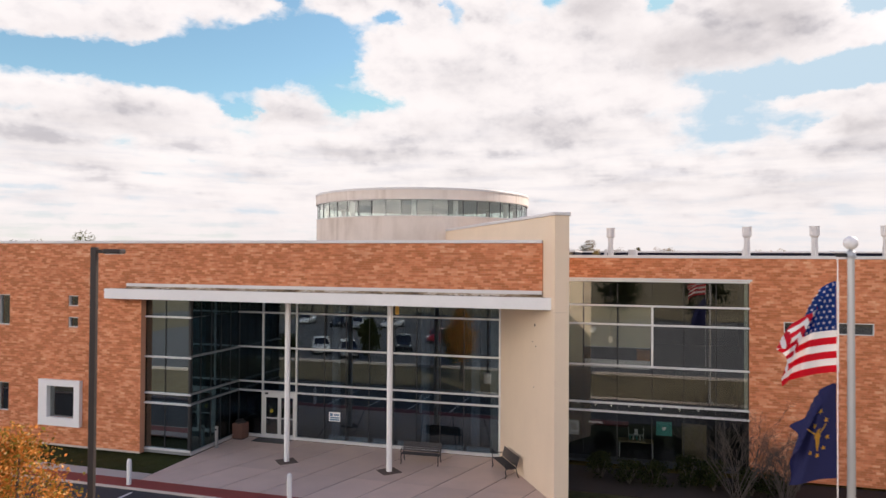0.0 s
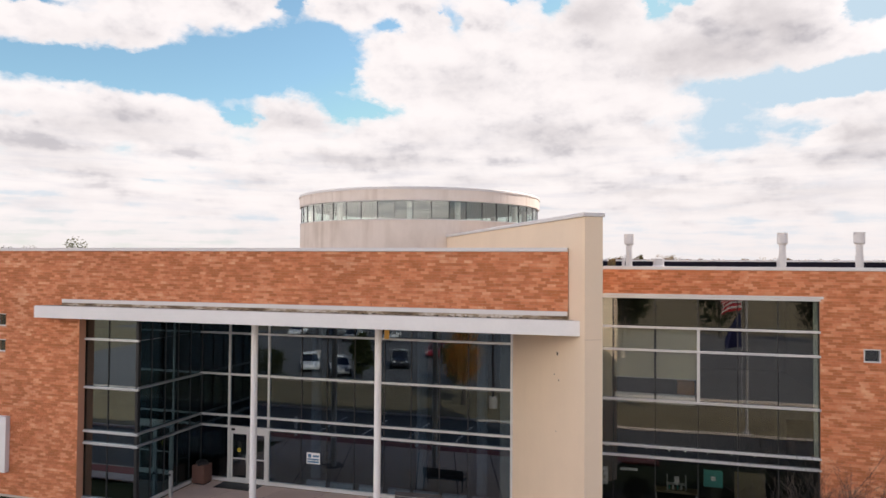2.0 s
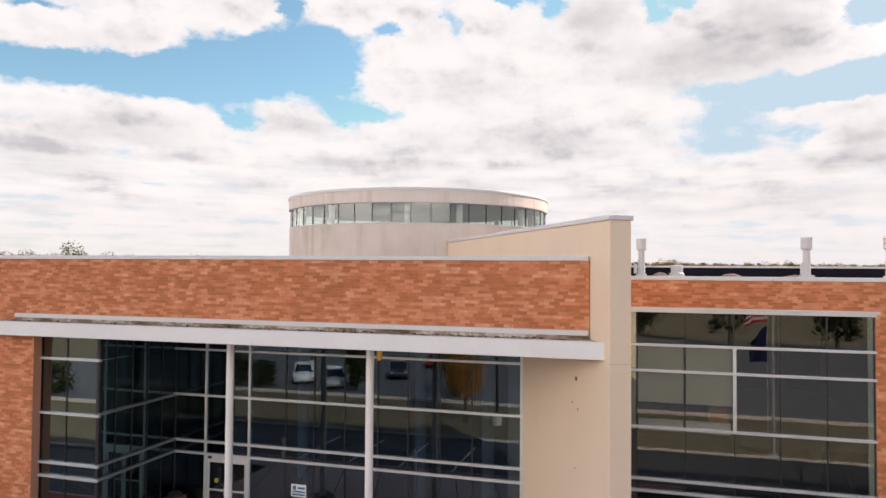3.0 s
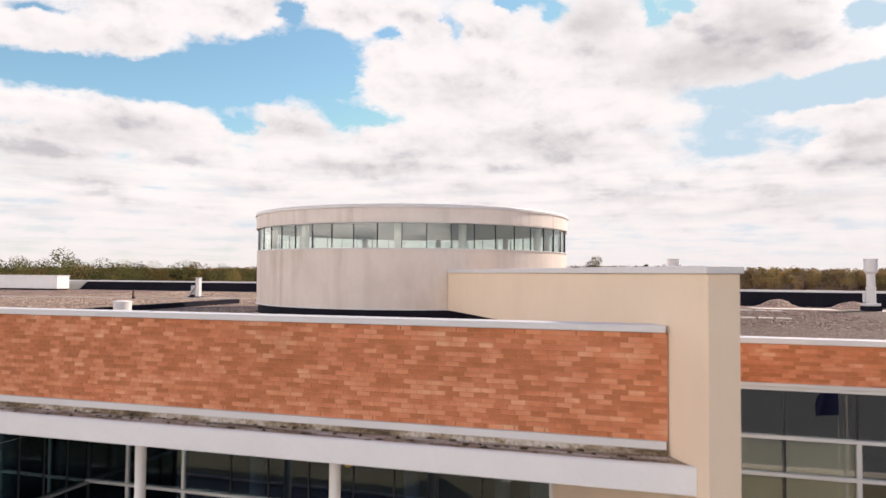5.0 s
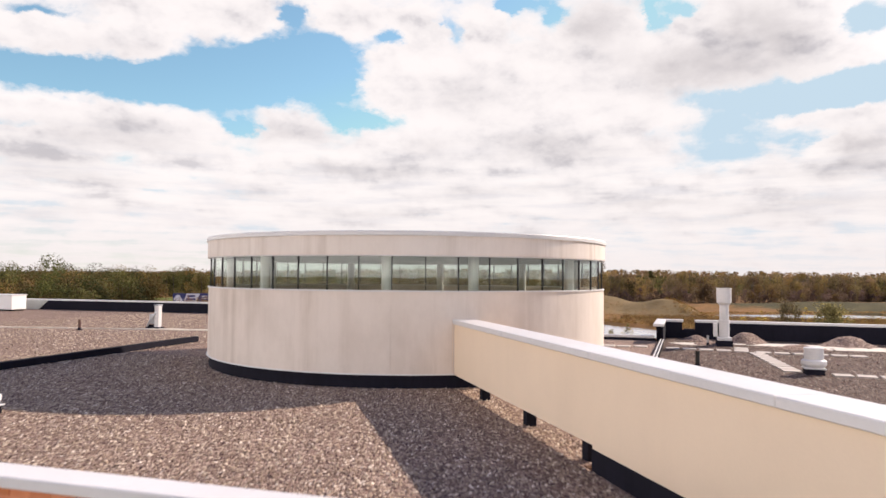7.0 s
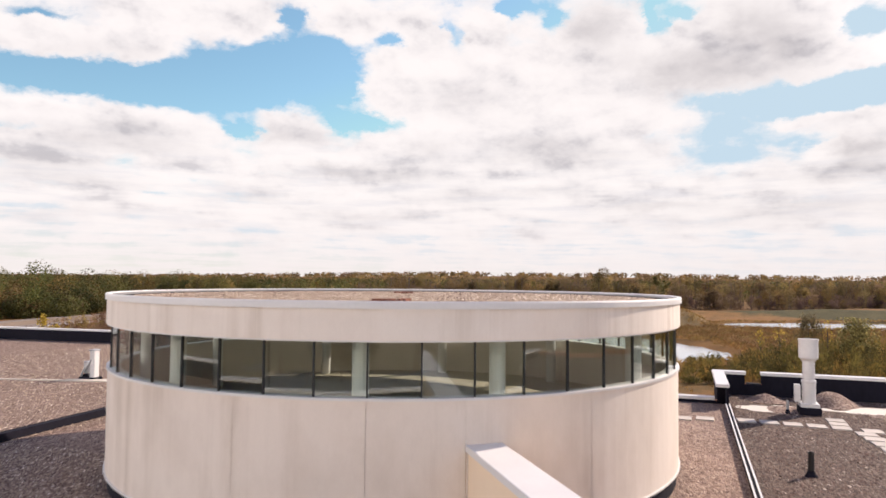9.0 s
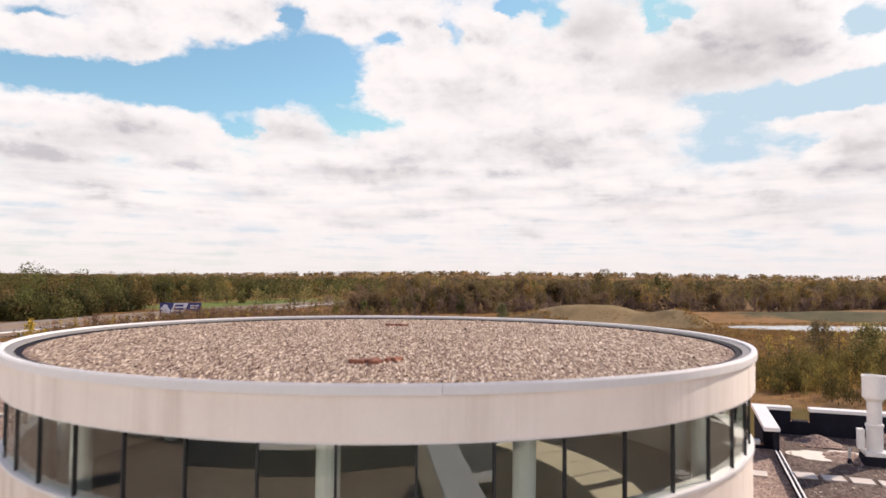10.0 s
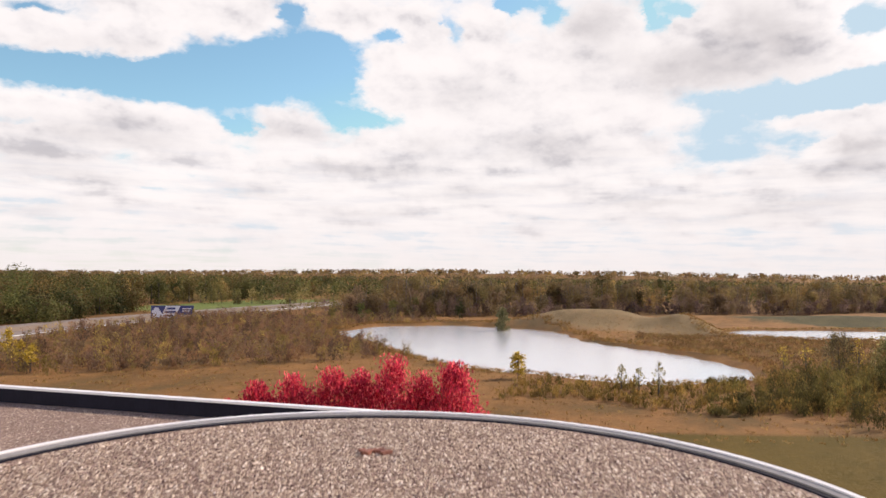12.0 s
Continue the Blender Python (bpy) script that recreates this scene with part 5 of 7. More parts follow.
def build_woods():
    rng = RNG
    # the wood beyond the ponds: crowns over bare stems, brown underwood at its foot
    front = lambda x, y: y - (372 + 0.75 * x) + 8 * np.sin(x * 0.05)
    xy = scatter(9000, -150, 160, 240, 560, lambda x, y: (front(x, y) > 0) & (front(x, y) < 56), rng)[:250]
    woods("far_woods", "brown and olive autumn wood beyond the ponds", xy, 9.5 + 7.6 * np.clip((front(xy[:, 0], xy[:, 1]) + 4) / 34, 0, 1) + rng.uniform(-2.2, 1.2, len(xy)), rng.uniform(4.0, 7.0, len(xy)), M_WOODS, rng, 700, 0.35, low=0.04, tall=1.2, stems=3, crown=0.34, skirts=0.14)
    xy = scatter(9000, -150, 160, 240, 560, lambda x, y: (front(x, y) > -3) & (front(x, y) < 18), rng)[:270]
    woods("underwood", "bare brown underwood at the foot of the wood", xy, rng.uniform(4.0, 10.0, len(xy)), rng.uniform(2.0, 3.8, len(xy)), M_UNDERWOOD, rng, 190, 0.28, trunks=False, low=0.0, tall=1.8)
    # small green and yellow trees before the wood, at the head of the pond
    xy = np.array([(-116.0, 262.0), (-110.0, 268.0), (-104.0, 272.0), (-128.0, 258.0), (-93.0, 275.0), (-122.0, 252.0), (-137.0, 252.0)])
    woods("pond_head_trees", "small green and yellowing trees at the head of the pond", xy, np.array([8.5, 10.0, 8.0, 6.0, 9.0, 4.5, 5.0]), np.array([3.2, 3.6, 3.0, 2.6, 3.2, 2.4, 2.6]), M_GREENWOODS, rng, 420, 0.34, low=0.02)
    # greener wood beyond the highway
    field = lambda x, y: (y > 262) & (y < 432) & (x > -282)
    xy = scatter(6000, -420, -190, 40, 420, lambda x, y: (x < road_x(y) - 24 - 8 * np.sin(y * 0.06)) & (x > road_x(y) - 95) & ~field(x, y) & (x > -1.5 * y), rng)[:170]
    woods("green_woods", "green and rusty autumn wood beyond the highway", xy, 6.5 + 9.5 * np.clip((road_x(xy[:, 1]) - 18 - xy[:, 0]) / 55, 0, 1) + rng.uniform(-2.4, 3.2, len(xy)), rng.uniform(4.6, 8.4, len(xy)), M_GREENWOODS, rng, 900, 0.40, low=0.0, crown=0.16, skirts=0.08, domed=True)
    # hedgerows and loose trees round the far field
    xy = scatter(2600, -420, -120, 262, 620, lambda x, y: ((y > 432) | (x < -282) | (x > -185)) & (np.abs(x - road_x(y)) > 22) & (front(x, y) > 0), rng)[:230]
    xy = np.concatenate([xy, np.stack([np.linspace(-275, -212, 12) + rng.normal(0, 3, 12), np.linspace(352, 372, 12) + rng.normal(0, 3, 12)], 1)])
    woods("field_trees", "loose yellow and tan trees round a far field", xy, rng.uniform(5, 12, len(xy)), rng.uniform(3.4, 6.4, len(xy)), M_TANWOODS, rng, 230, 0.47, low=0.0, crown=0.15, domed=True)
    # distance, in ever coarser belts
    for near, far, count, leaves, h, size in ((480, 760, 620, 84, 15.5, 1.0), (760, 1300, 700, 54, 16.5, 1.7), (1300, 2300, 640, 40, 17.5, 2.6), (2300, 3600, 600, 32, 19, 4.2)):
        a, d = rng.uniform(-58, 22, count), rng.uniform(near, far, count)
        xy = np.stack([-8 + d * np.sin(np.radians(a)), 10 + d * np.cos(np.radians(a))], 1)
        woods("far_woods", "far autumn woods on the horizon", xy, rng.uniform(0.86 if near < 700 else 0.94, 1.0, count) * h, rng.uniform(1.3, 2.4, count) * h * (0.36 if near < 700 else 0.55), M_GREENWOODS if near < 1000 else M_WOODS, rng, leaves, size, trunks=False, low=0.0, domed=True)
    # crowns that stand above the wood
    xy = np.array([(-45.0, 367.0), (-49.5, 369.0), (-20.0, 386.0), (-212.0, 178.0), (-215.0, 182.0), (-203.0, 240.0)])
    woods("tall_trees", "taller crowns above the wood", xy, np.array([22.8, 21.6, 20.6, 20.5, 19.0, 17.5]), np.array([6.5, 5.6, 2.6, 7.0, 6.0, 3.6]), M_GREENWOODS, rng, 800, 0.36, trunks=False, low=0.0, crown=0.12)
    # brush on both sides of the meadow
    dry = lambda x, y: pond_depth(x, y) < -0.17
    left = lambda x, y: dry(x, y) & (0.62 * (x + 100) + 0.78 * (y - 118) > -14 + 5 * np.sin(x * 0.11) - 13 * np.clip((-98 - x) / 12, 0, 1)) & (0.78 * (x + 100) - 0.62 * (y - 118) < 12) & (x > road_x(y) + 18) & (y < 260)
    xy = scatter(6500, -190, -60, 60, 260, left, rng)[:1500]
    woods("brush", "tangled grey-brown and yellow autumn brush", xy, rng.uniform(2.2, 6.4, len(xy)) * rng.uniform(0.5, 1.0, len(xy)), rng.uniform(0.9, 2.0, len(xy)), M_BRUSH, rng, 95, 0.155, trunks=False, low=0.0, tall=1.9, skirts=0.35)
    right = lambda x, y: dry(x, y) & (y > 110 + 0.06 * x + 3 * np.sin(x * 0.2)) & (y < 128 + 0.9 * np.clip(x + 12, 0, 60)) & (x > -34)
    xy = scatter(12000, -34, 90, 100, 190, right, rng)[:2000]
    woods("green_brush", "olive and yellow autumn brush beside the pond", xy, rng.uniform(0.6, 1.9, len(xy)) + np.clip((xy[:, 0] - 2) * 0.22, 0, 5.0) * rng.uniform(0.3, 1, len(xy)), rng.uniform(0.5, 1.2, len(xy)), M_OLIVEBRUSH, rng, 56, 0.11, trunks=False, low=0.0, tall=3.0, skirts=0.6)
    xy = scatter(800, -5, 46, 105, 150, lambda x, y: dry(x, y) & (y > 108 - 0.1 * x + 2 * np.sin(x * 0.4)), rng)[:300]
    woods("tall_brush", "tall dark olive brush at the edge of the meadow", xy, (1.6 + np.clip(0.20 * (xy[:, 0] + 5), 0, 4.6)) * rng.uniform(0.55, 1.0, len(xy)), rng.uniform(0.9, 2.0, len(xy)), M_DARKBRUSH, rng, 190, 0.115, trunks=False, low=0.0, tall=2.6, skirts=0.5)
    # rusty marsh grass between the ponds
    marsh = lambda x, y: dry(x, y) & (y > 150 + 0.2 * x) & (y < 238 + 0.15 * x)
    xy = scatter(9000, -22, 80, 140, 250, marsh, rng)[:2100]
    woods("marsh_grass", "rusty brown marsh grass between the ponds", xy, rng.uniform(0.4, 1.3, len(xy)), rng.uniform(1.4, 3.0, len(xy)), M_MARSH, rng, 28, 0.14, trunks=False, low=0.0, tall=2.4)
    bank = lambda x, y: (pond_depth(x, y) > -0.22) & (pond_depth(x, y) < -0.10)
    xy = scatter(60000, -130, 100, 110, 320, bank, rng)[:4200]
    woods("reeds", "dry brown reeds along the pond banks", xy, rng.uniform(0.25, 0.9, len(xy)), rng.uniform(0.4, 1.0, len(xy)), M_TUFT, rng, 14, 0.11, trunks=False, low=0.0, tall=2.6)
    # grass tufts over the meadow, denser towards the building
    meadow = lambda x, y: dry(x, y) & ~((y < 92 + 0.3 * x) & (x > -24)) & (x > road_x(y) + 14) & (np.hypot(x + 8, y - 10) > 48)
    xy = scatter(11000, -150, 70, 44, 260, meadow, rng)
    woods("meadow_grass", "tall dry orange meadow grass", xy, rng.uniform(0.12, 0.38, len(xy)), rng.uniform(0.4, 1.1, len(xy)), M_TUFT, rng, 9, 0.09, trunks=False, low=0.0, tall=2.2)


build_woods()


def ground_at(x, y):
    return (x, y, float(ground_height(x, y)) - 0.08)


def build_trees():
    reds = [(-42.6, 57.6, 7.2, 1.9), (-40.6, 58.7, 8.7, 2.1), (-38.2, 60.3, 9.4, 2.3), (-35.5, 61.8, 9.7, 2.4), (-33.4, 62.9, 9.5, 2.3), (-31.1, 63.9, 10.7, 2.6), (-28.9, 64.9, 9.4, 2.3), (-26.4, 65.8, 10.1, 2.7)]
    for k, (x, y, h, r) in enumerate(reds):
        tree("maple_tree", ground_at(x, y), h, r, "upright maple tree in full crimson autumn leaf", M_RED, 6800, 0.115, 40 + k, 0.10, "row of red maples", lobes=110, tall=2.0, point=0.8)
    tree("willow_tree", ground_at(-66.5, 240.0), 9.5, 2.6, "grey-green willow standing on the pond bank", M_WILLOW, 2600, 0.26, 61, 0.05)
    tree("sapling_tree", ground_at(-35.2, 128.0), 4.6, 1.5, "small sapling in bright yellow leaf by the pond", M_YELLOW, 900, 0.2, 62, 0.1)
    for k, (x, y, h) in enumerate([(-17.5, 121.0, 4.4), (-12.0, 120.0, 5.2), (-15.0, 123.0, 3.6)]):
        tree("sapling_tree", ground_at(x, y), h, 1.0, "thin half-bare sapling beside the pond", M_SAPLING, 190, 0.16, 70 + k, 0.2, "pond saplings")
    for k, (x, y, h) in enumerate([(-126.0, 106.0, 7.0), (-117.0, 101.0, 5.2), (-112.0, 99.0, 5.0)]):
        tree("birch_tree", ground_at(x, y), h, 1.3, "slender pale birch with few yellow leaves", M_YELLOW, 420, 0.2, 80 + k, 0.3, "meadow birches")
    tree("alder_tree", ground_at(17.0, 148.0), 8.8, 2.6, "half-bare brown alder above the meadow brush", M_ALDER, 1900, 0.16, 96, 0.08, lobes=70, tall=1.6, point=0.35)
    tree("shrub_tree", ground_at(23.2, 141.0), 8.6, 3.2, "full olive-green shrub tree above the meadow brush", M_SAPLING, 3600, 0.19, 97, 0.06, lobes=70, point=0.2)
    for k, (x, y, h) in enumerate(((9.5, 158.0, 5.2), (20.2, 149.0, 7.8), (12.4, 152.0, 6.6))):
        tree("birch_tree", ground_at(x, y), h, 1.4, "slender birch with a few yellow leaves over the brush", M_YELLOW, 150, 0.14, 98 + k, 0.35, "brush birches")
    tree("street_tree", (-8.85, -15.9, 0.24), 5.55, 1.28, "young roadside tree in orange and yellow-green autumn leaf", M_ORANGE, 13000, 0.046, 90, 0.28, lobes=110)


build_trees()


# ---- highway and billboard ----
M_ROAD = material("pale_road_concrete", (0.195, 0.152, 0.122), 0.9, scale=0.1, vary=0.12, fine=3)
M_NAVY = material("billboard_navy", (0.03, 0.035, 0.13), 0.5, vary=0.05)
M_PALE = material("billboard_pale", (0.55, 0.55, 0.62), 0.5, vary=0.05)
M_STEEL = material("galvanised_steel", (0.42, 0.43, 0.44), 0.45, 0.6, vary=0.1, fine=10)


def build_road():
    for name, off, half, z0, z1 in (("road_near", 9.0, 5.4, -0.4, 0.55), ("road_far", -7.5, 5.4, -0.4, 0.75), ("road_barrier", 0.8, 0.3, 0.2, 1.45)):
        bm = bmesh.new()
        ys = np.arange(-60, 900, 12.0)
        rows = []
        for y in ys:
            x = float(road_x(y)) + off
            rows.append([bm.verts.new(p) for p in ((x - half, y, z0), (x - half * 0.96, y, z1), (x + half * 0.96, y, z1), (x + half, y, z0))])
        for a, b in zip(rows, rows[1:]):
            for k in range(3):
                bm.faces.new((a[k], a[k + 1], b[k + 1], b[k]))
        bmesh.ops.recalc_face_normals(bm, faces=bm.faces)
        structure(name, bm, M_ROAD, "pale concrete highway carriageway" if "barrier" not in name else "concrete median barrier of the highway", "road")
    rail = thing("guard_rail", (float(road_x(150)) + 16.0, 150, 0), "galvanised guard rail along the highway", "rail")
    bm = bmesh.new()
    tube(bm, [(float(road_x(y)) + 16.0 - float(road_x(150)) - 16.0, y - 150, 0.95) for y in np.arange(60, 420, 15.0)], 0.14, 6)
    part("beam", bm, M_STEEL, rail)
    me = None
    for y in np.arange(64, 400, 8.0):
        x = float(road_x(y)) - float(road_x(150))
        if me is None:
            o = part("post", boxed(-0.06, -0.06, -0.3, 0.06, 0.06, 0.9), M_STEEL, rail)
            me = o.data
            o.location = (x, y - 150, 0)
        else:
            shared("post", me, rail, pose(x, y - 150, 0))


build_road()


def build_billboard():
    b = thing("billboard", (-178.0, 211.0, -1.5), "navy and pale roadside billboard on a steel post", "billboard", turn=40.5)
    part("post", lathe(bmesh.new(), [(0.45, -0.5), (0.45, 3.0)], 14), M_STEEL, b)
    part("panel", boxed(-7.0, -0.25, 2.6, 7.0, 0.25, 7.1, bevel=0.04), M_NAVY, b)
    part("frame", boxed(-7.1, -0.12, 2.45, 7.1, 0.3, 2.6), M_STEEL, b)
    pale = bmesh.new()
    prism(pale, [(-3.9, 2.7), (0.6, 2.7), (2.6, 7.0), (-2.2, 7.0)], 0.0, 0.02)
    bmesh.ops.rotate(pale, verts=pale.verts, matrix=Matrix.Rotation(radians(90), 3, "X"))
    bmesh.ops.translate(pale, verts=pale.verts, vec=(0, -0.262, 0))
    bmesh.ops.recalc_face_normals(pale, faces=pale.faces)
    part("pale_field", pale, M_PALE, b)
    for k, (x0, x1, z) in enumerate([(-1.9, 0.9, 6.1), (-2.4, 1.0, 4.9), (-2.6, 0.2, 3.6)]):
        part("text_bar", boxed(x0, -0.30, z - 0.35, x1, -0.285, z + 0.35), M_NAVY, b, "dark bar of lettering")
    for x0, x1, z in [(3.2, 6.2, 6.0), (3.2, 5.6, 5.2), (2.6, 6.4, 3.6)]:
        part("text_bar", boxed(x0, -0.275, z - 0.2, x1, -0.26, z + 0.2), M_PALE, b, "pale bar of lettering")
    for k, (x, z, r) in enumerate([(-5.2, 5.6, 1.0), (-4.7, 4.2, 1.3), (-5.8, 3.6, 0.8), (-6.2, 5.0, 0.6)]):
        disc = lathe(bmesh.new(), [(r, 0.0), (r, 0.02)], 7)
        bmesh.ops.rotate(disc, verts=disc.verts, matrix=Matrix.Rotation(radians(90), 3, "X"))
        bmesh.ops.translate(disc, verts=disc.verts, vec=(x, -0.255 - 0.008 * k, z))
        part("pale_shape", disc, M_PALE, b)


build_billboard()


# ---- forecourt, in the front's own axes ----
FRONT_FROM = known()
def clip_poly(poly, region):
    """The part of a convex outline inside a convex region (both anticlockwise)."""
    for k in range(len(region)):
        (ax, ay), (bx, by) = region[k], region[(k + 1) % len(region)]
        side = lambda p: (bx - ax) * (p[1] - ay) - (by - ay) * (p[0] - ax)
        out = []
        for i, p in enumerate(poly):
            q = poly[(i + 1) % len(poly)]
            sp, sq = side(p), side(q)
            if sp >= 0:
                out.append(p)
            if (sp > 0) != (sq > 0) and abs(sp - sq) > 1e-9:
                t = sp / (sp - sq)
                out.append((p[0] + t * (q[0] - p[0]), p[1] + t * (q[1] - p[1])))
        poly = out
        if len(poly) < 3:
            return []
    return poly


PATIO = [(-16.3, -3.2), (1.2, -3.2), (0.62, -1.0), (-2.55, 4.36), (-16.42, 4.36)]
M_SLAB = material("patio_concrete", (0.62, 0.47, 0.39), 0.85, scale=0.5, vary=0.14, fine=28, bump=0.3, spread=0.16)
M_YELLOWISH = material("parking_paint", (0.70, 0.69, 0.66), 0.7, vary=0.12, fine=12)
M_BLACK = material("black_metal", (0.020, 0.019, 0.020), 0.5, 0.2, vary=0.1)
M_BENCH = material("grey_bench_slat", (0.050, 0.043, 0.043), 0.65, vary=0.12, fine=15, stretch=(0.2, 1, 1))
M_BROWN = material("brown_bin", (0.13, 0.065, 0.05), 0.7, vary=0.15, fine=20)
M_BRONZE = material("dark_bronze_pole", (0.035, 0.027, 0.025), 0.5, 0.2, vary=0.1, fine=10)
M_GREYPOLE = material("satin_aluminium_pole", (0.50, 0.49, 0.48), 0.4, 0.5, vary=0.08, fine=8, stretch=(1, 1, 0.3))
M_SHADE = material("cream_roller_shade", (0.62, 0.56, 0.42), 0.85, vary=0.04, fine=30)


def build_forecourt():
    structure("pavement_base", prism(bmesh.new(), [(-16.36, -3.2), (1.25, -3.2), (0.66, -1.0), (-2.5, 4.41), (-16.48, 4.41)], -0.06, 0.0 - 0.02), M_CONCRETE_DARK, "dark bed under the patio slabs", "pavement")
    patio = thing("pavement_patio", (0, 0, 0), "pale concrete entrance patio cut into slabs", "pavement", kind="structure")
    u, v = Vector((0.29, 0.957)), Vector((1.0, 0.0))
    for i in range(-16, 10):
        for j in range(-4, 6):
            o = v * (i * 1.86 - 7.9) + u * (j * 3.0 - 0.4)
            cell = [tuple(o + v * 0.030 + u * 0.005), tuple(o + v * 1.830 + u * 0.005), tuple(o + v * 1.830 + u * 2.995), tuple(o + v * 0.030 + u * 2.995)]
            cell = clip_poly(cell, PATIO)
            if len(cell) > 2 and abs(sum(a[0] * b[1] - b[0] * a[1] for a, b in zip(cell, cell[1:] + cell[:1]))) > 0.2:
                part("slab", prism(bmesh.new(), cell, -0.05, 0.0), M_SLAB, patio)
    structure("pavement_walk", prism(bmesh.new(), [(-45, -3.2), (-16.32, -3.2), (-16.4, -2.4), (-45, -2.4)], -0.06, -0.003), M_CONCRETE, "concrete footpath beside the lawn", "pavement")
    structure("pavement_kerb", boxed(-45, -4.1, -0.1, 3.0, -3.205, 0.004, bevel=0.02), M_REDKERB, "red painted kerb band along the drive", "kerb")
    structure("kerb_drive", boxed(-45, -4.20, -0.2, 3.0, -4.104, 0.0, bevel=0.015), M_CONCRETE, "pale concrete kerb edge before the red band", "kerb")
    structure("road_drive", boxed(-60, -10.8, -0.3, 45, -4.2, -0.08), M_ASPHALT, "dark asphalt drive before the entrance", "road")
    structure("kerb_far", boxed(-60, -10.95, -0.2, 45, -10.8, 0.04, bevel=0.02), M_CONCRETE, "pale concrete kerb of the lawn island", "kerb")
    structure("road_car_park", boxed(-75, -75, -0.3, 45, -21.5, -0.05), M_LOT, "dark asphalt car park", "road")
    structure("kerb_park", boxed(-75, -21.5, -0.2, 45, -21.2, 0.10, bevel=0.03), M_CONCRETE, "pale concrete kerb of the car park", "kerb")
    for x in (-15.66, -12.95, -10.25, -7.55):
        tagged(part("parking_line", boxed(x - 0.06, -9.3, -0.08, x + 0.06, -4.45, -0.074), M_YELLOWISH, None), "white parking line on asphalt", "line", "parking lines", "structure")
    structure("trim_plinth", boxed(WEST_END, -0.02, 0.0, -19.0, 0.01, 0.09), M_CONCRETE, "concrete foot of the brick wall", "plinth")


build_forecourt()


def build_bollards():
    for x, y in ((-16.3, -3.85), (-9.15, -3.6)):
        b = thing("bollard", (x, y, 0.0), "white round-topped steel bollard on the kerb", "bollard", "kerb bollards")
        part("post", lathe(bmesh.new(), [(0.095, 0.0), (0.095, 0.92), (0.085, 0.98), (0.05, 1.03), (0.0, 1.045)], 18), M_WHITE, b)


build_bollards()


def bench():
    """A park bench of flat slats on black cast legs, 1.84 m long; it faces -y."""
    b = thing("bench", (0, 0, 0), "grey slatted park bench with black curved metal ends", "bench", "patio benches")
    for k in range(5):
        part("seat_slat", boxed(-0.90, -0.24 + 0.095 * k, 0.42, 0.90, -0.16 + 0.095 * k, 0.445, bevel=0.006), M_BENCH, b)
    for k in range(5):
        m = pose(0, 0.22 + 0.022 * k, 0.52 + 0.082 * k, -15, 0, 0)
        part("back_slat", boxed(-0.90, -0.012, -0.035, 0.90, 0.012, 0.035, m, bevel=0.005), M_BENCH, b)
    for x in (-0.86, 0.86):
        bm = bmesh.new()
        tube(bm, [(x, -0.30, 0.0), (x, -0.24, 0.10), (x, -0.27, 0.28), (x, -0.25, 0.41), (x, 0.20, 0.41), (x, 0.24, 0.55), (x, 0.34, 0.90)], 0.022, 8)
        tube(bm, [(x, 0.34, 0.0), (x, 0.26, 0.12), (x, 0.20, 0.41)], 0.022, 8)
        part("leg", bm, M_BLACK, b, "black curved metal end")
        arm = bmesh.new()
        tube(arm, [(x, 0.27, 0.62), (x, 0.0, 0.66), (x, -0.22, 0.65), (x, -0.29, 0.60), (x, -0.27, 0.52), (x, -0.25, 0.42)], 0.02, 8)
        part("armrest", arm, M_BLACK, b, "black scrolled armrest")
    part("stretcher", boxed(-0.86, -0.015, 0.36, 0.86, 0.015, 0.40), M_BLACK, b)
    return b


BENCH = bench()
BENCH.matrix_world = pose(-5.85, 2.50, 0.0, 0, 0, 3)
copy_thing(BENCH, pose(-1.95, 2.30, 0.0, 0, 0, -59))


def build_bin():
    b = thing("litter_bin", (-16.05, 3.90, 0), "square brown litter bin beside the entrance glass", "bin")
    part("body", boxed(-0.30, -0.30, 0.06, 0.30, 0.30, 0.82, bevel=0.02), M_BROWN, b)
    for k in range(7):
        part("slat", boxed(-0.29 + 0.085 * k, -0.315, 0.08, -0.225 + 0.085 * k, -0.302, 0.78), M_BROWN, b)
    part("lid", lathe(bmesh.new(), [(0.34, 0.82), (0.34, 0.88), (0.20, 0.98), (0.0, 1.0)], 4), M_BLACK, b, "dark sloping lid")
    part("base", boxed(-0.26, -0.26, 0.0, 0.26, 0.26, 0.06), M_BLACK, b)
    p = thing("button_post", (-16.15, 1.95, 0), "slim grey door-button post on the patio", "post")
    part("post", boxed(-0.06, -0.06, 0.0, 0.06, 0.06, 1.05, bevel=0.01), M_STEEL, p)
    part("button", boxed(-0.045, -0.075, 0.85, 0.045, -0.06, 0.95), M_BLACK, p)
    m = thing("door_mat", (-14.3, 3.94, 0.0), "black rubber door mat on the patio", "mat")
    part("mat", boxed(-0.95, -0.40, 0.0, 0.95, 0.40, 0.018, bevel=0.006), M_BLACK, m)


build_bin()


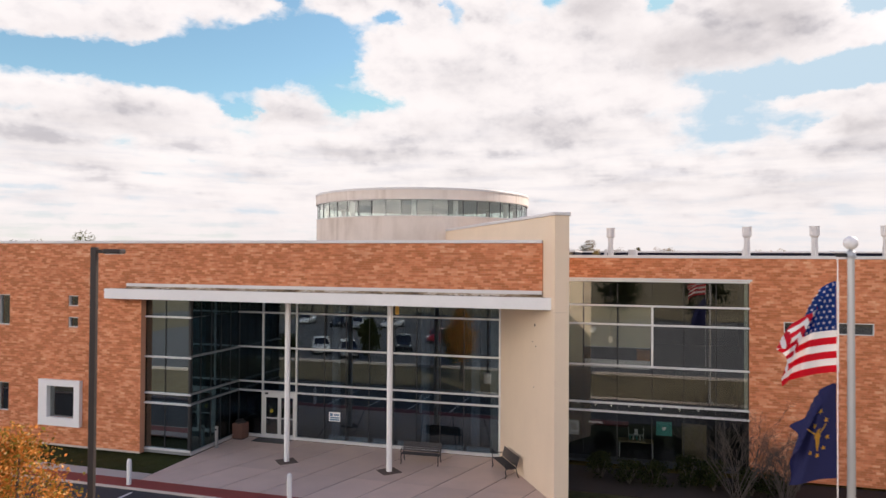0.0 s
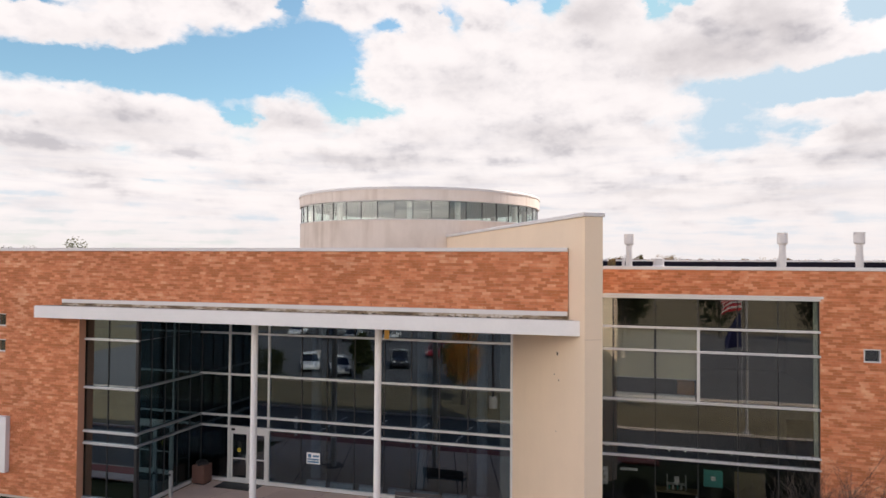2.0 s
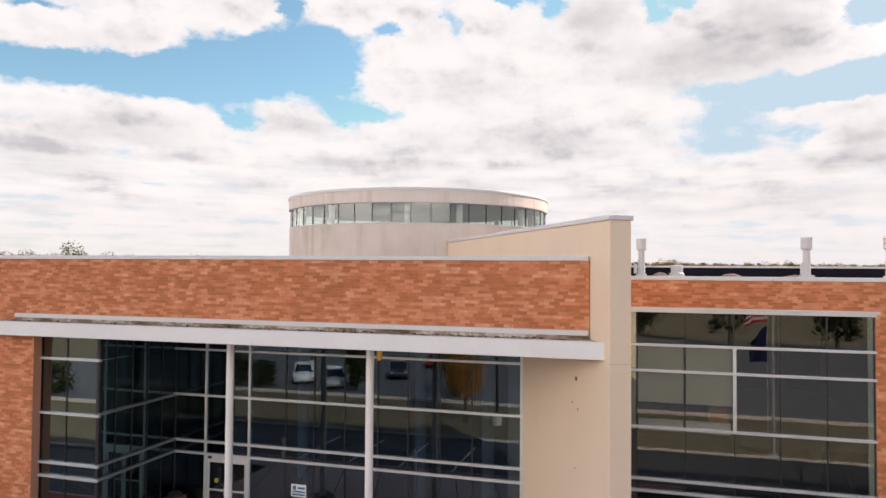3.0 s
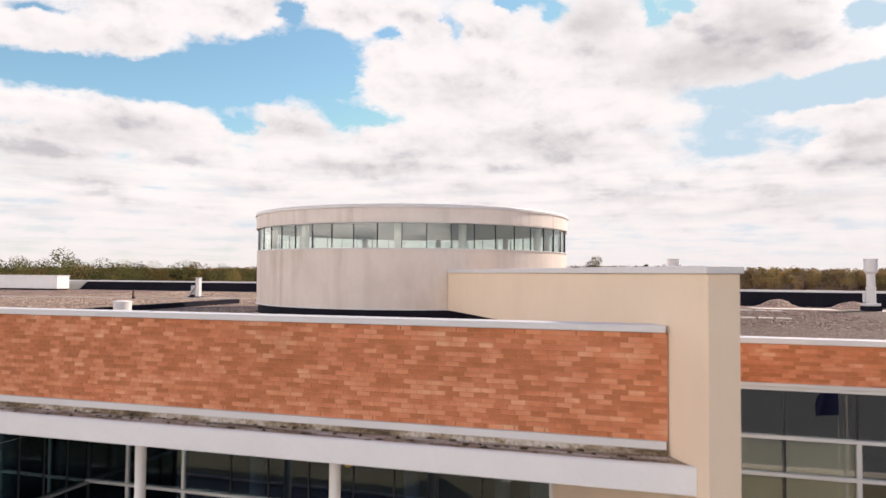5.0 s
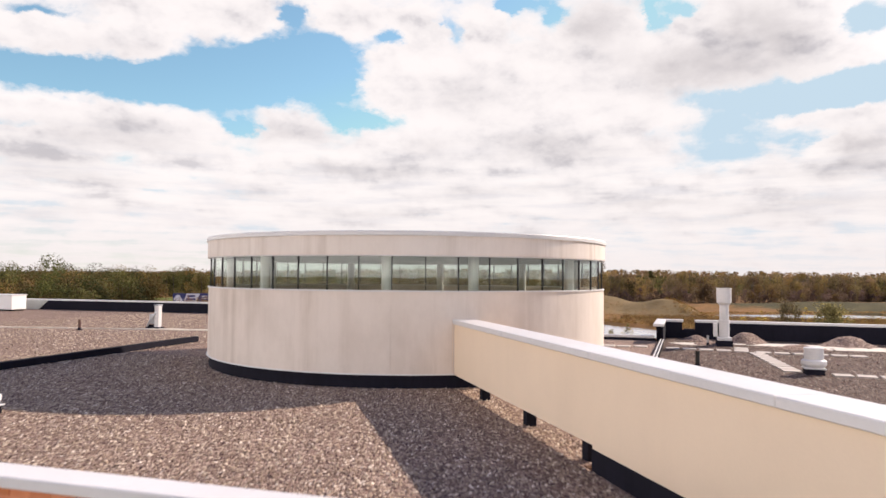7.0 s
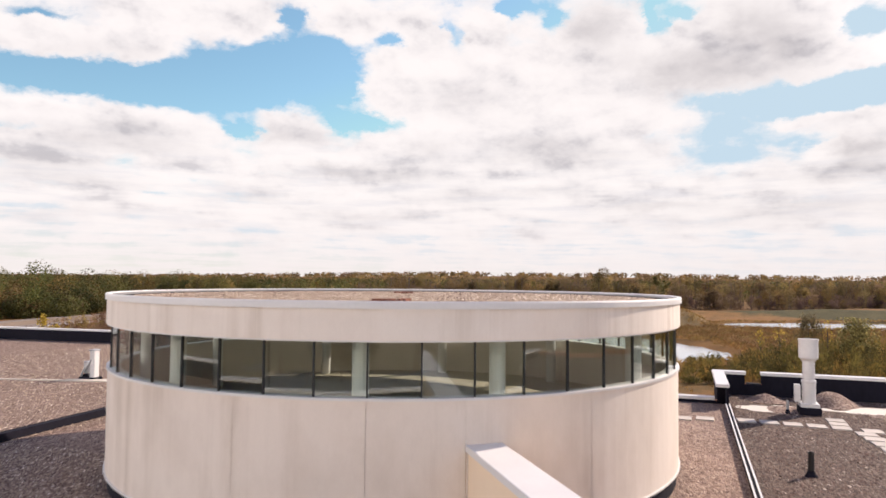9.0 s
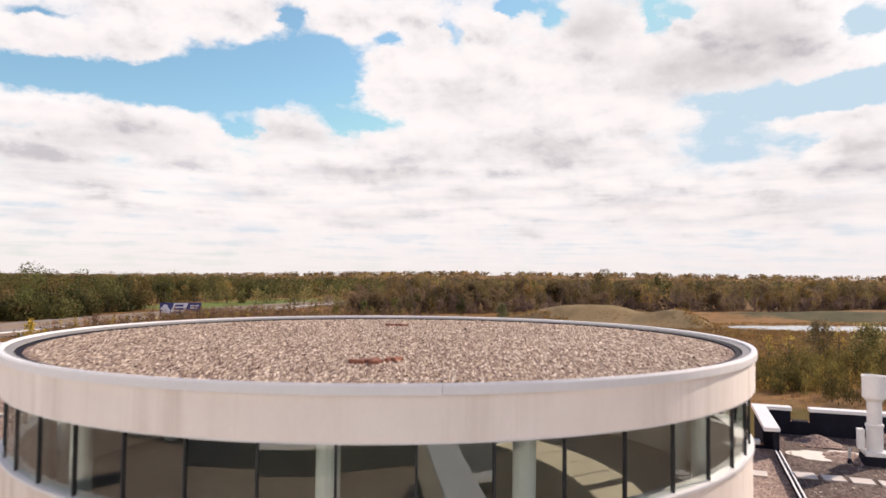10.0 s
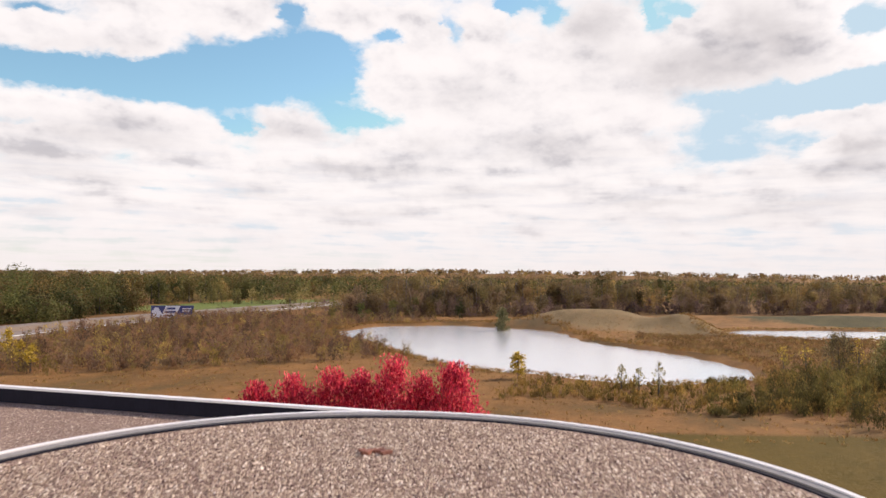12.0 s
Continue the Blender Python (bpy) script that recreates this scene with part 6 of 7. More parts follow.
def build_door():
    d = thing("door_1", (-14.13, GLASS_Y, 0), "closed double glass door in pale aluminium frames", "door", kind="structure")
    part("frame_head", boxed(-0.96, -0.05, 2.22, 0.96, 0.10, 2.38), M_ALU, d)
    for s in (-1, 1):
        part("frame_jamb", boxed(s * 0.915 - 0.045, -0.05, 0.0, s * 0.915 + 0.045, 0.10, 2.22), M_ALU, d)
        leaf = part("leaf", boxed(s * 0.435 - 0.43, 0.0, 0.02, s * 0.435 - 0.34, 0.05, 2.21), M_ALU, d, "pale aluminium door leaf")
        part("stile", boxed(s * 0.435 + 0.34, 0.0, 0.02, s * 0.435 + 0.43, 0.05, 2.21), M_ALU, leaf)
        for z0, z1 in ((0.02, 0.22), (1.00, 1.06), (2.09, 2.21)):
            part("cross_rail", boxed(s * 0.435 - 0.34, 0.0, z0, s * 0.435 + 0.34, 0.05, z1), M_ALU, leaf)
        g = part("door_glass", boxed(s * 0.435 - 0.34, 0.02, 0.22, s * 0.435 + 0.34, 0.03, 2.09), M_GLASS, leaf)
        g.visible_shadow = False
        h = bmesh.new()
        tube(h, [(s * 0.08, 0.0, 0.85), (s * 0.08, -0.07, 0.87), (s * 0.08, -0.07, 1.2), (s * 0.08, 0.0, 1.22)], 0.014, 8)
        part("pull_handle", h, M_STEEL, leaf, "steel pull handle")
    part("closer", boxed(-0.78, -0.11, 2.25, -0.63, -0.05, 2.34), M_BLACK, d)
    s = thing("sticker", (-14.58, GLASS_Y + 0.0, 1.40), "round yellow warning sticker on the door glass", "sticker")
    disc = lathe(bmesh.new(), [(0.085, 0.0), (0.085, 0.004)], 20)
    bmesh.ops.rotate(disc, verts=disc.verts, matrix=Matrix.Rotation(radians(90), 3, "X"))
    part("disc", disc, material("yellow_sticker", (0.60, 0.48, 0.04), 0.5), s)
    ring = lathe(bmesh.new(), [(0.035, 0.0), (0.035, 0.008)], 14)
    bmesh.ops.rotate(ring, verts=ring.verts, matrix=Matrix.Rotation(radians(90), 3, "X"))
    part("mark", ring, M_BLACK, s)


build_door()
M_PAPER = material("white_paper", (0.75, 0.75, 0.74), 0.7, vary=0.03)
M_BLUEINK = material("blue_ink", (0.07, 0.16, 0.26), 0.6, vary=0.05)
M_TEAL = material("teal_poster", (0.05, 0.30, 0.27), 0.6, vary=0.05)
M_TAN = material("tan_board", (0.24, 0.19, 0.12), 0.8, vary=0.1)


def notice(name, place, w, h, mat, label, bars, ink):
    """A flat notice on the glass; its lettering is drawn as bars."""
    n = thing(name, place, label, "sign")
    part("sheet", boxed(-w / 2, -0.008, -h / 2, w / 2, 0.0, h / 2), mat, n)
    for x0, x1, z0, z1 in bars:
        part("text_bar", boxed(x0 * w, -0.012, z0 * h, x1 * w, -0.009, z1 * h), ink, n)
    return n


notice("notice", (-11.04, GLASS_Y + 0.02, 1.33), 0.62, 0.46, M_PAPER, "white and blue paper notice on the entrance glass", [(-0.40, -0.16, 0.05, 0.38), (-0.05, 0.42, 0.12, 0.30), (-0.42, 0.42, -0.16, -0.02), (-0.42, 0.42, -0.40, -0.24)], M_BLUEINK)
notice("poster", (4.72, EAST_Y + 0.22, 1.78), 0.66, 0.62, M_TEAL, "teal square poster behind the east glass", [(-0.12, 0.12, -0.12, 0.12)], M_PAPER)
notice("notice", (0.76, EAST_Y + 0.22, 1.56), 0.46, 0.66, M_PAPER, "white paper notice behind the east glass", [(-0.3, 0.3, -0.42, -0.36)], M_BLUEINK)


curve = bpy.data.curves.new("percent_sign", "FONT")
curve.body, curve.size, curve.align_x, curve.align_y = "%", 0.42, "CENTER", "CENTER"
curve.extrude = 0.001
made = new("percent_sign", curve)
bpy.context.view_layer.update()
flat = bpy.data.meshes.new_from_object(made.evaluated_get(bpy.context.evaluated_depsgraph_get()))
bpy.data.objects.remove(made)
flat.materials.clear(), flat.materials.append(M_BLACK)
sign = new("percent_sign", flat)
sign.parent = [o for o in bpy.data.objects if o.name.startswith("notice") and o.parent is None][-1]
sign.matrix_basis = pose(0, -0.012, 0.02, 90, 0, 0)


def build_left_windows():
    w = thing("window_5", (-23.66, 0.0, 2.125), "square window in a deep white projecting frame", "window", kind="structure")
    for name, b in (("frame_head", (-1.18, -0.20, 0.82, 1.31, 0.30, 1.12)), ("frame_sill", (-1.18, -0.20, -1.12, 1.31, 0.30, -0.72)), ("frame_jamb", (-1.18, -0.20, -0.72, -0.66, 0.30, 0.82)), ("frame_jamb", (0.97, -0.20, -0.72, 1.31, 0.30, 0.82))):
        part(name, boxed(*b), M_WHITE, w, "white projecting frame")
    g = part("pane", boxed(-0.67, 0.02, -0.73, 0.98, 0.04, 0.83), M_GLASS, w)
    g.visible_shadow = False
    for k, (x0, x1, z0, z1) in enumerate(LEFT_HOLES[:4]):
        w = thing("window_%d" % (6 + k), ((x0 + x1) / 2, 0.0, z0), "narrow dark window in a thin pale frame", "window", kind="structure")
        a, h = (x1 - x0) / 2, z1 - z0
        g = part("pane", boxed(-a, 0.14, 0.0, a, 0.155, h), M_GLASS, w)
        g.visible_shadow = False
        for b in ((-a, 0.05, 0.0, -a + 0.04, 0.2, h), (a - 0.04, 0.05, 0.0, a, 0.2, h), (-a + 0.04, 0.05, 0.0, a - 0.04, 0.2, 0.04), (-a + 0.04, 0.05, h - 0.04, a - 0.04, 0.2, h)):
            part("window_frame", boxed(*b), M_ALU, w)
    for k, (x0, x1, z0, z1) in enumerate(EAST_HOLES[1:]):
        w = thing("window_%d" % (10 + k), ((x0 + x1) / 2, EAST_Y, z0), "dark window in a thin pale frame", "window", kind="structure")
        a, h = (x1 - x0) / 2, z1 - z0
        g = part("pane", boxed(-a, 0.10, 0.0, a, 0.115, h), M_GLASS, w)
        g.visible_shadow = False
        for b in ((-a, -0.004, 0.0, -a + 0.035, 0.2, h), (a - 0.035, -0.004, 0.0, a, 0.2, h), (-a + 0.035, -0.004, 0.0, a - 0.035, 0.2, 0.035), (-a + 0.035, -0.004, h - 0.035, a - 0.035, 0.2, h)):
            part("window_frame", boxed(*b), M_ALU, w)
    structure("wall_west_rooms", boxed(-45, 2.2, 0, -21.3, 2.4, 8.7), M_INTERIOR, "room wall behind the small windows coloured near-black as unlit", "wall")


build_left_windows()


# ---- rooms behind the east glass ----
def build_east_rooms():
    for a, b, z in ((-2.0, 1.14, 4.42), (1.22, 2.66, 5.30), (2.74, 4.16, 5.30)):
        s = thing("roller_shade", ((a + b) / 2, EAST_Y + 0.26, z), "drawn cream fabric roller shade behind the glass", "shade", "east roller shades")
        h = (b - a) / 2
        part("fabric", boxed(-h, 0.0, 0.04, h, 0.006, (8.3 if a < 0 else 7.24) - z), M_SHADE, s)
        part("hem_bar", boxed(-h, -0.01, 0.0, h, 0.02, 0.04), M_ALU, s)
    for a, b in ((-2.0, 1.14), (1.22, 2.66), (2.74, 4.12)):
        r = thing("radiator", ((a + b) / 2, EAST_Y + 0.42, 4.35), "low white heater casing along the upper glass", "heater", "upper heaters")
        part("casing", boxed((a - b) / 2, -0.09, 0.0, (b - a) / 2, 0.09, 0.36, bevel=0.01), M_WHITE, r)
    sill = thing("flyer", (1.75, EAST_Y + 0.24, 1.86), "long white paper strip on the east glass", "flyer")
    part("sheet", boxed(-0.32, 0.0, -0.05, 0.32, 0.004, 0.05), M_PAPER, sill)
    caddy = thing("display_stand", (3.5, EAST_Y + 1.45, 0.84), "small stand of bottles and cards on the desk", "stand")
    part("base", boxed(-0.45, -0.16, 0.0, 0.45, 0.16, 0.05), M_TAN, caddy)
    part("shelf", boxed(-0.36, -0.12, 0.26, 0.36, 0.12, 0.29), M_STEEL, caddy)
    for x in (-0.34, 0.34):
        part("upright", boxed(x - 0.015, -0.12, 0.05, x + 0.015, 0.12, 0.62), M_STEEL, caddy)
    for k, x in enumerate((-0.26, -0.12, 0.04, 0.18)):
        part("bottle", lathe(bmesh.new(), [(0.035, 0.05), (0.035, 0.18), (0.014, 0.21), (0.014, 0.24)], 10, centre=(x, 0)), M_PAPER if k % 2 else M_TEAL, caddy)
    part("card", boxed(-0.08, -0.02, 0.29, 0.10, -0.01, 0.56), M_PAPER, caddy, "white card")
    box_ = thing("storage_box", (3.83, EAST_Y + 1.3, 4.35), "orange cardboard box on the upper floor", "box")
    part("body", boxed(-0.30, -0.25, 0.0, 0.30, 0.25, 0.75, bevel=0.01), material("orange_card", (0.38, 0.17, 0.05), 0.8), box_)
    board = thing("notice_board", (6.02, EAST_Y + 0.75, 0.10), "tan standing board behind the glass", "board")
    part("panel", boxed(-0.52, 0.0, 0.25, 0.52, 0.04, 1.85), M_TAN, board)
    for s in (-0.48, 0.48):
        part("leg", boxed(s - 0.03, 0.0, 0.0, s + 0.03, 0.04, 0.25), M_STEEL, board)
    desk = thing("desk", (3.5, EAST_Y + 1.6, 0.10), "pale office desk behind the east glass", "desk")
    part("top", boxed(-0.8, -0.35, 0.70, 0.8, 0.35, 0.74), M_TAN, desk)
    for x in (-0.75, 0.75):
        for y in (-0.3, 0.3):
            part("leg", boxed(x - 0.025, y - 0.025, 0, x + 0.025, y + 0.025, 0.70), M_STEEL, desk)
    for x in (0.9, 1.7, 2.4, 3.2, 3.8, 4.6, 5.4, 6.2):
        lamp = thing("ceiling_spot", (x, EAST_Y + 0.9, 2.52), "small lit white ceiling spot behind the glass", "lamp", "east ceiling spots")
        part("housing", lathe(bmesh.new(), [(0.05, 0.0), (0.06, 0.10)], 12), M_WHITE, lamp)
        part("bulb", lathe(bmesh.new(), [(0.034, -0.012), (0.034, 0.0)], 10), M_BULB, lamp)


M_BULB = bpy.data.materials.new("lit_bulb")
M_BULB.use_nodes = True
bulb = Nodes(M_BULB.node_tree)
em = bulb.add("ShaderNodeEmission")
em.inputs[0].default_value, em.inputs[1].default_value = (1.0, 0.9, 0.75, 1), 5.0
bulb.put(em.outputs[0], bulb.add("ShaderNodeOutputMaterial").inputs[0])
build_east_rooms()


def build_lobby():
    for k, x in enumerate((-11.6, -6.7, -4.1)):
        c = thing("column", (x, 5.8, 0.10), "pale round lobby column behind the glass", "column", "lobby columns")
        part("shaft", lathe(bmesh.new(), [(0.22, 0.0), (0.22, 7.38)], 20), M_LOBBY, c)
    for k, (x0, x1) in enumerate(((-11.5, -10.5), (-10.4, -9.3), (-9.1, -8.0), (-7.8, -6.8), (-6.7, -5.6), (-5.5, -4.4), (-4.3, -3.1))):
        r = thing("radiator", ((x0 + x1) / 2, GLASS_Y + 0.32, 0.10), "low white heater casing behind the glass", "heater", "lobby heaters")
        h = (x1 - x0) / 2
        part("casing", boxed(-h + 0.03, -0.1, 0.0, h - 0.03, 0.1, 0.22, bevel=0.01), M_WHITE, r)


build_lobby()


# ---- shrubs by the east wing ----
def twig_bush(place, height, spread_, label, seed):
    rng = random.Random(seed)
    b = thing("bare_shrub", place, label, "shrub")
    bm = bmesh.new()

    def grow(p, d, ln, r, depth):
        q = p + d * ln * 0.55 + Vector((rng.uniform(-1, 1), rng.uniform(-1, 1), rng.uniform(-0.3, 0.6))) * ln * 0.08
        e = q + (d + Vector((rng.uniform(-1, 1), rng.uniform(-1, 1), rng.uniform(-0.2, 0.4))) * 0.25).normalized() * ln * 0.45
        tube(bm, [p, q, e], [r, r * 0.8, r * 0.5], 4)
        if depth:
            for _ in range(3):
                nd = (d + Vector((rng.uniform(-1, 1), rng.uniform(-1, 1), rng.uniform(-0.2, 0.9))) * 0.75).normalized()
                grow(p + (e - p) * rng.uniform(0.4, 1.0), nd, ln * rng.uniform(0.45, 0.7), r * 0.55, depth - 1)

    for k in range(22):
        a = rng.uniform(0, 6.28)
        grow(Vector((rng.uniform(-0.2, 0.2), rng.uniform(-0.2, 0.2), 0)), Vector((math.cos(a) * spread_, math.sin(a) * spread_, 1)).normalized(), height * rng.uniform(0.4, 0.6), 0.019, 3)
    part("branchwork", bm, M_BARK, b)


twig_bush((7.4, 2.0, -0.13), 4.3, 0.6, "tall bare twiggy shrub before the east glass", 3)
twig_bush((9.1, 1.9, -0.13), 3.2, 0.5, "bare twiggy shrub before the brick wall", 4)
# dark soil, made near-black so that its colour holds the wall's shade
structure("ground_planting_bed", prism(bmesh.new(), [(1.0, 1.1), (17.0, 1.1), (17.0, EAST_Y - 0.01), (-1.7, EAST_Y - 0.01)], -0.2, -0.09), material("shade_darkened_soil", (0.035, 0.024, 0.016), 0.95, scale=2.0, vary=0.3, fine=30, bump=0.8, bump_scale=40), "planting bed before the east wing, its dark soil darkened further for shade", "bed")
# leaf greens darkened to carry the deep shade beside the east wing
M_SHADEBUSH = foliage_material("shade_darkened_shrub", [(0.0, (0.012, 0.018, 0.006)), (0.6, (0.024, 0.034, 0.010)), (1.0, (0.050, 0.050, 0.018))])


def low_shrub(place, h, r, seed, label="low green evergreen shrub by the glass, deep shade put into its leaf colour", mat=None, group="east shrubs"):
    rng = np.random.default_rng(seed)
    s = thing("shrub", place, label, "shrub", group)
    bm = bmesh.new()
    for k in range(6):
        a = k * 1.05
        tube(bm, [(0, 0, 0), (r * 0.4 * math.cos(a), r * 0.4 * math.sin(a), h * 0.5), (r * 0.7 * math.cos(a), r * 0.7 * math.sin(a), h * 0.8)], [0.03, 0.02, 0.008], 5)
    part("stem", bm, M_BARK, s)
    v, f = leaf_quads(crown_points(1400, rng, 30, h * 0.12, h, r, 0.4), 0.05 * max(1, h), rng)
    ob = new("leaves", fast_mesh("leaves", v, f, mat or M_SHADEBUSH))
    ob.parent = s


for k in range(7):
    low_shrub((2.1 + 1.15 * k + 0.2 * math.sin(k * 3), 2.8 + 0.25 * math.cos(k * 2), -0.13), 1.15 + 0.2 * math.sin(k * 5), 0.6, 100 + k)


# ---- flagpole and lamp post ----
RIGHT, DEEP = Vector((0.96, 0.281, 0)), Vector((-0.281, 0.96, 0))


def cloth_material(name, base):
    """Thin flag cloth that lets the sun through."""
    m = material(name, base, 0.8, vary=0.05, fine=6)
    n = m.node_tree
    out = next(x for x in n.nodes if x.type == "OUTPUT_MATERIAL")
    face = next(x for x in n.nodes if x.type == "BSDF_PRINCIPLED")
    glow, mix = n.nodes.new("ShaderNodeBsdfTranslucent"), n.nodes.new("ShaderNodeMixShader")
    glow.inputs[0].default_value = (*base, 1)
    mix.inputs[0].default_value = 0.5
    n.links.new(face.outputs[0], mix.inputs[1])
    n.links.new(glow.outputs[0], mix.inputs[2])
    n.links.new(mix.outputs[0], out.inputs[0])
    return m


M_FLAGRED = cloth_material("flag_red", (0.68, 0.012, 0.03))
M_FLAGWHITE = cloth_material("flag_white", (0.85, 0.83, 0.81))
M_FLAGBLUE = cloth_material("flag_blue", (0.012, 0.05, 0.24))
M_FLAGNAVY = material("flag_navy", (0.008, 0.009, 0.060), 0.8, vary=0.1, fine=6)
M_GOLD = cloth_material("flag_gold", (0.80, 0.40, 0.05))


def cloth(hoist, length, u, v):
    """A flag that leaves its hoist level, folds over and hangs: u along the fly, v up the hoist."""
    run = u * length
    fold = 0.10 + 0.72 * (1 - v) ** 0.8
    near = min(run, fold)
    rest = max(run - fold, 0.0) * (0.40 + 0.52 * v)
    bend = min(rest / 0.25, 1.0)
    x = -near - 0.56 * rest
    z = hoist * v - 0.10 * near * (1.4 - v) - 0.80 * rest * (0.55 + 0.45 * v)
    y = 0.06 * math.sin(near * 5 + v * 2) + bend * (0.10 + 0.16 * math.sin(rest * 5.5 + v * 1.5)) + 0.05 * math.sin(rest * 13 + v * 5) * bend
    return RIGHT * (x + 0.05 * math.sin(rest * 6 + v * 4) * bend) + DEEP * y + Vector((0, 0, z))


def cloth_part(name, hoist, length, u0, u1, v0, v1, mat, parent, nu=22, nv=3, off=0.0, label=""):
    bm = bmesh.new()
    grid = [[bm.verts.new(cloth(hoist, length, u0 + (u1 - u0) * i / nu, v0 + (v1 - v0) * j / nv) - DEEP * off) for j in range(nv + 1)] for i in range(nu + 1)]
    back = [[bm.verts.new(vv.co + DEEP * 0.006) for vv in row] for row in grid]
    for i in range(nu):
        for j in range(nv):
            bm.faces.new((grid[i][j], grid[i + 1][j], grid[i + 1][j + 1], grid[i][j + 1]))
            bm.faces.new((back[i][j], back[i][j + 1], back[i + 1][j + 1], back[i + 1][j]))
    return part(name, bm, mat, parent, label, smooth=True)


def build_flags():
    x, y = 7.97, -11.69
    pole = thing("flagpole", (x, y, -0.12), "tall satin aluminium flagpole with a ball finial", "flagpole")
    part("base_collar", lathe(bmesh.new(), [(0.26, 0.0), (0.24, 0.06), (0.15, 0.16)], 20), M_GREYPOLE, pole)
    part("shaft", lathe(bmesh.new(), [(0.085, 0.0), (0.082, 3.0), (0.075, 6.0), (0.065, 9.45)], 24), M_GREYPOLE, pole)
    part("truck", lathe(bmesh.new(), [(0.09, 9.45), (0.10, 9.51), (0.08, 9.58), (0.03, 9.64)], 18), M_STEEL, pole)
    part("finial", lathe(bmesh.new(), [(0.001, 9.63)] + [(0.14 * math.sin(math.pi * k / 14), 9.77 - 0.14 * math.cos(math.pi * k / 14)) for k in range(1, 14)] + [(0.001, 9.91)], 24), M_WHITE, pole, "pale ball finial", smooth=True)
    part("pulley", boxed(-0.30, -0.03, 9.48, 0.0, 0.03, 9.55, Matrix.Rotation(math.atan2(RIGHT.y, RIGHT.x), 4, "Z")), M_BLACK, pole)
    rope = bmesh.new()
    a = RIGHT * -0.27
    tube(rope, [(a.x, a.y, 9.48), (a.x * 1.03, a.y * 1.03, 5.0), (a.x, a.y, 1.2)], 0.012, 6)
    part("halyard", rope, M_FLAGWHITE, pole, "pale rope halyard")
    flag = thing("flag", (x + a.x, y + a.y, 7.02), "red, white and blue striped national flag drooping from its halyard", "flag")
    h, ln = 1.84, 2.0
    for k in range(13):
        part_mat = M_FLAGRED if k % 2 == 0 else M_FLAGWHITE
        cloth_part("stripe", h, ln, 0.0 if k < 6 else 0.40, 1.0, k / 13, (k + 1) / 13, part_mat, flag, 26 if k < 6 else 18, 2)
    canton = cloth_part("canton", h, ln, 0.0, 0.40, 6 / 13, 1.0, M_FLAGBLUE, flag, 12, 6, label="blue canton with white stars")
    stars = bmesh.new()
    for r in range(9):
        for c in range(6 if r % 2 == 0 else 5):
            u = 0.40 * (c + (0.5 if r % 2 == 0 else 1.0)) / 6
            v = 6 / 13 + (7 / 13) * (r + 0.5) / 9
            o, du, dv = cloth(h, ln, u, v), cloth(h, ln, u + 0.01, v), cloth(h, ln, u, v + 0.01)
            e1 = (du - o).normalized()
            e2 = (dv - o).normalized()
            pts = [stars.verts.new(o - DEEP * 0.006 + (e1 * math.cos(q * math.pi / 5) + e2 * math.sin(q * math.pi / 5)) * (0.042 if q % 2 == 0 else 0.018)) for q in range(10)]
            stars.faces.new(pts)
    part("stars", stars, M_FLAGWHITE, canton)
    part("heading", boxed(-0.02, -0.01, 0.0, 0.02, 0.01, h), M_FLAGWHITE, flag, "white canvas heading")
    navy = thing("flag", (x + a.x, y + a.y, 4.86), "plain navy blue state flag drooping from its halyard", "flag")
    cloth_part("field", 1.92, 1.4, 0.0, 1.0, 0.0, 1.0, M_FLAGNAVY, navy, 26, 14)
    def on_cloth(u, v):
        o, du, dv = cloth(1.92, 1.4, u, v), cloth(1.92, 1.4, u + 0.01, v), cloth(1.92, 1.4, u, v + 0.01)
        return o - DEEP * 0.014, (du - o).normalized(), (dv - o).normalized()

    for u, v in ((0.16, 0.62), (0.26, 0.72), (0.36, 0.74), (0.47, 0.66), (0.14, 0.44), (0.20, 0.33), (0.30, 0.26), (0.42, 0.30), (0.28, 0.52), (0.36, 0.58)):
        o, e1, e2 = on_cloth(u, v)
        bm = bmesh.new()
        bm.faces.new([bm.verts.new(o + (e1 * math.cos(q * math.pi / 5) + e2 * math.sin(q * math.pi / 5)) * (0.06 if q % 2 == 0 else 0.026)) for q in range(10)])
        part("star", bm, M_GOLD, navy, "small gold star")
    o, e1, e2 = on_cloth(0.30, 0.42)
    bm = bmesh.new()
    for a, b, c, d in (((-0.02, -0.22), (0.02, -0.22), (0.06, 0.06), (-0.06, 0.06)), ((-0.09, 0.06), (0.09, 0.06), (0.03, 0.17), (-0.03, 0.17)), ((0.05, 0.14), (0.07, 0.12), (0.27, 0.26), (0.26, 0.28)), ((-0.07, 0.12), (-0.05, 0.14), (-0.20, 0.32), (-0.22, 0.30))):
        bm.faces.new([bm.verts.new(o + e1 * x + e2 * y) for x, y in (a, b, c, d)])
    part("torch", bm, M_GOLD, navy, "gold torch emblem")


build_flags()


def lamp_post(place, turn):
    p = thing("lamp_post", place, "dark bronze square car park lamp post", "lamp", "car park lamps", turn=turn)
    part("base", lathe(bmesh.new(), [(0.30, 0.0), (0.30, 0.75)], 20), M_CONCRETE, p, "round concrete base")
    part("shaft", boxed(-0.065, -0.065, 0.75, 0.065, 0.065, 9.60, bevel=0.012), M_BRONZE, p)
    part("arm", boxed(0.065, -0.03, 9.47, 0.26, 0.03, 9.55), M_BRONZE, p)
    head = part("head", boxed(0.24, -0.15, 9.46, 0.62, 0.15, 9.56, bevel=0.02), M_BRONZE, p, "flat dark lamp head")
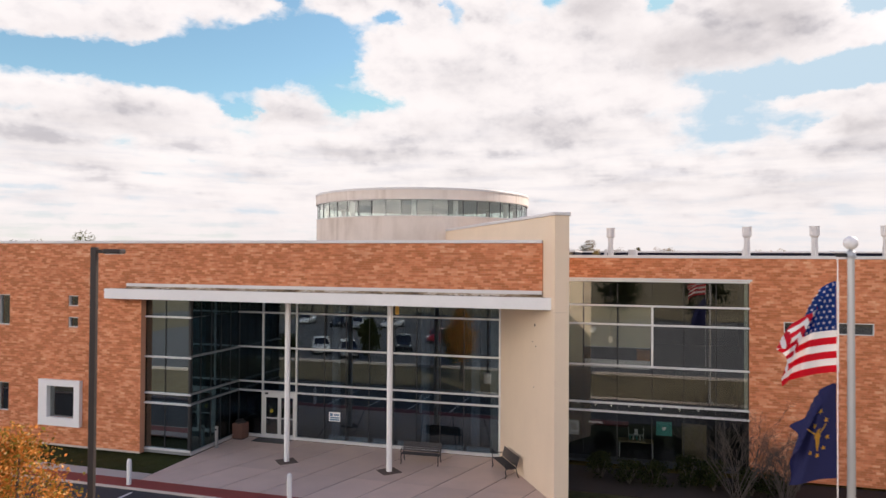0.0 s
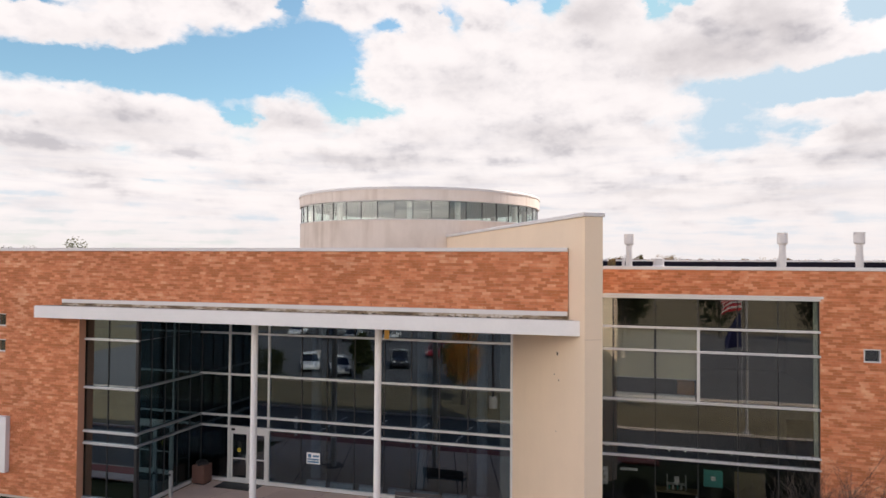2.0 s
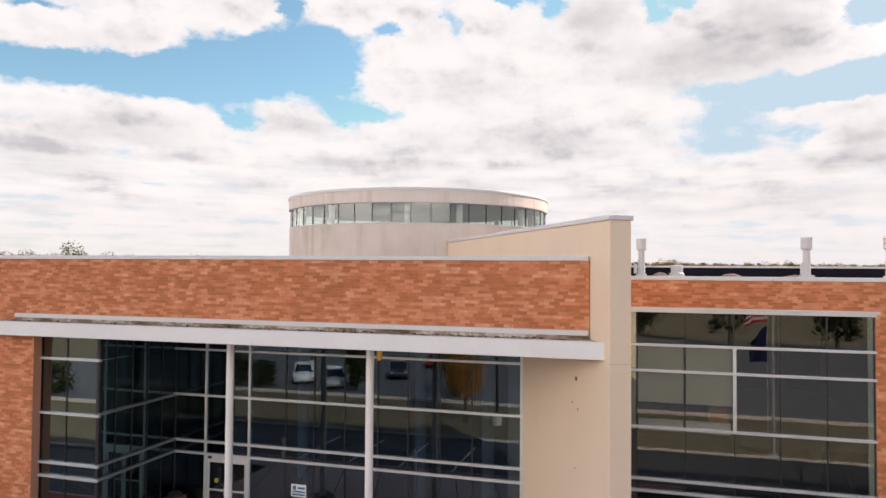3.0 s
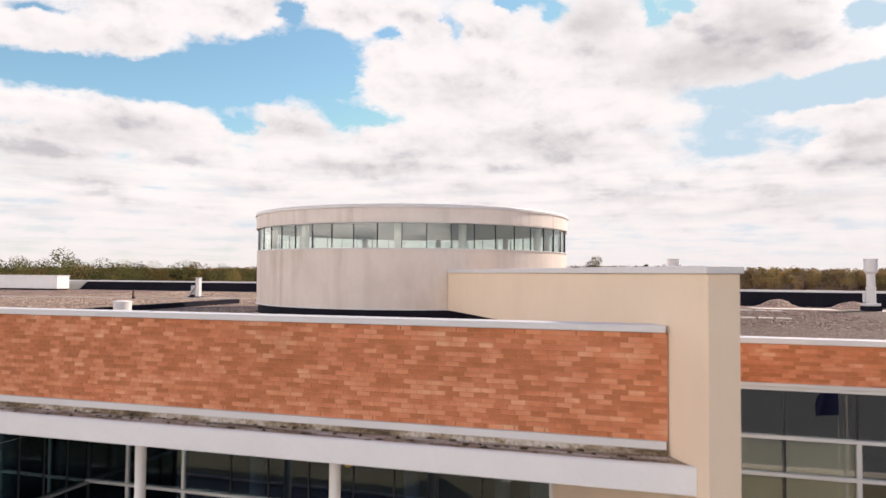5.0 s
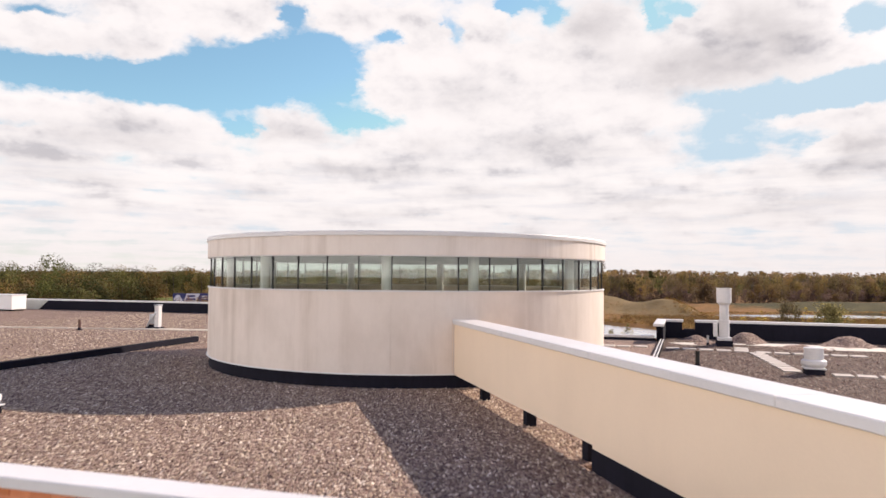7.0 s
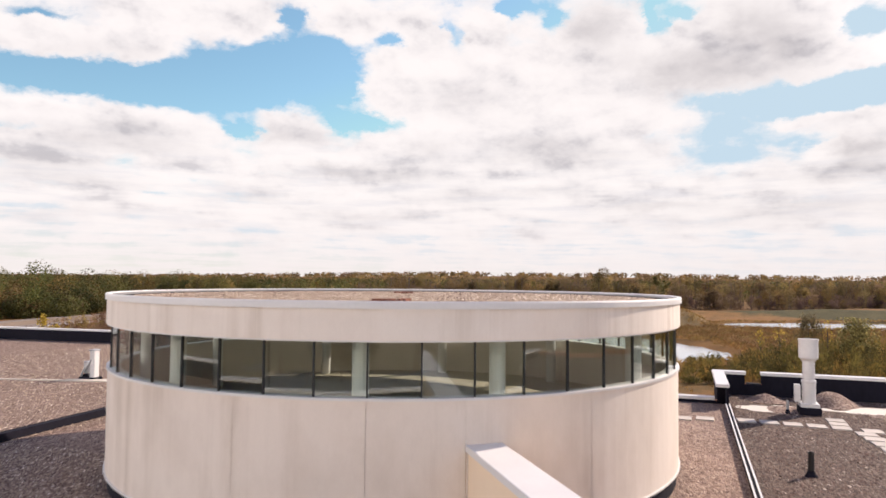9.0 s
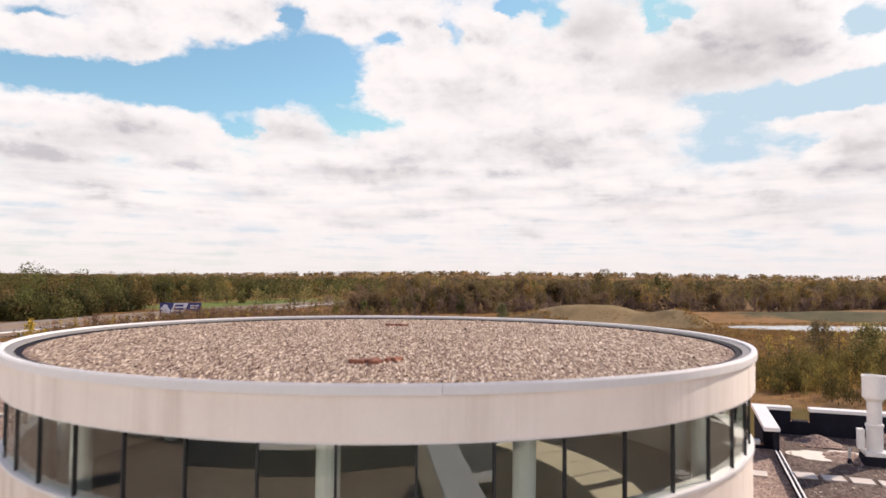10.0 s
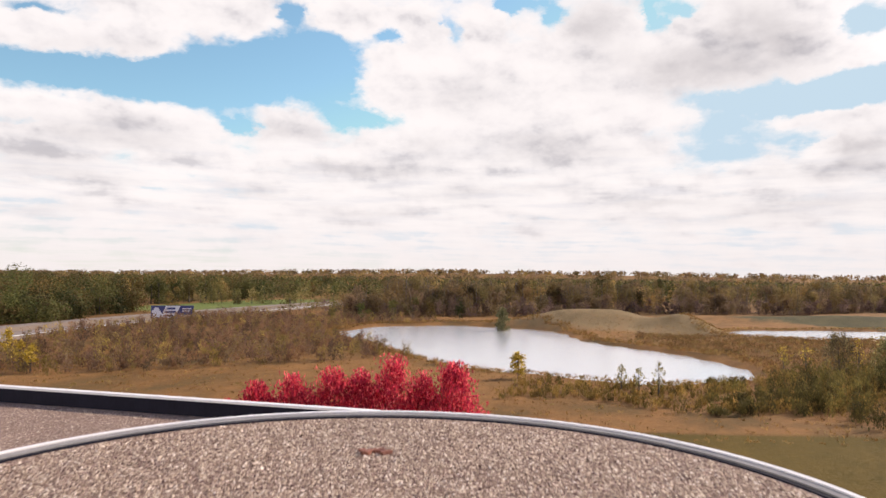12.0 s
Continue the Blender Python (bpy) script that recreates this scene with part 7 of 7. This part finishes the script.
    part("lens", boxed(0.28, -0.11, 9.445, 0.58, 0.11, 9.46), M_WHITE, head)
    return p


LAMP = lamp_post((-7.60, -15.24, -0.12), 16.3)
copy_thing(LAMP, pose(-30.0, -34.0, -0.06, 0, 0, 90))
copy_thing(LAMP, pose(0.0, -44.0, -0.06, 0, 0, 90))
set_front(FRONT_FROM)


# ---- things on the roofs ----
M_FAN = material("spun_aluminium_fan", (0.66, 0.64, 0.62), 0.6, 0.1, vary=0.08, fine=8)
M_PAVER = material("pale_paver", (0.50, 0.44, 0.38), 0.9, vary=0.12, fine=20, spread=0.15)
M_BARE = material("bare_pale_membrane", (0.66, 0.59, 0.50), 0.8, scale=0.8, vary=0.10, fine=10)
M_RUST = material("broken_red_brick", (0.24, 0.095, 0.062), 0.9, vary=0.2, fine=30, spread=0.3)


def stack(place):
    s = thing("exhaust_stack", place, "tall white laboratory exhaust stack with a wide cap", "stack", "roof exhaust stacks")
    part("curb", boxed(-0.38, -0.38, 0.0, 0.38, 0.38, 0.28, bevel=0.02), M_MEMBRANE, s, "black curb")
    part("plenum", boxed(-0.33, -0.33, 0.28, 0.33, 0.33, 0.42, bevel=0.01), M_FAN, s)
    part("pipe", lathe(bmesh.new(), [(0.240, 0.42), (0.240, 1.25), (0.216, 1.28), (0.216, 2.02), (0.240, 2.04)], 24), M_FAN, s)
    part("band", lathe(bmesh.new(), [(0.256, 1.18), (0.268, 1.2), (0.268, 1.26), (0.256, 1.28)], 24), M_FAN, s)
    part("cone", lathe(bmesh.new(), [(0.232, 2.0), (0.344, 2.14)], 24), M_FAN, s)
    part("wind_band", lathe(bmesh.new(), [(0.344, 2.12), (0.344, 2.78), (0.360, 2.79), (0.360, 2.83), (0.320, 2.83), (0.320, 2.14)], 24, closed=True), M_FAN, s, "wide open cap")
    part("motor_box", boxed(-0.50, -0.14, 0.45, -0.30, 0.14, 1.10, bevel=0.01), M_FAN, s)
    return s


STACK = stack((-0.39, 30.4, ROOF_R))
for x in (9.79, 14.41, 19.02):
    copy_thing(STACK, pose(x, 30.4, ROOF_R, 0, 0, 30 * x))


def fan(place, k=1.0):
    s = thing("roof_fan", place, "spun aluminium roof exhaust fan on a black curb", "fan", "roof fans")
    part("curb", boxed(-0.36 * k, -0.36 * k, 0.0, 0.36 * k, 0.36 * k, 0.24 * k, bevel=0.015), M_MEMBRANE, s, "black curb")
    part("base_flange", boxed(-0.41 * k, -0.41 * k, 0.24 * k, 0.41 * k, 0.41 * k, 0.29 * k, bevel=0.01), M_FAN, s)
    part("skirt", lathe(bmesh.new(), [(0.38 * k, 0.29 * k), (0.48 * k, 0.42 * k), (0.48 * k, 0.56 * k), (0.40 * k, 0.62 * k)], 28), M_FAN, s)
    part("drum", lathe(bmesh.new(), [(0.37 * k, 0.60 * k), (0.37 * k, 1.06 * k), (0.35 * k, 1.10 * k), (0.20 * k, 1.13 * k), (0.0, 1.14 * k)], 28), M_FAN, s)
    part("rim", lathe(bmesh.new(), [(0.385 * k, 1.04 * k), (0.39 * k, 1.06 * k), (0.385 * k, 1.08 * k)], 28), M_FAN, s)
    return s


FAN = fan((2.03, 20.7, ROOF_R), 0.84)
fan((-17.05, 5.05, ROOF), 0.76)


def build_roof_things():
    d = thing("roof_duct", (-31.4, 26.6, ROOF), "small galvanised roof duct unit with an elbow pipe", "duct")
    part("housing", boxed(0.0, -0.16, 0.05, 0.30, 0.16, 1.35, bevel=0.03), M_FAN, d)
    part("side_box", boxed(-0.34, -0.18, 0.30, -0.01, 0.18, 0.86, bevel=0.02), M_STEEL, d)
    part("cap", boxed(-0.03, -0.20, 1.351, 0.33, 0.20, 1.42, bevel=0.02), M_STEEL, d)
    part("base", boxed(-0.50, -0.28, 0.0, 0.36, 0.28, 0.12), M_MEMBRANE, d)
    part("foot_block", boxed(-0.46, -0.12, 0.121, -0.16, 0.12, 0.24), M_MEMBRANE, d)
    bm = bmesh.new()
    tube(bm, [(-0.42, -0.22, 0.15), (-0.25, -0.26, 0.45), (0.0, -0.24, 0.7), (0.12, -0.18, 0.95)], 0.045, 10)
    part("elbow_pipe", bm, M_STEEL, d)
    part("panel_label", boxed(0.08, -0.172, 0.7, 0.22, -0.162, 1.0), M_WHITE, d)
    for x, y, h, r, mat, z in ((-34.4, 24.0, 0.6, 0.07, M_BROWN, ROOF), (-1.75, 20.9, 0.62, 0.075, M_BLACK, ROOF_R), (-1.15, 30.2, 0.5, 0.05, M_STEEL, ROOF_R), (-19.0, 1.6, 0.35, 0.06, M_BLACK, ROOF)):
        p = thing("vent_pipe", (x, y, z), "short dark vent pipe standing in the gravel", "pipe", "roof vent pipes")
        part("pipe", lathe(bmesh.new(), [(r, 0.0), (r, h), (r * 0.8, h), (r * 0.8, h - 0.1)], 14), mat, p)
        part("boot", lathe(bmesh.new(), [(r * 2.2, 0.0), (r * 1.3, 0.10), (r * 1.05, 0.16)], 14), M_MEMBRANE, p)
    u = thing("roof_unit", (-60.6, 37.4, ROOF), "long white rooftop equipment housing", "housing")
    part("casing", boxed(-5.3, -0.7, 0.12, 5.3, 0.7, 1.33, bevel=0.03), M_WHITE, u)
    part("lid", boxed(-5.36, -0.76, 1.33, 5.36, 0.76, 1.39, bevel=0.01), M_COPING, u)
    part("curb", boxed(-5.2, -0.6, 0.0, 5.2, 0.6, 0.12), M_MEMBRANE, u)
    # paver paths
    rng = random.Random(21)
    me = None
    path = [(-5.6 - 0.72 * k, 27.2 + 0.02 * k, ROOF) for k in range(3)] + [(-4.9, 27.2, ROOF), (-4.15, 27.4, ROOF)] + [(-2.75 + 0.74 * k, 28.0 - 0.05 * k, ROOF_R) for k in range(5)] + [(0.25, 28.5, ROOF_R), (0.28, 29.2, ROOF_R)]
    path += [(0.80 + 0.075 * k, 27.0 - 0.72 * k, ROOF_R) for k in range(9)] + [(2.9 + 0.72 * k, 20.6, ROOF_R) for k in range(3)] + [(1.1 + 0.74 * k, 27.6, ROOF_R) for k in range(6)]
    for x, y, z in path:
        p = thing("paver", (x, y, z - 0.01), "pale square concrete walkway paver on the gravel", "paver", "roof walkway pavers", turn=rng.uniform(-6, 6))
        if me is None:
            me = part("slab", boxed(-0.30, -0.30, 0.0, 0.30, 0.30, 0.055, bevel=0.012), M_PAVER, p).data
        else:
            shared("slab", me, p)
    # bare membrane where the gravel has blown away, and the heaps beside it
    for x, y, a, b, seed in ((-1.55, 31.0, 1.05, 0.95, 1), (1.9, 32.0, 2.1, 0.75, 2), (5.9, 31.2, 2.8, 1.35, 3), (12.0, 31.0, 3.4, 1.2, 4), (19.0, 31.4, 3.0, 1.0, 5)):
        r = random.Random(seed)
        ph = [r.uniform(0, 6.28) for _ in range(4)]
        pts = []
        for k in range(40):
            t = 2 * math.pi * k / 40
            m = 1 + 0.22 * math.sin(2 * t + ph[0]) + 0.14 * math.sin(3 * t + ph[1]) + 0.08 * math.sin(7 * t + ph[2]) + 0.05 * math.sin(13 * t + ph[3])
            pts.append((x + a * m * math.cos(t), y + b * m * math.sin(t)))
        structure("roof_bare_patch", prism(bmesh.new(), pts, ROOF_R, ROOF_R + 0.006), M_BARE, "bare pale membrane showing through the gravel", "roof")
    for k, (x, y, r, h) in enumerate(((0.75, 32.9, 1.3, 0.55), (-1.6, 33.0, 1.0, 0.28), (5.4, 33.0, 1.5, 0.50), (9.4, 32.8, 1.6, 0.45), (-1.0, 30.9, 1.1, 0.14), (3.0, 30.6, 1.5, 0.16), (15.0, 32.8, 1.6, 0.4))):
        bm = bmesh.new()
        lathe(bm, [(r * q, ROOF_R - 0.02 + h * (0.5 + 0.5 * math.cos(math.pi * q))) for q in (1.0, 0.85, 0.7, 0.55, 0.4, 0.25, 0.1, 0.02)], 22, centre=(x, y))
        for v in bm.verts:
            v.co += Vector((noise.noise(v.co * 1.7), noise.noise(v.co * 1.7 + Vector((9, 0, 0))), 0.5 * noise.noise(v.co * 2.5))) * 0.16
        tagged(part("gravel_heap", bm, M_GRAVEL, None, smooth=True), "heap of loose roof gravel", "gravel", kind="stuff")
    # a bare line across the west gravel, and pale flashing at the end of its parapet
    for x, y, a, b, seed in ((-30.2, 26.4, 2.2, 0.28, 7), (-36.5, 24.6, 5.2, 0.10, 8), (-27.0, 26.9, 2.4, 0.10, 9), (-44.0, 22.6, 4.0, 0.09, 10)):
        r = random.Random(seed)
        ph = [r.uniform(0, 6.28) for _ in range(3)]
        pts = []
        for k in range(36):
            t = 2 * math.pi * k / 36
            m = 1 + 0.2 * math.sin(3 * t + ph[0]) + 0.15 * math.sin(5 * t + ph[1]) + 0.08 * math.sin(11 * t + ph[2])
            u, v = a * m * math.cos(t), b * m * math.sin(t)
            pts.append((x + u * 0.968 - v * 0.25, y + u * 0.25 + v * 0.968))
        structure("roof_bare_patch", prism(bmesh.new(), pts, ROOF, ROOF + 0.05), M_BARE, "bare pale membrane showing through the gravel", "roof")
    # broken bricks on the drum roof
    zt = ROOF + 4.40
    for cx, cy, n in ((-10.84, 14.69, 6), (-13.75, 22.57, 5)):
        for k in range(n):
            x, y = cx + rng.gauss(0, 0.17), cy + rng.gauss(0, 0.14)
            f = thing("brick_fragment", (x, y, zt), "broken red brick lying on the gravel", "brick", "brick rubble", turn=rng.uniform(0, 180))
            bm = boxed(-0.11, -0.05, 0.0, 0.11, 0.05, 0.065, bevel=0.008)
            for v in bm.verts:
                v.co += Vector((rng.uniform(-1, 1), rng.uniform(-1, 1), 0)) * 0.02
            part("fragment", bm, M_RUST, f)


build_roof_things()


# ---- loose pebbles on the gravel ----
def pebbles(name, xy, z, size, mat, rng):
    n = len(xy)
    s = size * rng.uniform(0.55, 1.25, (n, 1, 1)) * rng.uniform(0.6, 1.2, (n, 1, 3)) * np.array([1, 1, 0.62])
    base = np.array([(1, 0, 0), (0, 1, 0), (-1, 0, 0), (0, -1, 0), (0, 0, 1), (0, 0, -0.6)])[None] * s
    t = rng.uniform(0, 2 * np.pi, (n, 1))
    c, d = np.cos(t), np.sin(t)
    v = np.stack([base[..., 0] * c - base[..., 1] * d + xy[:, :1], base[..., 0] * d + base[..., 1] * c + xy[:, 1:], base[..., 2] + base[..., 0] * rng.normal(0, 0.3, (n, 1)) + z + rng.uniform(-0.008, 0.012, (n, 1))], -1).reshape(-1, 3)
    q = np.array([(0, 1, 4), (1, 2, 4), (2, 3, 4), (3, 0, 4)])
    f = (np.arange(n)[:, None, None] * 6 + q[None]).reshape(-1, 3)
    me = bpy.data.meshes.new(name)
    me.vertices.add(len(v))
    me.vertices.foreach_set("co", v.astype(np.float32).ravel())
    me.loops.add(f.size)
    me.loops.foreach_set("vertex_index", f.astype(np.int32).ravel())
    me.polygons.add(len(f))
    me.polygons.foreach_set("loop_start", (np.arange(len(f)) * 3).astype(np.int32))
    me.update(calc_edges=True)
    me.materials.append(mat)
    tagged(new(name, me), "loose mixed brown and pale roof pebbles", "gravel", kind="stuff")


M_PEBBLE = pieces_material("mixed_pebbles", [(0.0, (0.095, 0.048, 0.046)), (0.3, (0.235, 0.160, 0.112)), (0.65, (0.435, 0.325, 0.228)), (0.9, (0.69, 0.555, 0.41)), (1.0, (0.83, 0.71, 0.58))], 0.85, island=True, grain=30.0, bump=0.0, size=3.0)

# redder brown pebbles, also darkened for the backlit look of the east roof
M_BACKLITPEBBLE = pieces_material("backlit_brown_pebbles", [(0.0, (0.055, 0.028, 0.022)), (0.3, (0.115, 0.064, 0.048)), (0.65, (0.185, 0.115, 0.088)), (0.92, (0.33, 0.235, 0.185)), (1.0, (0.60, 0.50, 0.41))], 0.85, island=True, grain=30.0, bump=0.0, size=3.0)


def build_pebbles():
    rng = np.random.default_rng(31)
    r = (DRUM_R - 0.40) * np.sqrt(rng.uniform(0, 1, 78000))
    a = rng.uniform(0, 2 * np.pi, 78000)
    pebbles("roof_pebbles", np.stack([DRUM[0] + r * np.cos(a), DRUM[1] + r * np.sin(a)], 1), ROOF + 4.393, 0.029, M_PEBBLE, rng)
    xy = np.stack([rng.uniform(-26, -1, 72000), rng.uniform(-1.0, 16, 72000)], 1)
    xy = xy[xy[:, 1] > front_line(xy[:, 0], 0.42)]
    keep = (np.hypot(xy[:, 0] - DRUM[0], xy[:, 1] - DRUM[1]) > DRUM_R) & (xy[:, 0] < fin_x(xy[:, 1]) - 0.05) | ((xy[:, 1] > 6.2) & (xy[:, 0] < -3.5) & (np.hypot(xy[:, 0] - DRUM[0], xy[:, 1] - DRUM[1]) > DRUM_R))
    pebbles("roof_pebbles", xy[keep], ROOF + 0.0, 0.034, M_PEBBLE, rng)
    xy = np.stack([rng.uniform(-3.1, 8, 24000), rng.uniform(15, 34, 24000)], 1)
    xy = xy[~((xy[:, 1] > 30.1) & (xy[:, 1] < 32.6) & (xy[:, 0] > -2.7) & ((xy[:, 1] > 31.2) | (xy[:, 0] < -0.6) | (xy[:, 0] > 3.4)))]
    pebbles("roof_pebbles", xy, ROOF_R + 0.0, 0.036, M_BACKLITPEBBLE, rng)
    xy = np.stack([rng.uniform(-44, -23.4, 28000), rng.uniform(8, 41, 28000)], 1)
    pebbles("roof_pebbles", xy, ROOF + 0.0, 0.042, M_PEBBLE, rng)


build_pebbles()


# ---- car park, seen in the glass, in the front's own axes ----
FRONT_FROM = known()
M_TYRE = material("tyre_rubber", (0.02, 0.02, 0.02), 0.9)
M_RIM = material("alloy_rim", (0.5, 0.5, 0.5), 0.3, 0.8)
M_LIGHT = material("headlamp", (0.75, 0.75, 0.73), 0.2)
M_TAIL = material("tail_lamp", (0.4, 0.01, 0.01), 0.3)


def car(place, turn, paint, label):
    """A family car: lofted body, glasshouse, wheels and lamps; the nose points along +x."""
    c = thing("car", place, label, "car", "parked cars", turn=turn)
    bm = bmesh.new()
    # stations along the car: x, half width, sill, shoulder
    st = [(-2.25, 0.66, 0.42, 0.78), (-2.12, 0.82, 0.26, 0.95), (-1.2, 0.89, 0.22, 0.98), (0.0, 0.90, 0.22, 0.96), (1.1, 0.89, 0.22, 0.93), (1.9, 0.83, 0.25, 0.80), (2.22, 0.62, 0.36, 0.62)]
    rows = []
    for x, w, lo, hi in st:
        rows.append([bm.verts.new(p) for p in ((x, -w * 0.93, lo), (x, -w, (lo + hi) / 2), (x, -w * 0.9, hi), (x, 0, hi + 0.05), (x, w * 0.9, hi), (x, w, (lo + hi) / 2), (x, w * 0.93, lo), (x, 0, lo))])
    for a, b in zip(rows, rows[1:]):
        for k in range(8):
            bm.faces.new((a[k], b[k], b[(k + 1) % 8], a[(k + 1) % 8]))
    bm.faces.new(rows[0]), bm.faces.new(rows[-1][::-1])
    bmesh.ops.recalc_face_normals(bm, faces=bm.faces)
    part("body", bm, paint, c, smooth=True)
    def cabin(s, z0, z1):
        bm = bmesh.new()
        lo = [bm.verts.new(p) for p in ((-2.0 * s, -0.80 * s, z0), (1.15 * s, -0.80 * s, z0), (1.15 * s, 0.80 * s, z0), (-2.0 * s, 0.80 * s, z0))]
        hi = [bm.verts.new(p) for p in ((-1.45 * s, -0.62 * s, z1), (0.25 * s, -0.62 * s, z1), (0.25 * s, 0.62 * s, z1), (-1.45 * s, 0.62 * s, z1))]
        bm.faces.new(lo[::-1]), bm.faces.new(hi)
        for k in range(4):
            bm.faces.new((lo[k], lo[(k + 1) % 4], hi[(k + 1) % 4], hi[k]))
        return bm
    part("glasshouse", cabin(1.0, 0.95, 1.42), M_CARGLASS, c, "dark car windows")
    part("roof", boxed(-1.48, -0.64, 1.42, 0.28, 0.64, 1.48, bevel=0.03), paint, c)
    for s in (-1, 1):
        bm = bmesh.new()
        tube(bm, [(1.12, 0.79 * s, 0.96), (0.25, 0.63 * s, 1.43)], 0.035, 6)
        part("pillar", bm, paint, c)
        bm = bmesh.new()
        tube(bm, [(-2.0, 0.79 * s, 0.96), (-1.45, 0.63 * s, 1.43)], 0.05, 6)
        part("pillar", bm, paint, c)
        bm = bmesh.new()
        tube(bm, [(-0.5, 0.81 * s, 0.96), (-0.5, 0.64 * s, 1.43)], 0.035, 6)
        part("pillar", bm, paint, c)
        part("headlamp", boxed(2.02, 0.62 * s - 0.16, 0.60, 2.16, 0.62 * s + 0.10, 0.74, bevel=0.02), M_LIGHT, c)
        part("tail_lamp", boxed(-2.22, 0.62 * s - 0.12, 0.72, -2.12, 0.62 * s + 0.12, 0.88, bevel=0.02), M_TAIL, c)
        for x in (-1.38, 1.38):
            bm = lathe(bmesh.new(), [(0.20, -0.10), (0.31, -0.10), (0.33, -0.06), (0.33, 0.06), (0.31, 0.10), (0.20, 0.10)], 20)
            bmesh.ops.rotate(bm, verts=bm.verts, matrix=Matrix.Rotation(radians(90), 3, "X"))
            bmesh.ops.translate(bm, verts=bm.verts, vec=(x, 0.80 * s, 0.33))
            w = part("wheel", bm, M_TYRE, c)
            bm = lathe(bmesh.new(), [(0.205, -0.105), (0.205, 0.105)], 16)
            bmesh.ops.rotate(bm, verts=bm.verts, matrix=Matrix.Rotation(radians(90), 3, "X"))
            bmesh.ops.translate(bm, verts=bm.verts, vec=(x, 0.80 * s, 0.33))
            part("rim", bm, M_RIM, w)
    return c


def paint(name, base):
    return material(name, base, 0.25, 0.1, vary=0.02, specular=0.7)


M_CARGLASS = material("car_glass", (0.015, 0.017, 0.02), 0.08, specular=0.8)
CARS = {"white": car((-27.0, -26.5, -0.05), 62, paint("white_car_paint", (0.75, 0.75, 0.74)), "white hatchback parked in the car park"),
        "silver": car((-23.4, -25.0, -0.05), 62, paint("silver_car_paint", (0.35, 0.36, 0.37)), "silver saloon parked in the car park"),
        "red": car((-18.5, -39.0, -0.05), 95, paint("red_car_paint", (0.32, 0.02, 0.03)), "dark red car parked in the car park"),
        "black": car((-20.0, -31.2, -0.05), 70, paint("black_car_paint", (0.02, 0.022, 0.03)), "black car parked in the car park")}
for kind, x, y, a in (("white", -39.5, -33.5, 70), ("white", -42.5, -53.5, 80), ("silver", -33.0, -50.0, 85), ("white", -29.0, -52.0, 95), ("silver", -16.5, -42.0, 90), ("red", -6.5, -35.0, 92), ("black", -36.0, -51.0, 90), ("white", -12.0, -52.0, 88), ("silver", -3.0, -52.0, 90)):
    copy_thing(CARS[kind], pose(x, y, -0.05, 0, 0, a))


def build_lot_plants():
    for k, (x, y, h, r) in enumerate(((-31.5, -22.9, 2.6, 1.5), (-28.7, -22.6, 2.2, 1.3), (-12.6, -23.4, 3.2, 1.3), (-20.5, -23.0, 3.8, 1.0), (-42.0, -23.0, 2.4, 1.6))):
        low_shrub((x, y, -0.1), h, r, 140 + k, "rounded green shrub on the car park island", M_GREENBRUSH, "car park shrubs")
    for k, (x, y, h) in enumerate(((-48, -66, 9), (-36, -70, 8), (-24, -68, 10), (-12, -71, 9), (0, -69, 8), (12, -70, 10), (24, -67, 9))):
        tree("park_tree", (x, y, -0.1), h, 3.2, "broad autumn tree at the edge of the car park", M_GREENWOODS, 1600, 0.28, 150 + k, 0.2, "car park trees")


build_lot_plants()
set_front(FRONT_FROM)


# ---- bricks ----
def build_bricks():
    rng = random.Random(11)
    cells = list(brick_cells(WEST_END, 0.0, 0.0, TOP, LEFT_HOLES, rng))
    near = [c for c in cells if c[2] > 8.94 and -9.8 < c[0] and c[1] > 0.275][:300]
    taken = set(near)
    tagged(new("brickwork", brick_mesh("brickwork", [c for c in cells if c not in taken], 0.0, M_BRICKS)), kind="stuff").parent = WALL_S
    one = brick_mesh("brick", [(0.0, MODULE, 0.0)], 0.0, M_BRICK)
    for x, w, z in near:
        shared("brick", one, WALL_S, pose(x, 0, z))
    # open weep joints in the lowest and highest courses over the canopy
    verts, faces = [], []
    for z, step in ((TOP - 20 * COURSE, 2), (TOP - COURSE, 4)):
        x = -18.6
        while x < -0.3:
            k = len(verts)
            verts += [(x + dx * 0.005, -0.0045, z + 0.012 + dz * 0.07) for dx, dz in ((-1, 0), (1, 0), (1, 1), (-1, 1))] + [(x + dx * 0.005, 0.004, z + 0.012 + dz * 0.07) for dx, dz in ((-1, 0), (1, 0), (1, 1), (-1, 1))]
            faces += [tuple(k + i for i in f) for f in ((0, 1, 2, 3), (0, 4, 5, 1), (1, 5, 6, 2), (2, 6, 7, 3), (3, 7, 4, 0))]
            x += step * MODULE
    tagged(new("weep_joints", mesh_of("weep_joints", verts, faces, M_DARKALU)), kind="stuff").parent = WALL_S
    east = list(brick_cells(front_fin(EAST_Y) + 0.75, EAST_END, 0.0, EAST_TOP, EAST_HOLES, rng))
    tagged(new("brickwork", brick_mesh("brickwork", east, EAST_Y, M_BRICKS)), kind="stuff").parent = WALL_E


build_bricks()
